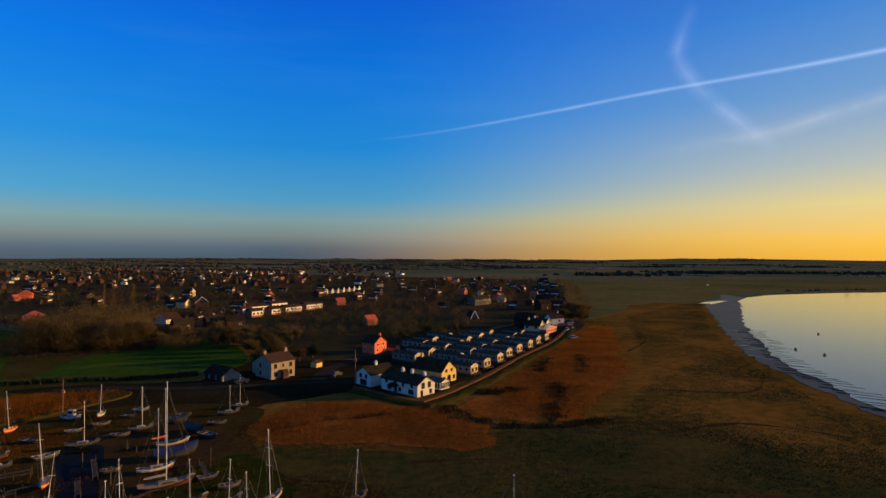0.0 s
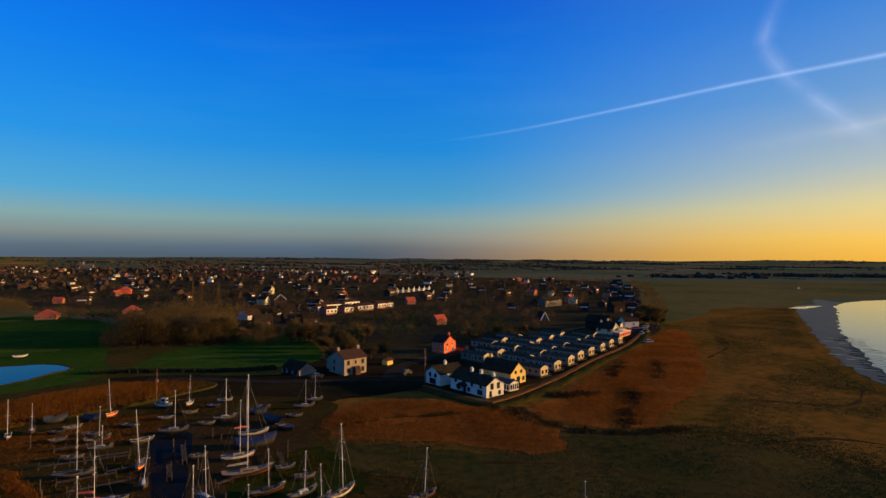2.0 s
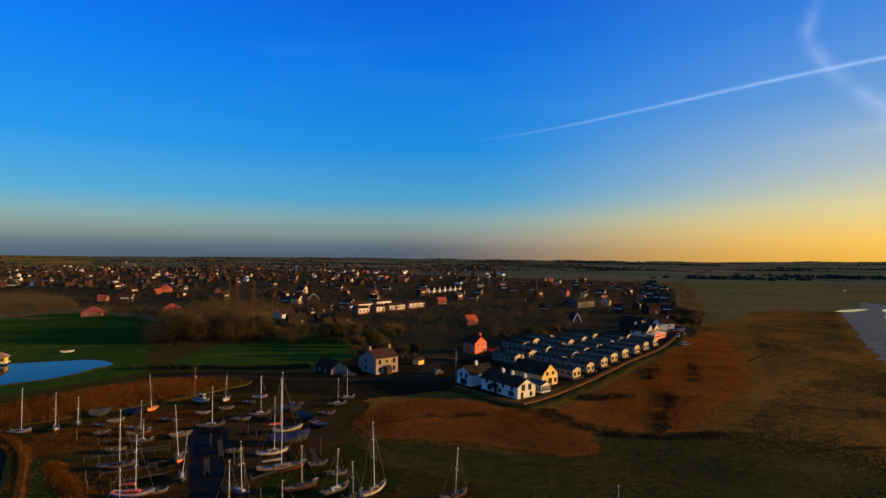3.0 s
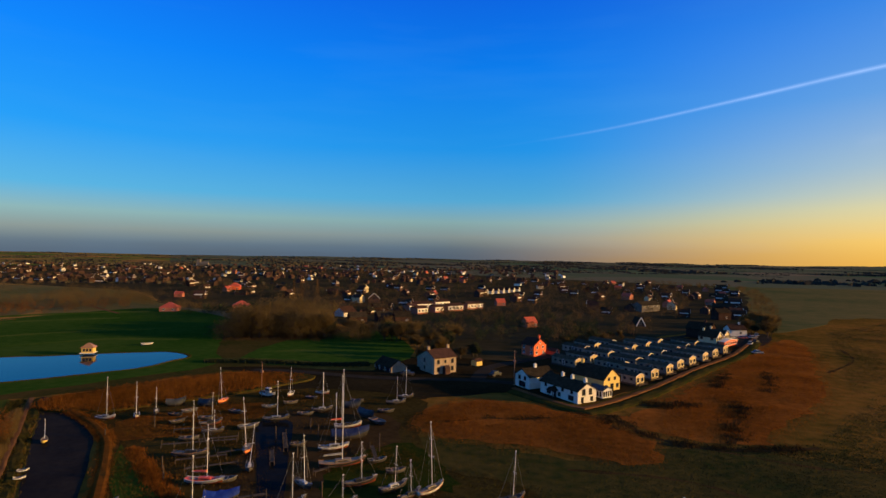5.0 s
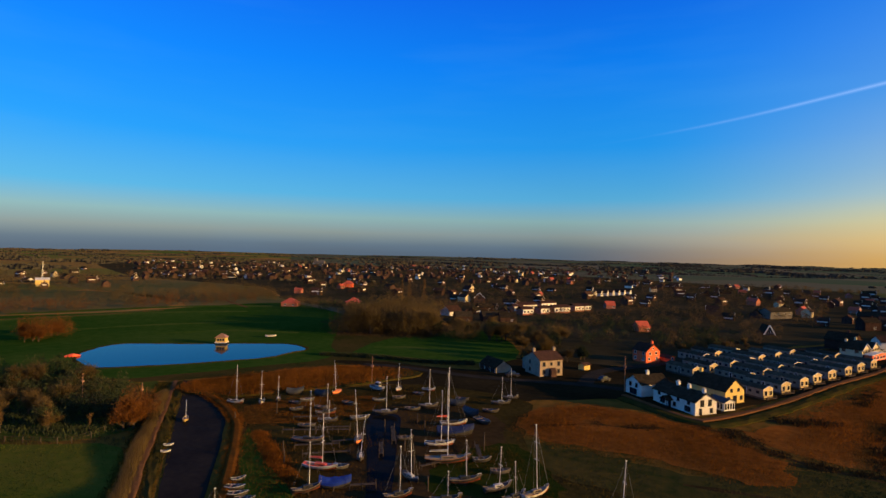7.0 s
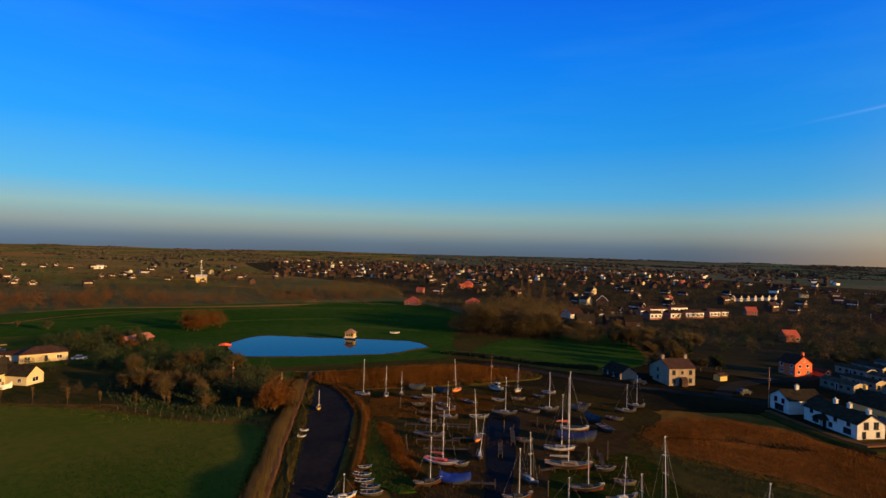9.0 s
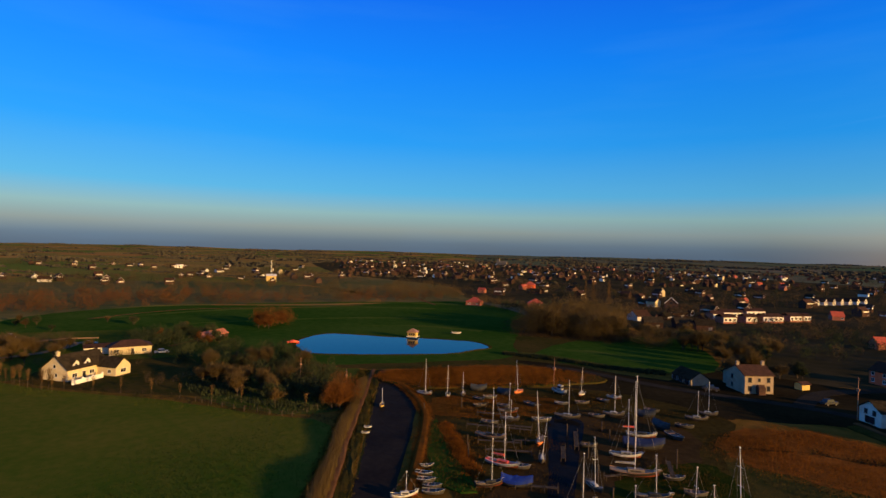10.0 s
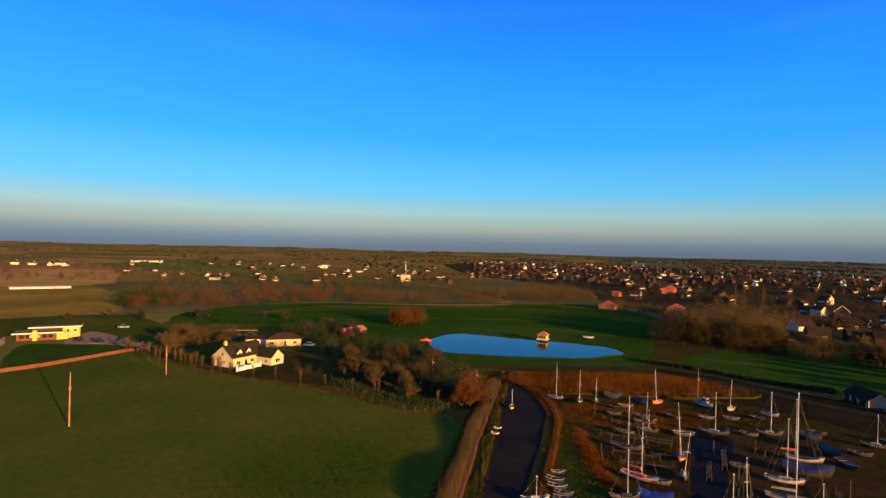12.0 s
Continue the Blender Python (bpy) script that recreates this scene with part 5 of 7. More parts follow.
def yacht(label, x, y, heading, L, mast, hull=None, deck=None, lean=0.0, cover=None, stripe=None, mast_at=0.08, z=0.05):
    L *= 0.72
    e = empty("sailing_yacht", pose(x, y, z, 0, 0, heading) @ pose(0, 0, 0, lean, 0, 0), label, "yacht", "laid-up yachts in the basin")
    B, D = 0.30 * L, 0.075 * L + 0.2
    k = 0.40                                   # height of the keel under the hull
    bm, edge = hull_mesh(L, B, D)
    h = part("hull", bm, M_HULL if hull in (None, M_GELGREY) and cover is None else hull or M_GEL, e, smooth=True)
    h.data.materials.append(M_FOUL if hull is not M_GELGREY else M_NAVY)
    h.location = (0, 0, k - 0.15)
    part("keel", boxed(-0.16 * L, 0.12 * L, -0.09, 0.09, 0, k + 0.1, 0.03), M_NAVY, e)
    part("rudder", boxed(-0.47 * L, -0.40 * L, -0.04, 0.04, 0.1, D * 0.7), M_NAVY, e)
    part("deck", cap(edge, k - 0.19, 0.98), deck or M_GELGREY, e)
    bm = bmesh.new()
    for p in (0, 1):
        tube(bm, [q[p] + Vector((0, 0, k - 0.15)) for q in edge], 0.03)
    part("toe_rail", bm, M_WOOD if stripe else M_TRIM if hull is M_GEL else M_TEAK, e)
    top = D + k - 0.15
    bm = bmesh.new()
    v = box(bm, -0.14 * L, 0.24 * L, -0.26 * B, 0.26 * B, top - 0.05, top + 0.42)
    for q in v[4:]:
        q.co.y *= 0.8
    v[5].co.x -= 0.35
    v[6].co.x -= 0.35
    bmesh.ops.bevel(bm, geom=bm.edges[:], offset=0.05, segments=1, affect="EDGES")
    cab = part("cabin", bm, deck or M_GEL, e)
    for s in (-1, 1):
        part("cabin_window", boxed(-0.08 * L, 0.14 * L, s * 0.245 * B - 0.02, s * 0.245 * B + 0.02, top + 0.1, top + 0.27), M_GLASS, cab)
    part("cockpit", boxed(-0.40 * L, -0.16 * L, -0.2 * B, 0.2 * B, top - 0.02, top + 0.12, 0.02), M_TEAK, e)
    mx = mast_at * L
    if mast:
        r = 0.020 + 0.0025 * mast
        part("mast", rodded((mx, 0, top + 0.3), (mx, 0, mast), r, r * 0.75, 8), M_ALLOY, e)
        if cover or L > 6.5:
            part("boom", rodded((mx - 0.05, 0, top + 1.1), (mx - 0.42 * L, 0, top + 1.15), 0.05, 0.045, 6), M_ALLOY, e)
        if cover:
            bm = bmesh.new()
            rod(bm, (mx - 0.1, 0, top + 1.28), (mx - 0.4 * L, 0, top + 1.25), 0.22, 0.12, 8)
            part("sail_cover", bm, cover, e)
        for f in (0.52, 0.76) if mast > 9 else (0.6,):
            part("spreader", rodded((mx, -0.34 * B, mast * f), (mx, 0.34 * B, mast * f), 0.03, 0.03, 4), M_ALLOY, e)
        wire(e, "forestay", (mx, 0, mast * 0.97), (0.54 * L, 0, top + 0.25), 0.022 if mast > 9.5 else 0.014)
        wire(e, "backstay", (mx, 0, mast), (-0.49 * L, 0, top + 0.2), 0.012)
        for s in (-1, 1):
            wire(e, "shroud", (mx, s * 0.34 * B, mast * 0.6), (mx - 0.1, s * 0.47 * B, top), 0.009)
            wire(e, "shroud", (mx, s * 0.34 * B, mast * 0.6), (mx, 0, mast * 0.95), 0.009)
        part("masthead", boxed(mx - 0.12, mx + 0.12, -0.05, 0.05, mast, mast + 0.12), M_TRIM, e)
    bm = bmesh.new()
    tube(bm, [(0.38 * L, -0.16 * B, top), (0.42 * L, -0.15 * B, top + 0.6), (0.55 * L, 0, top + 0.65), (0.42 * L, 0.15 * B, top + 0.6), (0.38 * L, 0.16 * B, top)], 0.025)
    part("pulpit", bm, M_STEEL, e)
    for s in (-1, 1):
        part("prop", rodded((0, s * 0.55 * B, 0), (0, s * 0.42 * B, D * 0.6), 0.07, 0.07, 5), M_TIMBER, e, "timber prop")
    return e


def dinghy(label, x, y, heading, L, hull=None, mast=0.0, z=0.05, tarp=None):
    e = empty("dinghy", pose(x, y, z, 0, 0, heading), label, "dinghy")
    bm, edge = hull_mesh(L, 0.42 * L, 0.16 * L + 0.15, 0.12, 0.8)
    part("hull", bm, hull if hull not in (None, M_GEL) else M_HULL, e, smooth=True).data.materials.append(M_GELGREY)
    part("inside", cap(edge, -0.12, 0.9), M_GELGREY, e)
    bm = bmesh.new()
    for p in (0, 1):
        tube(bm, [q[p] for q in edge], 0.028)
    part("gunwale", bm, M_TEAK if hull is M_HULL else M_GEL, e)
    top = 0.16 * L + 0.1
    for k in (-0.2, 0.15):
        part("thwart", boxed(k * L - 0.12, k * L + 0.12, -0.18 * L, 0.18 * L, top, top + 0.05), M_WOOD, e)
    if mast:
        part("mast", rodded((0.1 * L, 0, 0.1), (0.1 * L, 0, mast), 0.06, 0.04), M_ALLOY, e)
    return e


def covered_boat(label, x, y, heading, L, tarp, z=0.05):
    e = empty("covered_boat", pose(x, y, z, 0, 0, heading), label, "boat")
    B, D = 0.33 * L, 0.14 * L + 0.3
    bm, edge = hull_mesh(L, B, D)
    part("hull", bm, M_GELGREY, e, smooth=True).data.materials.append(M_NAVY)
    bm = bmesh.new()
    rows = []
    rnd = random.Random(int(x * 10))
    for p, q in edge:
        r = [(p.x, p.y * 1.06, p.z - 0.25), (p.x, p.y * 1.04, p.z + 0.12), (p.x, p.y * 0.5, p.z + 0.55 + rnd.uniform(-.06, .06)), (p.x, 0, p.z + 0.85 + rnd.uniform(-.1, .1)),
             (q.x, q.y * 0.5, q.z + 0.55 + rnd.uniform(-.06, .06)), (q.x, q.y * 1.04, q.z + 0.12), (q.x, q.y * 1.06, q.z - 0.25)]
        rows.append([bm.verts.new(v) for v in r])
    for i in range(len(rows) - 1):
        for k in range(6):
            bm.faces.new((rows[i][k], rows[i + 1][k], rows[i + 1][k + 1], rows[i][k + 1]))
    bm.faces.new(rows[0])
    part("tarpaulin", bm, tarp, e)
    for s in (-1, 1):
        part("prop", rodded((0, s * 0.6 * B, 0), (0, s * 0.45 * B, D * 0.7), 0.07, 0.07, 5), M_TIMBER, e)
    return e


def motor_boat(label, x, y, heading, L):
    e = empty("motor_boat", pose(x, y, 0.05, 0, 0, heading), label, "motor boat")
    B, D = 0.34 * L, 0.16 * L + 0.3
    bm, edge = hull_mesh(L, B, D, 0.3, 0.9)
    part("hull", bm, M_GEL, e, smooth=True).data.materials.append(M_NAVY)
    part("deck", cap(edge, -0.03, 0.98), M_GELGREY, e)
    w = part("wheelhouse", boxed(-0.15 * L, 0.2 * L, -0.3 * B, 0.3 * B, D, D + 1.3, 0.12), M_GEL, e)
    part("windscreen", boxed(0.2 * L - 0.02, 0.2 * L + 0.03, -0.25 * B, 0.25 * B, D + 0.6, D + 1.1), M_GLASS, w)
    for s in (-1, 1):
        part("side_window", boxed(-0.1 * L, 0.15 * L, s * 0.3 * B - 0.03, s * 0.3 * B + 0.03, D + 0.6, D + 1.1), M_GLASS, w)
    return e


YG = "grey sailing yacht laid up on the mud"
YW = "white sailing yacht laid up on the basin's mud"
yacht("dark-hulled wooden ketch with a very tall mast", -42.6, 85.4, 34, 10.5, 16.4, M_NAVY, M_TEAK, 0, M_GEL, stripe=True, mast_at=0.02)
yacht(YW, -47.6, 92.0, 32, 7.5, 10.4, M_GEL)
yacht("white yacht with a red sail cover and sunlit hull", -50.9, 104.6, 34, 7.6, 11.0, M_GEL, M_GELGREY, 0, M_REDP, mast_at=-0.22)
yacht(YG, -61.9, 113.6, 28, 6.2, 9.0, M_GELGREY, lean=2)
yacht(YW, -76.1, 123.4, -75, 5.6, 7.2, M_GEL, lean=-2)
yacht(YG, -67.5, 103.8, 26, 7.4, 8.6, M_GELGREY, lean=3)
yacht("orange-hulled yacht lying beside the reed bank", -87.4, 112.2, -80, 5.4, 8.4, M_ORANGEP, M_ORANGEP, lean=4)
yacht(YW, -101.5, 92.6, 14, 5.6, 9.0, M_GEL)
yacht("white yacht with a dark cabin on the mud", -96.5, 95.8, -50, 5.2, 7.8, M_GEL, M_GELGREY)
yacht("small grey yacht on the mud", -94.8, 99.5, -52, 4.8, 6.0, M_GELGREY)
yacht(YG, -69.6, 80.9, 22, 8.2, 9.8, M_GELGREY, M_GELGREY, stripe=True)
yacht("white yacht under a bright red cover", -59.2, 72.0, 16, 8.0, 9.2, M_GEL, M_REDP, 0, M_REDP)
yacht("rust-red yacht with a white deck rail", -61.6, 85.9, -60, 6.4, 10.0, M_ORANGEP, M_TEAK, 4, stripe=True)
yacht("grey yacht lying bow on to the channel", -56.2, 79.0, -55, 5.8, 7.8, M_GELGREY, lean=-6)
yacht("grey yacht with a dark deck", -44.2, 75.9, -28, 6.2, 8.2, M_GELGREY, lean=2)
yacht("grey yacht with a dark deck", -30.8, 79.2, 55, 6.6, 6.8, M_GELGREY, lean=3)
yacht("white sunlit yacht on the grassy marsh", -25.1, 80.2, 62, 7.2, 10.6, M_GEL, M_TEAK, -3, stripe=True)
yacht(YG, -48.4, 125.2, 24, 6.2, 6.6, M_GELGREY, lean=3)
yacht(YG, -48.2, 131.0, 20, 5.6, 7.6, M_GELGREY, lean=-4)
yacht("dark yacht among the others", -36.4, 79.2, 40, 7.4, 6.6, M_NAVY, M_GELGREY, -4)
yacht("dark yacht among the others", -42.5, 69.4, 50, 6.0, 7.6, M_NAVY, M_GELGREY)
yacht("dark yacht among the others", -35.8, 71.6, 40, 6.4, 4.6, M_NAVY, M_GELGREY)
yacht("dark yacht with a slender mast", -27.4, 77.4, 60, 5.6, 5.6, M_NAVY, M_GELGREY, -3)
yacht("dark yacht with a slender mast", -13.0, 80.8, 43, 6.2, 7.8, M_NAVY, M_GELGREY, 5)
yacht("dark yacht with a slender mast", 9.8, 78.6, 18, 6.0, 4.9, M_NAVY, M_GELGREY)
yacht("white yacht beside the grass strip", -60.8, 52.0, 60, 5.4, 3.9, M_GEL)
yacht("dark yacht among the others", -55.3, 64.4, 60, 6.4, 7.4, M_NAVY, M_GELGREY)
yacht("small grey yacht on the mud", -74.4, 92.6, 24, 5.6, 4.6, M_GELGREY)
yacht("dark yacht among the others", -78.5, 96.9, 45, 6.0, 7.0, M_NAVY, M_GELGREY, 8)
yacht(YW, -69.3, 127.3, 10, 4.8, 5.6, M_GEL)
dinghy("white upturned skiff on the pond's far bank", -168.3, 171.2, 40, 4.2, M_TRIM)
# made-up little boats at the places of two swans
for x, y in ((-89.8, 66.8), (-87.3, 64.4)):
    dinghy("tiny white boat standing in for a swan at the canal", x, y, 40, 1.6, M_TRIM)
dinghy("yellow-lit dinghy with a short mast moored in the canal", -100.2, 78.4, 135, 2.6, M_THATCH, 4.2, 0.08)
for x, y, r, L in ((-69.7, 122.8, 0, 3.0), (-46.3, 109.6, -27, 4.6), (-37.7, 89.2, 40, 3.2), (-56.9, 73.8, 31, 3.4), (-89.2, 103.2, 50, 3.2), (-74.8, 112.3, 30, 3.0),
                   (-69.9, 97.8, 50, 4.0), (-63.1, 58.4, 40, 2.8), (-60.9, 57.6, 38, 2.8), (-59.2, 56.2, 42, 3.2), (-65.2, 59.8, 30, 2.8), (-67.2, 62.3, 60, 2.2)):
    dinghy("white open dinghy lying on the bank", x, y, r, L)
for x, y, r, L in ((-82, 100, 20, 3.4), (-86, 96, 60, 3.0), (-79, 106, -10, 3.6), (-72, 117, 40, 3.2), (-90, 100, 10, 3.0), (-64, 110, 25, 3.4), (-58, 124, 10, 3.2),
                   (-76, 88, 30, 3.4), (-55, 92, 40, 3.0), (-33, 86, 30, 3.2), (-48, 118, 20, 3.6)):
    dinghy("dark grey dinghy lying on the basin mud", x, y, r, L, M_HULL)
covered_boat("boat under a bright blue tarpaulin", -52.7, 67.6, 30, 4.6, M_BLUETARP)
covered_boat("boat under a navy tarpaulin beside the pool", -47.6, 98.6, 36, 7.0, M_NAVYTARP)
covered_boat("boat under a grey tarpaulin", -50.6, 113.0, -30, 5.0, M_GREYTARP)
covered_boat("boat under a grey tarpaulin", -96.0, 106.4, 40, 4.0, M_GREYTARP)
covered_boat("boat under a grey tarpaulin", -89.2, 108.6, 5, 3.8, M_GREYTARP)
covered_boat("boat under a grey tarpaulin", -57.0, 118.6, 15, 4.2, M_GREYTARP)
motor_boat("white motor cruiser with a small wheelhouse", -80.9, 120.9, -12, 4.6)

# ---- trees ----


def grow(bm, a, d, length, r, level, rnd, tips, spread=0.75):
    b = a + d * length
    rod(bm, a, b, r, r * 0.62, 5 if level < 2 else 4)
    if level >= 3:
        tips.append((a, b))
        return
    for k in range(3 if level else 7):
        axis = Vector((rnd.uniform(-1, 1), rnd.uniform(-1, 1), rnd.uniform(0.1, 1.0))).normalized()
        nd = (d * 0.6 + axis * spread).normalized()
        s = rnd.uniform(0.3, 1.0) if level == 0 else rnd.uniform(0.7, 1.0)
        grow(bm, a + (b - a) * s, nd, length * rnd.uniform(0.62, 0.9), r * 0.5, level + 1, rnd, tips, spread)


def tree(seed, height, kind, label, category="tree"):
    rnd = random.Random(seed)
    e = empty("tree", pose(0, 0, 0), label, category)
    bm, tips = bmesh.new(), []
    grow(bm, Vector((0, 0, 0)), Vector((rnd.uniform(-.08, .08), rnd.uniform(-.08, .08), 1)).normalized(), height * 0.27, height * 0.022, 0, rnd, tips,
         0.7 if kind != "rust" else 0.9)
    part("trunk", bm, M_BARK, e)
    verts, faces = [], []
    per = 46 if kind != "green" else 30
    for a, b in tips:
        for k in range(per):
            c = a + (b - a) * rnd.uniform(-0.9, 1.3) + Vector((rnd.gauss(0, 1), rnd.gauss(0, 1), rnd.gauss(0, 1))) * height * 0.022
            if kind == "green":
                c = c + Vector((rnd.gauss(0, 1), rnd.gauss(0, 1), rnd.gauss(0, 0.8))) * height * 0.05
                s = height * rnd.uniform(0.014, 0.034)
                p = [c + Vector((rnd.uniform(-1, 1), rnd.uniform(-1, 1), rnd.uniform(-1, 1))) * s for _ in range(4)]
            else:
                d = ((b - a).normalized() + Vector((rnd.uniform(-1, 1), rnd.uniform(-1, 1), rnd.uniform(-.6, 1)))).normalized()
                ln = height * rnd.uniform(0.06, 0.16)
                s = d.orthogonal().normalized() * height * rnd.uniform(0.0022, 0.0050)
                if rnd.random() < 0.5:
                    s = s.cross(d)
                p = [c - s, c + s, c + d * ln + s * 0.3, c + d * ln - s * 0.3]
            i = len(verts)
            verts += p
            faces.append((i, i + 1, i + 2, i + 3))
    c = raw("crown", verts, faces, {"green": M_GREEN, "rust": M_RUST}.get(kind, M_WOODS))
    c.parent = e
    return e


BARE = [tree(s, 9.0, "bare", "bare brown winter tree with fine twigs") for s in (1, 2, 3, 4)]
RUST = [tree(s, 7.0, "rust", "rust-brown winter tree glowing in low sun") for s in (11, 12)]
GREEN = [tree(s, 8.0, "green", "dark evergreen tree with a dense crown") for s in (21, 22, 23)]


def sapling(seed, height=5.2, wide=1.0, label="slender bare poplar in the row along the pasture"):
    rnd = random.Random(seed)
    e = empty("tree", pose(0, 0, 0), label, "tree")
    bm = bmesh.new()
    rod(bm, Vector((0, 0, 0)), Vector((rnd.uniform(-.1, .1), rnd.uniform(-.1, .1), height)), 0.045 * wide, 0.012 * wide, 6)
    part("trunk", bm, M_BARK, e)
    verts, faces = [], []
    for k in range(420 if wide == 1 else 2600):
        z = height * (0.36 + 0.5 * rnd.random() if wide == 1 else 0.10 + 0.8 * rnd.random() ** 0.8)
        a, r = rnd.uniform(0, 6.28), (z / height * 1.1 - 0.2 if wide == 1 else ((1 - z / height) * 0.75 + 0.2) * wide)
        c = Vector((math.cos(a) * r * rnd.random(), math.sin(a) * r * rnd.random(), z))
        d = Vector((math.cos(a) * 0.4, math.sin(a) * 0.4, 1)).normalized() * rnd.uniform(0.4, 0.9)
        w = Vector((-math.sin(a), math.cos(a), 0)) * (0.013 if wide == 1 else 0.022)
        i = len(verts)
        verts += [c - w, c + w, c + d]
        faces.append((i, i + 1, i + 2))
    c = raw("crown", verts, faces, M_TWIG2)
    c.parent = e
    return e


def tree_mass(name, spots, material, label, seed, leaf=0.06, n=170):
    """Many far trees in one mesh: crowns of loose sprays down to the ground."""
    rnd = np.random.RandomState(seed)
    out = []
    for x, y, h in spots:
        z = land_height(x, y)
        d = rnd.normal(size=(n, 3))
        d /= np.linalg.norm(d, axis=1)[:, None]
        d *= rnd.uniform(0.2, 1.0, n)[:, None] ** 0.5
        lump = (1 + 0.35 * np.sin(d[:, 0] * 4 + x) * np.cos(d[:, 1] * 5 + y))[:, None]
        c = np.array((x, y, z + h * 0.52)) + d * np.array((0.50, 0.50, 0.46)) * h * lump
        c[:, 2] = np.maximum(c[:, 2], z + 0.3)
        s = (h * leaf * rnd.uniform(0.5, 1.2, n))[:, None]
        u, v = rnd.normal(size=(n, 3)) * s, rnd.normal(size=(n, 3)) * s * 0.22
        out.append(np.stack([c - u, c + v, c + u, c - v], 1).reshape(-1, 3))
    return tagged(raw_np(name, np.concatenate(out), 4, material), label, "trees", kind="stuff")


used = set()


def plant(proto, x, y, size, rnd):
    m = pose(x, y, 0, 0, 0, rnd.uniform(0, 360)) @ Matrix.Diagonal((size * rnd.uniform(0.9, 1.25), size * rnd.uniform(0.9, 1.25), size, 1))
    if proto.name not in used:
        used.add(proto.name)
        proto.matrix_basis = m
    else:
        t = copy_thing(proto, Matrix())
        t.matrix_basis = m


def grove(pts, n, protos, lo, hi, seed):
    rnd = random.Random(seed)
    xs, ys = [p[0] for p in pts], [p[1] for p in pts]
    k = 0
    while k < n:
        x, y = rnd.uniform(min(xs), max(xs)), rnd.uniform(min(ys), max(ys))
        if inside(x, y, pts):
            plant(rnd.choice(protos), x, y, rnd.uniform(lo, hi), rnd)
            k += 1


def row_of(pts, n, protos, lo, hi, seed, wide=2.0):
    rnd = random.Random(seed)
    line = smooth_line(pts, 1.0, False)
    for k in range(n):
        x, y = line[int((k + rnd.random()) / n * (len(line) - 1))]
        plant(rnd.choice(protos), x + rnd.gauss(0, wide), y + rnd.gauss(0, wide), rnd.uniform(lo, hi), rnd)


def mass_in(pts, n, lo, hi, seed):
    rnd = random.Random(seed)
    xs, ys = [p[0] for p in pts], [p[1] for p in pts]
    out = []
    while len(out) < n:
        x, y = rnd.uniform(min(xs), max(xs)), rnd.uniform(min(ys), max(ys))
        if inside(x, y, pts):
            out.append((x, y, rnd.uniform(lo, hi)))
    return out


grove([(-151, 195), (-113, 212), (-135, 245), (-172, 236)], 26, BARE, 1.4, 1.9, 1)                  # wood by the field
grove([(-115, 212), (-98, 248), (-60, 225), (-54, 186), (-70, 190), (-76, 214)], 34, GREEN + BARE, 0.8, 1.3, 2)
grove([(-140, 50), (-170, 62), (-155, 92), (-133, 90), (-108, 72), (-118, 60)], 24, BARE + GREEN[:1], 0.5, 0.95, 3)   # thicket by the canal
row_of([(-111, 74), (-107, 71), (-103, 68)], 7, RUST, 0.8, 1.2, 4, 1.2)
tree_mass("thicket", mass_in([(-231, 106), (-226, 112), (-228, 124), (-236, 130), (-242, 120)], 16, 6.5, 9.5, 81), M_RUST, "rust-brown thicket on the playing field", 82, 0.022, 700)
tree_mass("thicket", [(-108.5, 73.0, 8.0), (-106.2, 71.4, 7.0), (-110.4, 75.4, 6.5), (-107.6, 75.0, 6.0)], M_RUST, "rust-brown willow thicket beside the towpath", 83, 0.022, 1200)
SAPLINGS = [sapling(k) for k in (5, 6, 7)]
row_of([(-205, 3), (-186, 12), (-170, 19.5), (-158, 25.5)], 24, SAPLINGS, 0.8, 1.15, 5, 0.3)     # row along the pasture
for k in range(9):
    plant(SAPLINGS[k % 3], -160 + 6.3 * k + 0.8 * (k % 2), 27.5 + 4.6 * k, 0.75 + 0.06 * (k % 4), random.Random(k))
tree_mass("garden_trees", mass_in([(-180, 40), (-176, 52), (-192, 60), (-202, 40), (-194, 26), (-184, 28)], 30, 1.8, 3.4, 71) + mass_in([(-168, 44), (-150, 40), (-146, 52), (-160, 62)], 14, 1.2, 2.6, 72)
          + mass_in([(-236, 30), (-208, 12), (-200, 20), (-222, 44)], 40, 3, 6, 73) + mass_in([(-126, 66), (-104, 70), (-112, 80), (-150, 92), (-158, 70)], 22, 2.5, 5.0, 74), M_TWIG, "bare shrubs and trees round the gardens", 75, 0.036, 320)
tree_mass("garden_trees", mass_in([(-206, 60), (-186, 66), (-180, 76), (-214, 74)], 22, 2.5, 5.0, 76) + mass_in([(-184, 44), (-190, 56), (-200, 50), (-196, 36)], 8, 1.6, 2.8, 77), M_GREEN, "dark evergreen shrubs round the gardens", 78, 0.04, 300)
tree_mass("thicket", mass_in([(-118, 66), (-113, 76), (-136, 88), (-168, 93), (-190, 84), (-196, 66), (-176, 54), (-160, 60), (-150, 68), (-134, 68)], 120, 2.6, 5.6, 84)
          + mass_in([(-208, 54), (-200, 62), (-214, 80), (-232, 92), (-240, 70), (-228, 58)], 34, 3.0, 6.0, 85), M_GREEN, "dark evergreen thicket behind the bungalow gardens", 86, 0.04, 420)
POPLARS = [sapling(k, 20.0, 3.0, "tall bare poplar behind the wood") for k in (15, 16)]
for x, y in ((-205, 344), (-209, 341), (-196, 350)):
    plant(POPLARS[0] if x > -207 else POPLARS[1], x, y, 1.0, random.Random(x))
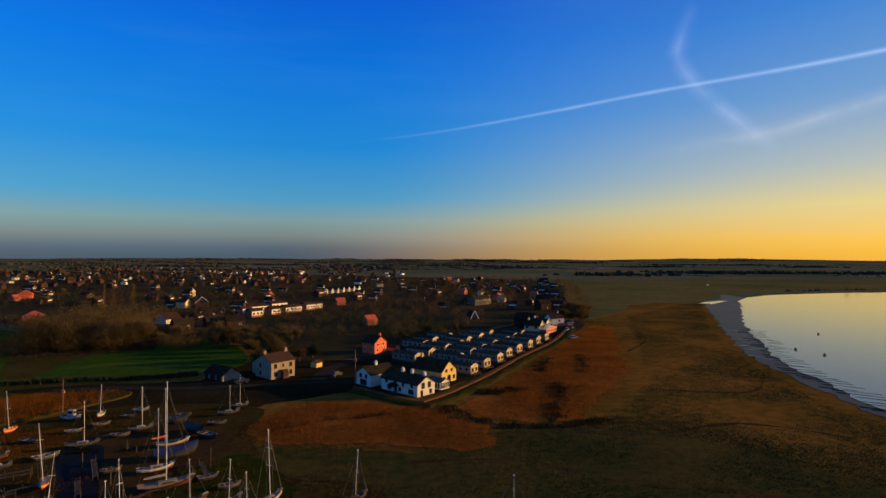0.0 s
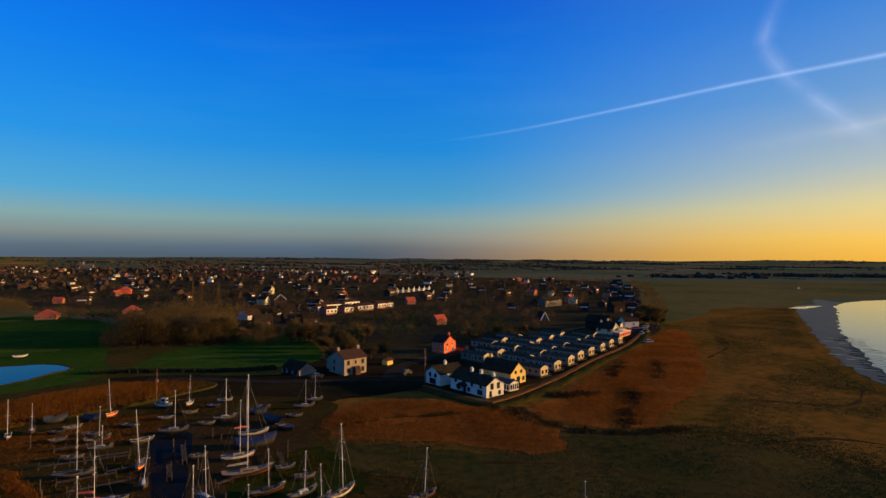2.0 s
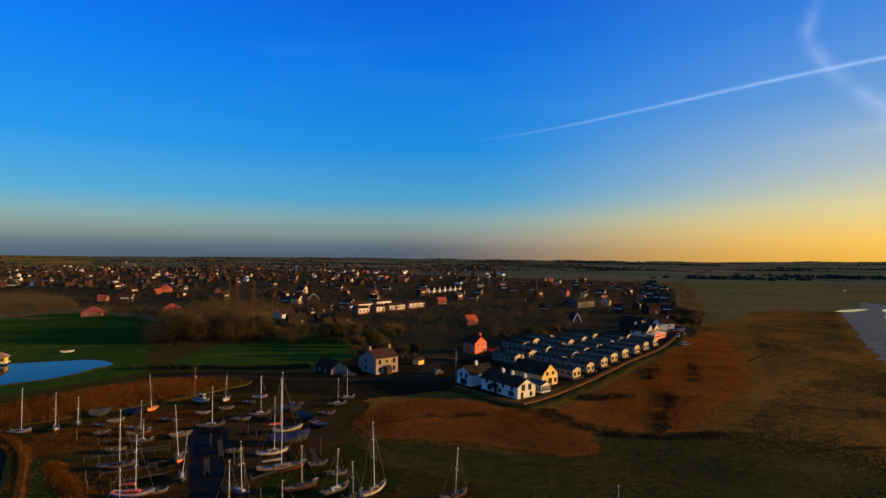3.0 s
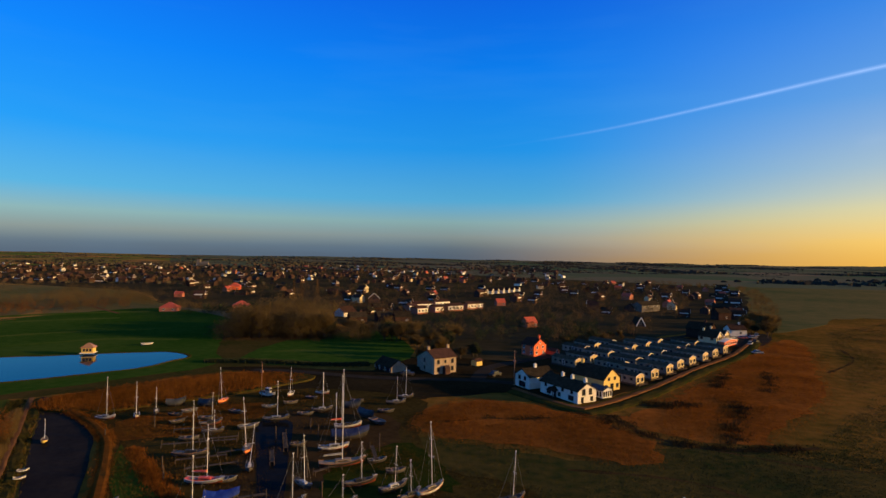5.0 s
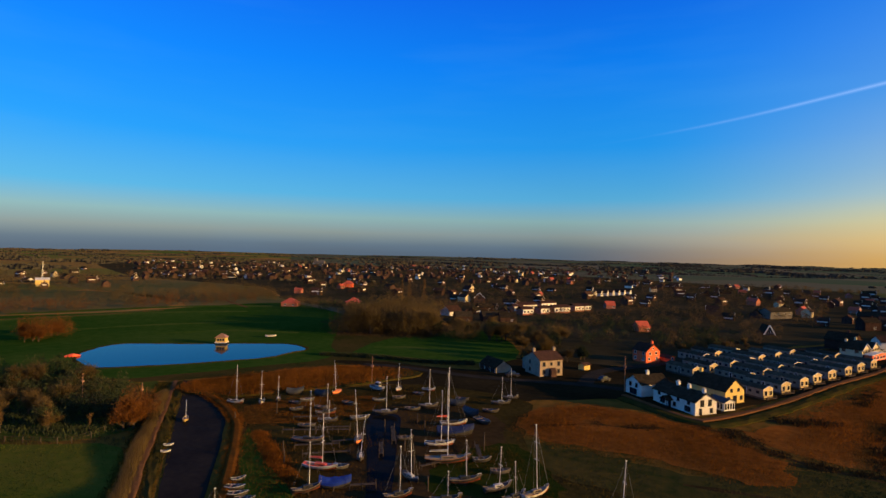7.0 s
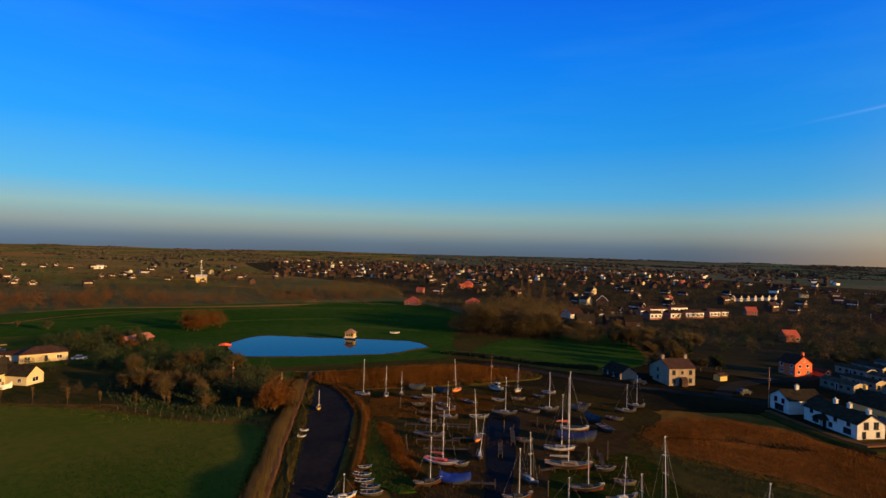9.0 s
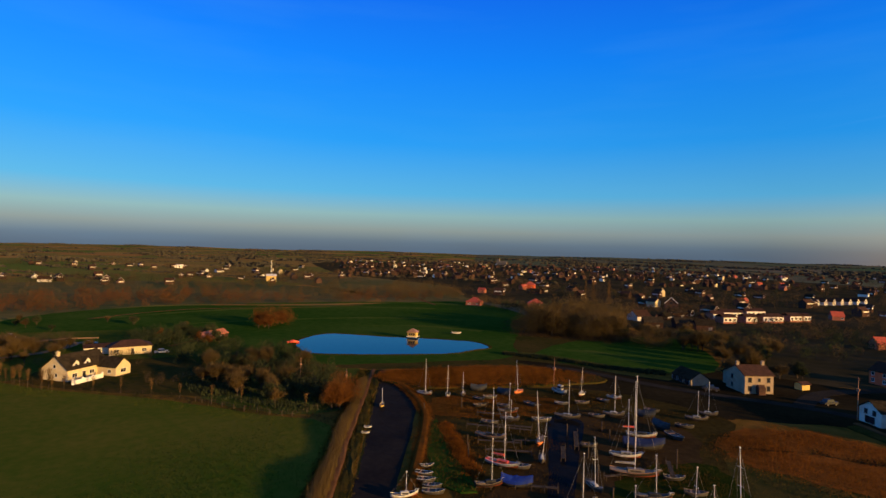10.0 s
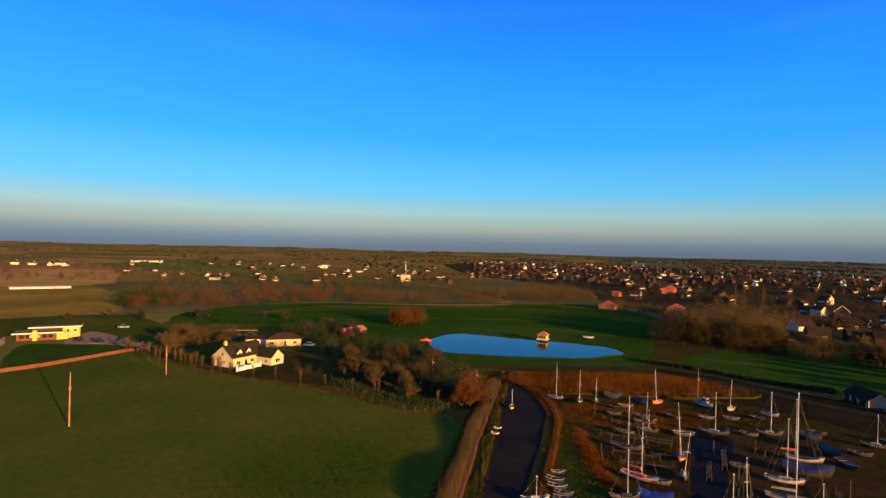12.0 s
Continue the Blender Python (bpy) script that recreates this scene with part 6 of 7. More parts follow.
grove([(-206, 10), (-196, 16), (-214, 32), (-226, 24)], 9, BARE, 0.7, 1.05, 26)
grove([(-235, 68), (-222, 90), (-196, 82), (-205, 64)], 14, RUST + GREEN, 0.6, 1.0, 6)
grove([(-206, 10), (-222, 40), (-212, 44), (-190, 24), (-190, 16)], 10, BARE + GREEN, 0.4, 0.7, 7)
row_of([(-258, 78), (-290, 20), (-300, -20)], 14, BARE + GREEN, 0.4, 0.8, 8, 8)
row_of([(66, 300), (78, 330), (86, 350)], 16, GREEN + BARE, 0.9, 1.3, 13, 5)
row_of([(-62, 184), (-50, 190), (-42, 200)], 9, BARE + GREEN, 0.5, 0.9, 14, 3)
row_of([(-24, 226), (-12, 240), (6, 268)], 14, BARE + GREEN, 0.4, 0.7, 16, 4)
grove([(-232, 107), (-226, 112), (-228, 124), (-236, 130), (-243, 120)], 8, RUST, 0.9, 1.2, 15)
tree_mass("woods", mass_in([(-318, 4), (-330, 40), (-338, 95), (-430, 150), (-560, 110), (-560, -6), (-440, 6)], 180, 4, 8.5, 9) + mass_in([(-346, 100), (-306, 190), (-316, 210), (-440, 270), (-560, 190), (-440, 140)], 300, 4, 7.5, 29) + mass_in([(-310, 205), (-285, 300), (-350, 350), (-440, 260)], 200, 5, 9, 10)
          + mass_in([(-172, 236), (-135, 245), (-150, 290), (-195, 285)], 60, 9, 15, 11) + mass_in([(-300, 250), (-276, 290), (-310, 322), (-430, 400), (-470, 388), (-400, 310)], 210, 4, 8, 14) + mass_in([(-282, 292), (-240, 266), (-200, 266), (-200, 280), (-270, 310)], 60, 4, 7, 12)
          + mass_in([(-560, 180), (-420, 260), (-480, 420), (-700, 420), (-800, 150)], 160, 5, 10, 13),
          M_WOODS, "bare brown winter woods behind the fields", 31, 0.035, 190)
tree_mass("woods", mass_in([(-330, 0), (-350, 30), (-420, 30), (-400, 0)], 40, 5, 9, 19) + mass_in([(-600, -160), (-560, -10), (-700, 60), (-760, -160)], 40, 4, 7, 20) + mass_in([(-240, 262), (-200, 262), (-150, 290), (-190, 330)], 50, 4, 8, 22)
          + mass_in([(-60, 232), (-10, 240), (14, 285), (-20, 330), (-80, 320), (-100, 262)], 110, 3, 6, 23), M_GREEN, "dark evergreen trees among the houses", 32)
tree_mass("woods", mass_in([(-70, 236), (-4, 236), (22, 290), (30, 380), (-60, 400), (-110, 300)], 130, 3, 6.5, 24) + mass_in([(-150, 300), (-110, 290), (-130, 420), (-220, 420), (-210, 330)], 90, 3, 5.5, 25),
          M_TWIG, "bare brown trees between the nearer houses", 33)
tree_mass("woods", mass_in([(78, 318), (88, 330), (112, 420), (150, 600), (176, 800), (160, 800), (132, 600), (92, 420)], 110, 3, 6.5, 28) + mass_in([(62, 900), (170, 810), (150, 780), (40, 870)], 40, 4, 7, 30),
          M_WOODS, "bare trees along the edge of the village", 35)
tree_mass("woods", mass_in([(400, 572), (520, 586), (760, 622), (1000, 640), (1000, 680), (700, 650), (420, 600)], 150, 3, 8, 38), M_TWIG, "low dark trees on the estuary's far bank", 39, 0.06, 90)
# sunlit front of the woods is put in as brighter russet trees
tree_mass("woods", mass_in([(-322, 2), (-332, 60), (-338, 110), (-306, 190), (-330, 200), (-400, 160), (-440, 10)], 210, 4, 8, 26) + mass_in([(-300, 205), (-285, 285), (-320, 290), (-340, 220)], 30, 4, 8, 27),
          M_RUSSET, "russet winter trees, brightened as the wood's sunlit edge", 34, 0.04, 300)
tree_mass("woods", mass_in([(-152, 193), (-112, 210), (-135, 246), (-174, 238)], 120, 6, 14, 61) + mass_in([(-113, 212), (-98, 246), (-84, 236), (-96, 206)], 26, 4, 8, 62),
          M_WOODS, "dense bare brown wood beside the field", 63, 0.016, 1500)
blades("undergrowth", [(-151, 193), (-113, 210), (-120, 250), (-190, 250), (-180, 225)], 2.2, 1.2, 0.1, M_TWIG, "brown scrub under the bare wood", "scrub", 51, 0, 0.6, edge=3.0)
blades("undergrowth", [(-140, 50), (-170, 62), (-155, 92), (-133, 92), (-104, 70), (-112, 60)], 3.0, 1.2, 0.12, M_GREEN, "dark scrub in the thicket by the canal", "scrub", 52, 0, 0.5)
blades("hedge", [(-212, 6), (-190, 13), (-166, 22.5), (-136, 44), (-112, 55), (-98, 64), (-97, 66.5), (-113, 58), (-137, 47), (-167, 25.5), (-191, 16), (-212, 9)], 2.2, 0.6, 0.06, M_TWIG,
       "low bare hedge along the pasture", "hedge", 53, 0, 0.5)
house("long low outbuilding with a red tiled roof among trees", -215, 83.5, 119, 15, 5, 1.5, 2.9, M_DIMWALL, M_BRICK, (), [("front", -4, 0.2, 1.8, 1.2, 1), ("front", 4, 0.6, 1.2, 0.9)], name="outbuilding", category="outbuilding", rich=False)


def pasture_fence():
    e = empty("pasture_fence", pose(-116.6, 53.3, 0), "weathered post and rail fence along the pasture", "fence")
    line = smooth_line([(-130.2, 47.8), (-116.6, 53.3), (-106.3, 59.2), (-107.6, 66), (-111.4, 72.7)], 2.6, False)
    line = [(x + 116.6, y - 53.3) for x, y in line]
    for x, y in line:
        part("post", boxed(x - 0.06, x + 0.06, y - 0.06, y + 0.06, 0, 1.1, 0.01), M_TIMBER, e)
    for (x, y), (u, v) in zip(line, line[1:]):
        for z in (0.6, 1.1):
            part("rail", rodded((x, y, z), (u, v, z), 0.022, 0.022, 4), M_TIMBER, e)


pasture_fence()
house("long low white shed beside a far field", -494.5, -47, 96, 36, 5, 1.1, 1.5, M_TRIM, M_TRIM, (), [("front", -10, 0.3, 1.5, 0.6), ("front", 8, 0.3, 1.5, 0.6)], rich=False)


def ragged(x, y, r):
    return noise.noise((x * 0.3, y * 0.3, 6.0)) > -0.05 + r


def gully(pts, width, height, per_m2, seed):
    """A sunken creek between the reeds: a wet bed and dark sedge on both sides."""
    ribbon("creek", pts, width * 0.4, 0.09, M_MUD, "dark muddy creek winding through the reeds", "creek", 2, 0.3, seed)
    blades("sedge", along(pts, width), per_m2, height, 0.09, M_SEDGE, "dark sedge along a gully of the reed bed", "sedge", seed + 200, 0, 0.6, ragged, 1.0)


gully([(-37, 113.5), (-30, 118.5), (-26, 122), (-19, 123), (-12, 127)], 1.6, 0.7, 10, 3)
gully([(0, 134), (5, 127.5), (8, 121.5), (15, 117.3), (22, 117), (30, 119.5), (40, 124)], 2.6, 0.7, 8, 4)
gully([(24, 121), (26.5, 130), (29, 141), (33, 157)], 3.2, 0.9, 9, 5)
gully([(43, 172), (46, 182), (50.5, 203)], 2.6, 0.8, 8, 6)
gully([(30, 172), (33, 184), (38, 196)], 2.4, 0.9, 10, 7)
gully([(8, 146), (16, 147), (22, 152)], 3.6, 1.2, 9, 8)
gully([(-6, 133), (0, 129), (3, 123)], 2.2, 0.8, 10, 9)

# ---- village ----


def village():
    rnd = random.Random(77)
    kinds = []
    for i, (wall, roof, L, W, ev, rd) in enumerate(((M_WHITE, M_SLATE, 9, 7, 4.8, 7.2), (M_DIMWALL, M_TILE, 10, 7.5, 4.7, 7.4), (M_DIMWALL, M_TILE, 9, 7, 4.9, 7.6),
                                                    (M_WHITE, M_TILE, 12, 7.5, 2.6, 5.4), (M_DIMWALL, M_SLATE, 13, 7.5, 2.6, 5.2), (M_DIMWALL, M_SLATE, 10, 8, 2.8, 6.4),
                                                    (M_CREAM, M_TILE, 9, 7, 4.8, 7.4), (M_BRICK, M_REDTILE, 9, 7, 3.6, 6.4), (M_WHITE, M_SLATE, 8, 6, 3.2, 6.0))):
        two = ev > 4
        wins = [("front", L * 0.28, 0.8, 1.4, 1.1)] + ([] if wall is M_DIMWALL else [("front", -L * 0.28, 3.0 if two else 0.8, 1.4, 1.1), ("right", 0, ev - 1.3, 1.2, 1.0)])
        text = {M_WHITE: "white rendered", M_PALE: "pale rendered", M_BRICK: "red brick", M_DIMWALL: "dark brick", M_CREAM: "cream rendered"}[wall]
        kinds.append(house(f"{text} village house with {'slate' if roof is M_SLATE else 'tiled'} roof", 0, 0, 0, L, W, ev, rd, wall, roof, ((L / 2 - 0.8, 0),), wins,
                           group="village houses", rich=False))
        # bright bands added to imitate the sun's sparkle on the village walls
        if wall is M_DIMWALL:
            part("glint_band", boxed(-L * 0.38, L * 0.38, -W / 2 - 0.08, -W / 2 - 0.02, ev - 1.2, ev - 0.3), M_BAND, kinds[-1], "white window band doubling as a sun glint")
            part("glint_band", boxed(L / 2 + 0.02, L / 2 + 0.08, -W * 0.3, W * 0.3, ev - 1.15, ev - 0.3), M_BAND, kinds[-1], "white window band doubling as a sun glint")
        for k in (-1, 1):
            part("bargeboard", rodded((L / 2 + 0.34, k * (W / 2 + 0.2), ev - 0.1), (L / 2 + 0.34, k * 0.05, rd + 0.1), 0.09, 0.09, 4), M_BAND, kinds[-1], "white bargeboard")
    spots = []

    def free(x, y, r):
        return all((x - a) ** 2 + (y - b) ** 2 > r * r for a, b in spots)
    tries = 0
    while len(spots) < 290 and tries < 40000:
        tries += 1
        az = rnd.uniform(-12, 57)                     # degrees left of +y
        near = 380 if az < 8 else 430 if az < 20 else 335 if az < 27 else 450 if az < 42 else 720
        far = 850 if az < 6 else 1500 if az < 40 else 1700
        d = near + (far - near) * rnd.random() ** 1.15
        x, y = -d * math.sin(radians(az)), d * math.cos(radians(az))
        if not free(x, y, 13) or (abs(x + 92) < 45 and abs(y - 360) < 34):
            continue
        spots.append((x, y))
    for x, y in ((-878, 284), (-880, 300), (-507, 257), (-639, 136), (-569, 314), (-560, 326), (-575, 340), (-624, 41), (-930, -78), (-915, -60), (-634, 223), (-591, 85), (-600, 97), (-640, 60),
                 (-720, 10), (-760, 40), (-900, 20), (-1000, 60), (-1100, 200), (-650, 240), (-540, 120), (-548, 134), (-700, 330), (-640, 345), (-690, 360), (-760, 420)):
        spots.append((x, y))
    for _ in range(26):
        az, d = radians(rnd.choice((58, 61, 66, 68, 73, 77, 82)) + rnd.gauss(0, 1.2)), rnd.choice((560, 640, 820, 980)) + rnd.uniform(-20, 60)
        x, y = -d * math.sin(az), d * math.cos(az)
        if free(x, y, 12):
            spots.append((x, y))
    first = [True] * len(kinds)
    for x, y in spots:
        street = 30 * round(noise.noise((x * 0.006, y * 0.006, 1.5)) * 4) + 12
        k = rnd.choice((1, 2, 4, 5, 1, 2, 5, 7, 6) if x > -150 and y < 650 else (0, 1, 1, 1, 2, 2, 2, 1, 4, 4, 5, 5, 5, 6, 7, 8, 4, 2, 1, 5, 4, 1) if x > -430 or y > 330 else (2, 3, 5, 5, 1, 2, 1))
        m = pose(x, y, land_height(x, y), 0, 0, 0.3 * street - 8 + rnd.choice((0, 0, 0, 90, 90, 180)) + rnd.uniform(-14, 14)) @ Matrix.Scale(rnd.uniform(0.68, 0.92), 4)
        t = kinds[k]
        if first[k]:
            first[k] = False
        else:
            t = copy_thing(kinds[k], Matrix())
        t.matrix_basis = m
    brown, dark = [], []
    for _ in range(4600):
        x, y = rnd.choice(spots)
        x, y = x + rnd.gauss(0, 24), y + rnd.gauss(0, 24)
        if free(x, y, 5) and x < 0.13 * y:
            (brown if rnd.random() < 0.75 else dark).append((x, y, rnd.uniform(4.0, 8.8)))
    tree_mass("village_trees", brown, M_TWIG, "bare winter trees between the village houses", 41, 0.06, 66)
    tree_mass("village_trees", dark, M_GREEN, "dark evergreen trees between the village houses", 42, 0.06, 66)
    # the far end of the village, too small to tell house from house
    wv, bv, rv = [], [], []
    for _ in range(420):
        az, d = radians(rnd.uniform(4, 57)), rnd.uniform(700, 1750)
        x, y = -d * math.sin(az), d * math.cos(az)
        z, L, W, ev = land_height(x, y), rnd.uniform(5, 9), rnd.uniform(4.5, 6), rnd.uniform(2.5, 4.4)
        m = pose(x, y, z - 0.1, 0, 0, rnd.choice((0, 90)) + rnd.uniform(-28, 22))
        wall = bv if rnd.random() < 0.12 else wv
        rd = ev + W * 0.32
        c = [(sx * L / 2, sy * W / 2) for sx, sy in ((-1, -1), (1, -1), (1, 1), (-1, 1))]
        for k in range(4):
            p, q = c[k], c[(k + 1) % 4]
            wall += [m @ Vector((*p, 0)), m @ Vector((*q, 0)), m @ Vector((*q, ev)), m @ Vector((*p, ev))]
        for sx in (-1, 1):
            wall += [m @ Vector((sx * L / 2, -W / 2, ev)), m @ Vector((sx * L / 2, W / 2, ev)), m @ Vector((sx * L / 2, 0.1, rd)), m @ Vector((sx * L / 2, -0.1, rd))]
        for sy in (-1, 1):
            o = W / 2 + 0.25
            rv += [m @ Vector((-L / 2 - 0.2, sy * o, ev - 0.1)), m @ Vector((L / 2 + 0.2, sy * o, ev - 0.1)), m @ Vector((L / 2 + 0.2, 0, rd + 0.1)), m @ Vector((-L / 2 - 0.2, 0, rd + 0.1))]
    tagged(raw_np("far_houses", np.array([tuple(v) for v in wv]), 4, M_DIMWALL), "dark brick walls of the farthest village houses", "houses", kind="stuff")
    tagged(raw_np("far_houses", np.array([tuple(v) for v in bv]), 4, M_BAND), "white walls of the farthest village houses", "houses", kind="stuff")
    tagged(raw_np("far_roofs", np.array([tuple(v) for v in rv]), 4, M_TILE), "dark tiled roofs of the farthest village houses", "roofs", kind="stuff")
    # farm sheds and a mast beyond the woods
    house("long white farm shed lit by the sun", -880, 292, 100, 15, 8, 4.0, 5.2, M_BAND, M_BAND, (), [("front", 0, 0.5, 3, 2.6, 1)], name="barn", category="barn", rich=False)
    house("long pale greenhouse among far fields", -1110, 46, 92, 50, 9, 2.6, 3.8, M_WHITE, M_ROOFFELT, (), [("front", k, 0.8, 3, 1.6) for k in (-20, 0, 20)], name="greenhouse", category="greenhouse", rich=False)
    for dx, dy in ((0, 0), (6, -30), (-14, -52)):
        house("white farmhouse on the far fields", -950 + dx, -70 + dy, 86, 9, 6, 3.2, 5.2, M_WHITE, M_TILE, ((2, 0),), [("front", -3, 2.4, 1.4, 1.2), ("front", 3, 2.4, 1.4, 1.2)], rich=False)
    house("cream pumping house beneath a lattice mast", -536, 270, 62, 10, 8, 5.6, 7.4, M_YELLOW, M_TRIM, (), [("front", 0, 2.2, 1.6, 1.4)], name="pumping_house", category="building", rich=False)
    e = empty("radio_mast", pose(-548, 276, 0), "slender steel lattice mast above the woods", "mast")
    for q in range(3):
        a = q * math.tau / 3
        part("leg", rodded((0.9 * math.cos(a), 0.9 * math.sin(a), 0), (0.25 * math.cos(a), 0.25 * math.sin(a), 22), 0.11, 0.08, 4), M_STEEL, e)
    for k in range(10):
        r = 0.9 - 0.065 * k
        bm = bmesh.new()
        for q in range(3):
            a, b = q * math.tau / 3, (q + 1) * math.tau / 3
            rod(bm, Vector((r * math.cos(a), r * math.sin(a), 2.2 * k)), Vector(((r - 0.06) * math.cos(b), (r - 0.06) * math.sin(b), 2.2 * k + 2.0)), 0.05, 0.05, 4)
        part("brace", bm, M_STEEL, e)
    # church tower far off
    e = empty("church", pose(-1031, 1215, 0, 0, 0, 20), "pale stone church tower above the far roofs", "church")
    part("tower", boxed(-4, 4, -4, 4, 0, 17), M_PALE, e)
    part("nave", gable_body(22, 9, 7, 12), M_PALE, e).matrix_basis = pose(14, 0, 0)
    part("spire", rodded((0, 0, 17), (0, 0, 23), 4.5, 0.2, 4), M_SLATE, e)


village()


def far_woods():
    """Hedges and copses on the far farmland, down to the skyline."""
    rnd = np.random.RandomState(9)
    verts, faces = [], []

    def clump(x, y, h):
        z = land_height(x, y) - 0.3
        for _ in range(5):
            a, w = rnd.uniform(0, math.pi), h * rnd.uniform(0.5, 1.1)
            ox, oy = x + rnd.uniform(-h, h), y + rnd.uniform(-h, h)
            i = len(verts)
            c, s = math.cos(a) * w, math.sin(a) * w
            hh = h * rnd.uniform(0.6, 1.15)
            verts.extend([(ox - c, oy - s, z), (ox + c, oy + s, z), (ox + c * 0.7, oy + s * 0.7, z + hh * 0.75), (ox, oy, z + hh), (ox - c * 0.8, oy - s * 0.8, z + hh * 0.6)])
            faces.append((i, i + 1, i + 2, i + 3, i + 4))
    for _ in range(430):
        az, d = radians(rnd.uniform(-45, 105)), 650 + 4100 * rnd.uniform() ** 0.8
        x, y = -d * math.sin(az), d * math.cos(az)
        if (d < 1300 and -14 < math.degrees(az) < 58) or (math.degrees(az) < -8 and rnd.uniform() < 0.3):
            continue
        th, ln = rnd.choice([0.3, 1.87]) + rnd.normal(0, 0.15), rnd.uniform(80, 420)
        for k in range(int(ln / 7)):
            clump(x + math.cos(th) * 7 * k + rnd.normal(0, 1), y + math.sin(th) * 7 * k + rnd.normal(0, 1), rnd.uniform(1.0, 2.4) if math.degrees(az) < -8 else rnd.uniform(1.2, 3.6))
    for _ in range(200):
        az, d = radians(rnd.uniform(-45, 105)), 1000 + 3800 * rnd.uniform() ** 0.8
        if (d < 1400 and -14 < math.degrees(az) < 58) or (math.degrees(az) < -8 and rnd.uniform() < 0.6):
            continue
        x, y = -d * math.sin(az), d * math.cos(az)
        for k in range(60):
            clump(x + rnd.normal(0, 60), y + rnd.normal(0, 25), rnd.uniform(3, 7))
    tagged(raw("far_woods", verts, faces, M_HEDGE), "far brown hedgerows and copses across the farmland", "woods", kind="stuff")


far_woods()

# ---- poles and small things ----


def pole(x, y, h, label="timber pole in the pasture", radius=0.17):
    e = empty("utility_pole", pose(x, y, 0), label, "pole")
    part("shaft", rodded((0, 0, -0.3), (0, 0, h), radius, radius * 0.7, 8), M_POLE, e)
    part("bracket", boxed(-0.3, 0.3, -0.2, 0.2, h * 0.68, h * 0.74), M_POLE, e)
    part("crossarm", boxed(-0.5, 0.5, -0.06, 0.06, h - 0.5, h - 0.38), M_TIMBER, e)


pole(-127.7, -7.2, 10.5)
pole(-166.7, 12.2, 7.9)


pole(-24.5, 155.5, 9.8, "timber telegraph pole by the inn", 0.1)
pole(-82.5, 120.5, 9.0, "slender timber pole in the basin", 0.07)
pole(-134.5, 77.0, 6.0, "timber pole among bare trees", 0.09)
pole(-117.3, 80.2, 5.5, "timber pole beside the towpath", 0.09)


def jetty(x, y, rot, L):
    e = empty("jetty", pose(x, y, 0, 0, 0, rot), "weathered timber boat staging on posts", "jetty")
    for k in range(3):
        part("plank", boxed(-L / 2, L / 2, -0.33 + 0.23 * k, -0.13 + 0.23 * k, 0.72, 0.78), M_TIMBER, e)
    n = max(3, int(L / 1.8))
    for k in range(n):
        for s in (-0.36, 0.36):
            part("post", rodded((-L / 2 + k * L / (n - 1), s, -0.2), (-L / 2 + k * L / (n - 1), s, 1.35 if (k + (s > 0)) % 2 else 0.8), 0.06, 0.05, 6), M_TIMBER, e)


for x, y, r, L in ((-63.7, 84.2, 46, 4.2), (-62.4, 77.6, 41, 8.2), (-72.2, 86.4, 33, 13.0), (-66.5, 80.0, 38, 8), (-42.6, 85.0, 61, 10), (-55.5, 84.5, -56, 6), (-70.5, 89.5, 35, 7), (-39.5, 92.0, 120, 7),
                   (-49.0, 69.8, 38, 4), (-58.0, 92.5, -56, 9), (-79.0, 92.6, 36, 7)):
    jetty(x, y, r, L)
for x, y, h in ((-88, 92, 2.6), (-92, 84, 1.8), (-54, 98, 2.4), (-39.5, 94.5, 3.4), (-58, 102, 2.2), (-46, 80, 2.4), (-61, 94, 2.6), (-40, 74, 2.4), (-52, 87, 3.0), (-66, 71, 2.6), (-70, 75, 2.2)):
    e = empty("mooring_post", pose(x, y, 0), "weathered timber mooring post in the mud", "post")
    part("shaft", rodded((0, 0, -0.3), (0, 0, h), 0.13, 0.11, 7), M_TIMBER, e)


def car(x, y, rot, paint, label):
    e = empty("car", pose(x, y, 0.1, 0, 0, rot), label, "car")
    part("body", boxed(-2.1, 2.1, -0.86, 0.86, 0.3, 0.85, 0.1), paint, e)
    bm = bmesh.new()
    v = box(bm, -1.5, 1.0, -0.8, 0.8, 0.84, 1.42)
    for q in v[4:]:
        q.co.x *= 0.72
        q.co.y *= 0.85
    part("cabin", bm, M_GLASS, e)
    part("roof", boxed(-1.0, 0.65, -0.66, 0.66, 1.42, 1.47), paint, e)
    for px in (-1.3, 1.3):
        for py in (-0.84, 0.84):
            part("wheel", rodded((px, py - 0.1, 0.31), (px, py + 0.1, 0.31), 0.31, 0.31, 10), M_DARK, e)


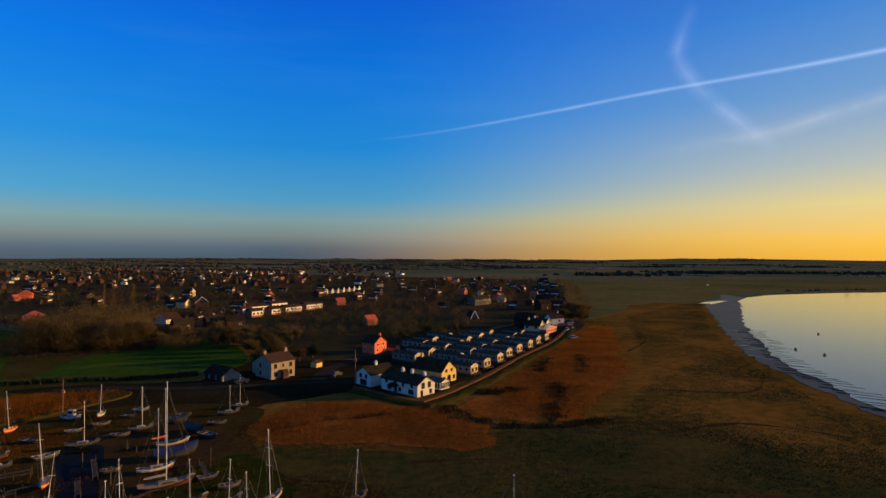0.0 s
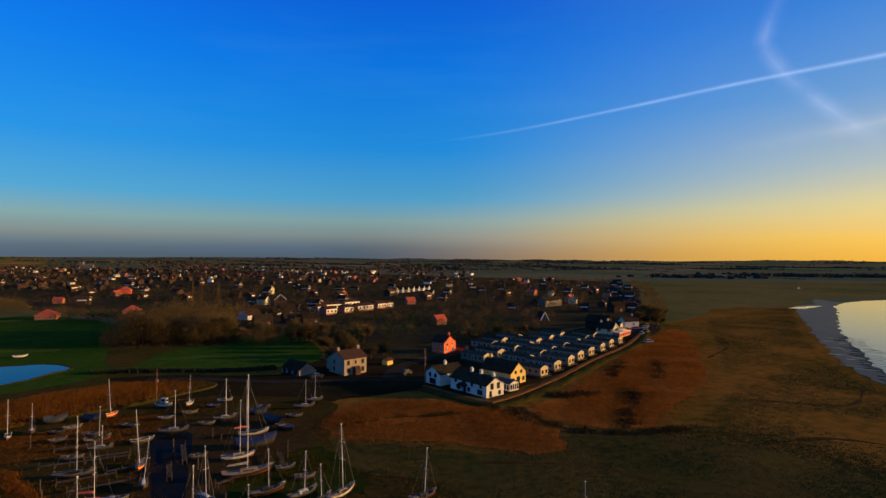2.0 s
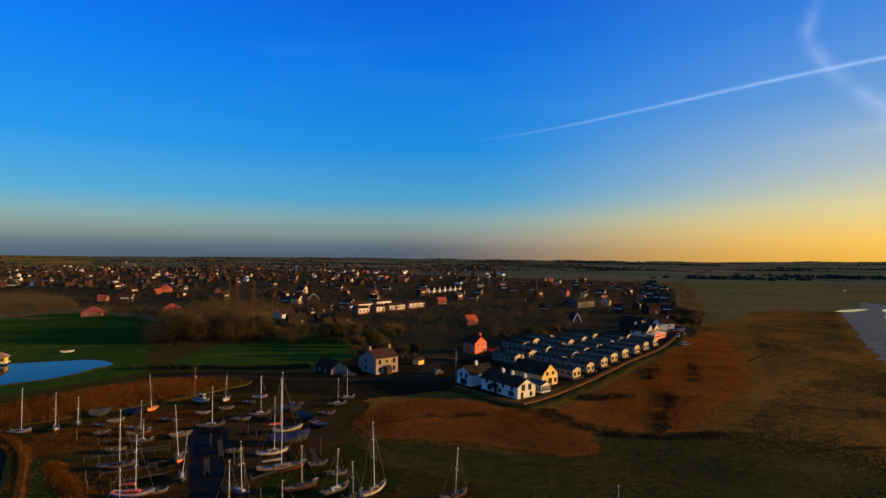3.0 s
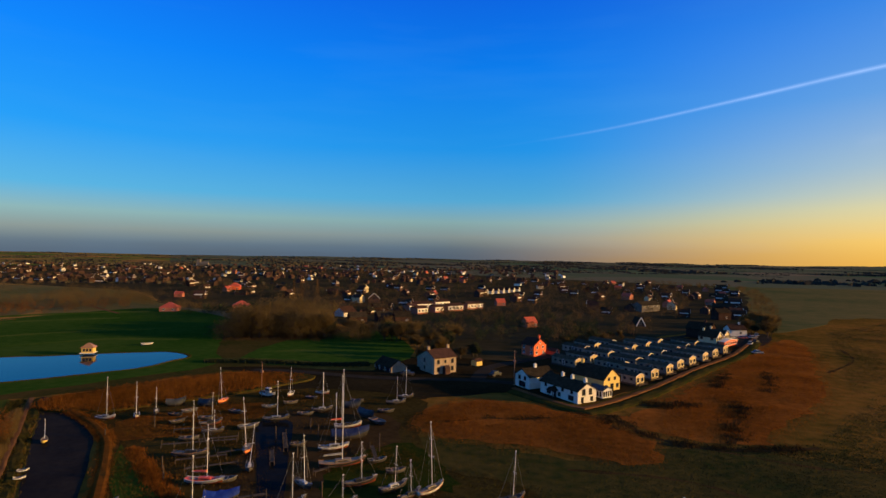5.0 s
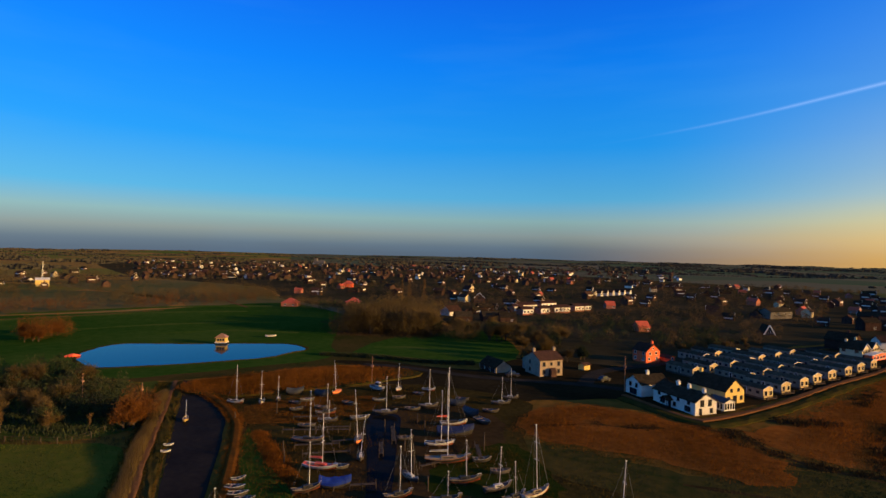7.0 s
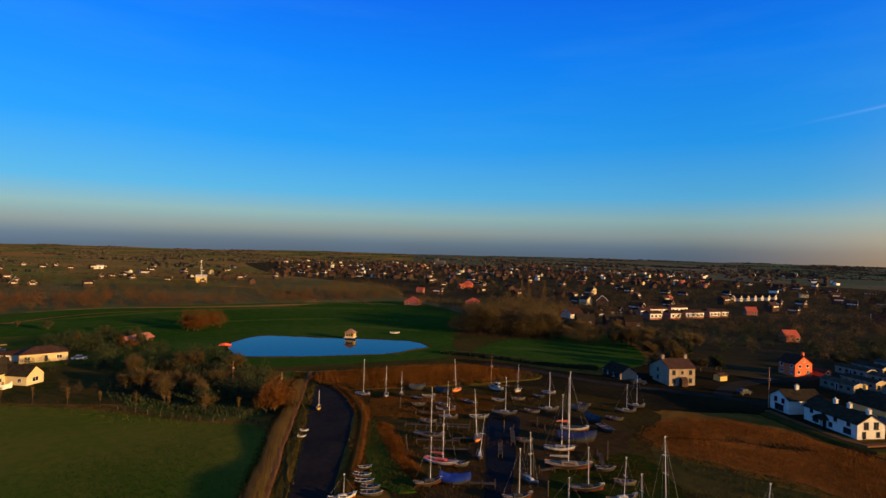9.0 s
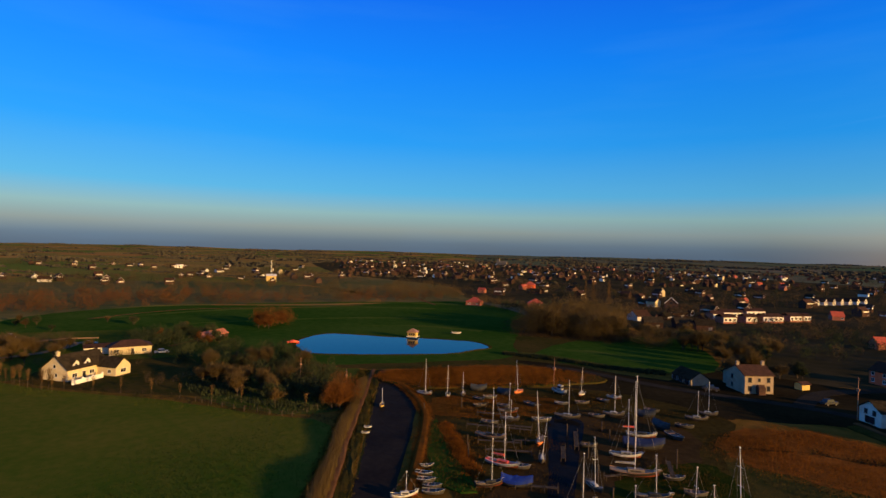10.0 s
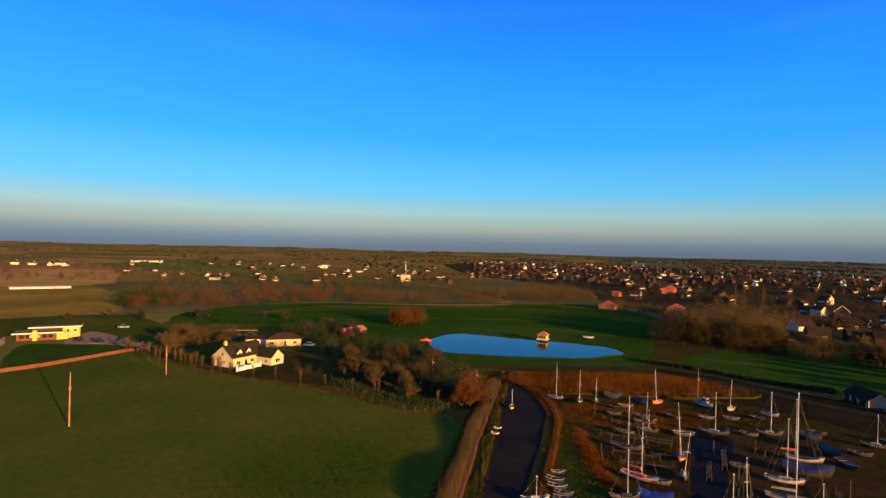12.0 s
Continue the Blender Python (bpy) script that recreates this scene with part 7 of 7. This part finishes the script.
for x, y, r, paint, text in ((60, 268, 70, M_GEL, "white car parked at the bend"), (64, 276, 60, M_GELGREY, "grey car parked at the bend"), (66, 290, 20, M_GEL, "white car parked at the bend"),
                             (70, 300, 80, M_GEL, "white van-like car parked at the bend"), (61, 286, 10, M_REDP, "red car parked at the bend"), (-235, -11, 30, M_NAVY, "dark car in the gravel car park"),
                             (-230, -5, 40, M_NAVY, "dark car in the gravel car park"), (-226, 3, 80, M_GELGREY, "grey car in the gravel car park"), 
                             (-224, 46, 70, M_GEL, "white car parked by the bungalow"), (-229, 40, 60, M_GEL, "white car parked by the bungalow"), (-57, 157, 30, M_NAVY, "dark car beside the garage"),
                             (-194, 60, 80, M_GEL, "white car parked by the bungalow"), (-32, 166, 60, M_GELGREY, "grey car on the village lane"), (57, 242.5, 20, M_GEL, "white car standing on the grass below the bank"),
                             (-263, 3, 60, M_GEL, "white car beside the field"), (-255, 27, 20, M_GEL, "white car beside the field")):
    car(x, y, r, paint, text)
for x, y in ((175, 258), (137, 215), (140, 203)):
    e = empty("buoy", pose(x, y, 0.1), "small dark mooring buoy floating on the estuary", "buoy")
    part("float", rodded((0, 0, -0.1), (0, 0, 0.7), 0.6, 0.35, 8), M_NAVY, e)
yacht("white yacht under sail-coloured cover far up the estuary", 330, 690, 40, 14, 8, M_GEL)


def contrail(name, pts, width, strength, tone, label):
    """A vapour trail: a long ribbon high up, thinning to its edges. pts: degrees right of +y and up."""
    R = 4300.0
    line = smooth_line(pts, 0.6, False)
    way = [Vector((math.sin(radians(a)) * math.cos(radians(e)), math.cos(radians(a)) * math.cos(radians(e)), math.sin(radians(e)))) for a, e in line]
    m = bpy.data.materials.new(name)
    m.use_nodes = True
    nt = m.node_tree
    nt.nodes.clear()
    out, mix, tr, em = (nt.nodes.new(k) for k in ("ShaderNodeOutputMaterial", "ShaderNodeMixShader", "ShaderNodeBsdfTransparent", "ShaderNodeEmission"))
    em.inputs[0].default_value = (*tone, 1)
    uv = nt.nodes.new("ShaderNodeUVMap")
    sep = nt.nodes.new("ShaderNodeSeparateXYZ")
    nt.links.new(uv.outputs[0], sep.inputs[0])
    across = mathn(nt, "SUBTRACT", 1.0, mathn(nt, "ABSOLUTE", mathn(nt, "SUBTRACT", mathn(nt, "MULTIPLY", sep.outputs[1], 2.0), 1.0)))
    across = mathn(nt, "POWER", across, 1.6)
    nz = nt.nodes.new("ShaderNodeTexNoise")
    nz.inputs["Scale"].default_value, nz.inputs["Detail"].default_value = 0.004, 5
    nt.links.new(nt.nodes.new("ShaderNodeNewGeometry").outputs["Position"], nz.inputs["Vector"])
    ends = ramp(nt, ((0.0, (0, 0, 0)), (0.10, (0.02, 0.02, 0.02)), (0.35, (0.6, 0.6, 0.6)), (0.75, (1, 1, 1)), (1.0, (0.9, 0.9, 0.9))) if strength > 0.4 else
                ((0.0, (0, 0, 0)), (0.3, (1, 1, 1)), (0.7, (1, 1, 1)), (1.0, (0.0, 0.0, 0.0))), sep.outputs[0])
    f = mathn(nt, "MULTIPLY", mathn(nt, "MULTIPLY", across, strength), mathn(nt, "MULTIPLY", ends, mathn(nt, "ADD", nz.outputs[0], 0.45) if strength > 0.4 else mathn(nt, "MULTIPLY", mathn(nt, "SUBTRACT", nz.outputs[0], 0.22, True), 3.2)), True)
    nt.links.new(f, mix.inputs[0])
    nt.links.new(tr.outputs[0], mix.inputs[1])
    nt.links.new(em.outputs[0], mix.inputs[2])
    nt.links.new(mix.outputs[0], out.inputs[0])
    verts, faces, uvs = [], [], []
    n = len(way)
    for i, v in enumerate(way):
        d = (way[min(i + 1, n - 1)] - way[max(i - 1, 0)]).normalized()
        s = d.cross(v).normalized()
        w = R * math.tan(radians(width)) * (0.45 + 0.55 * i / (n - 1) if strength > 0.4 else 1.0)
        verts += [v * R - s * w + Vector((0, 0, H)), v * R + s * w + Vector((0, 0, H))]
    for i in range(n - 1):
        faces.append((2 * i, 2 * i + 2, 2 * i + 3, 2 * i + 1))
        uvs += [(i / (n - 1), 0), ((i + 1) / (n - 1), 0), ((i + 1) / (n - 1), 1), (i / (n - 1), 1)]
    ob = raw(name, verts, faces, m)
    layer = ob.data.uv_layers.new(name="UVMap")
    for k, q in enumerate(uvs):
        layer.data[k].uv = q
    ob.visible_shadow = False
    tagged(ob, label, "contrail", kind="structure")


contrail("contrail", [(-14, 10.9), (-5, 12.1), (0, 12.8), (12, 14.6), (23.1, 15.8), (38.8, 16.4), (55, 16.6)], 0.40, 0.42, srgb(185, 205, 245), "long straight white vapour trail")
contrail("contrail", [(24.6, 23), (23.2, 19.5), (23.1, 18.1), (25.1, 15.3), (28, 12.4), (31.5, 9.4)], 1.15, 0.22, srgb(180, 190, 225), "faint bent vapour trail drifting apart")
contrail("contrail", [(20, 9.9), (26, 10.6), (30.5, 11.0), (38.8, 12.8), (50, 15)], 1.1, 0.11, srgb(215, 208, 205), "faint wide vapour trail above the sunset")
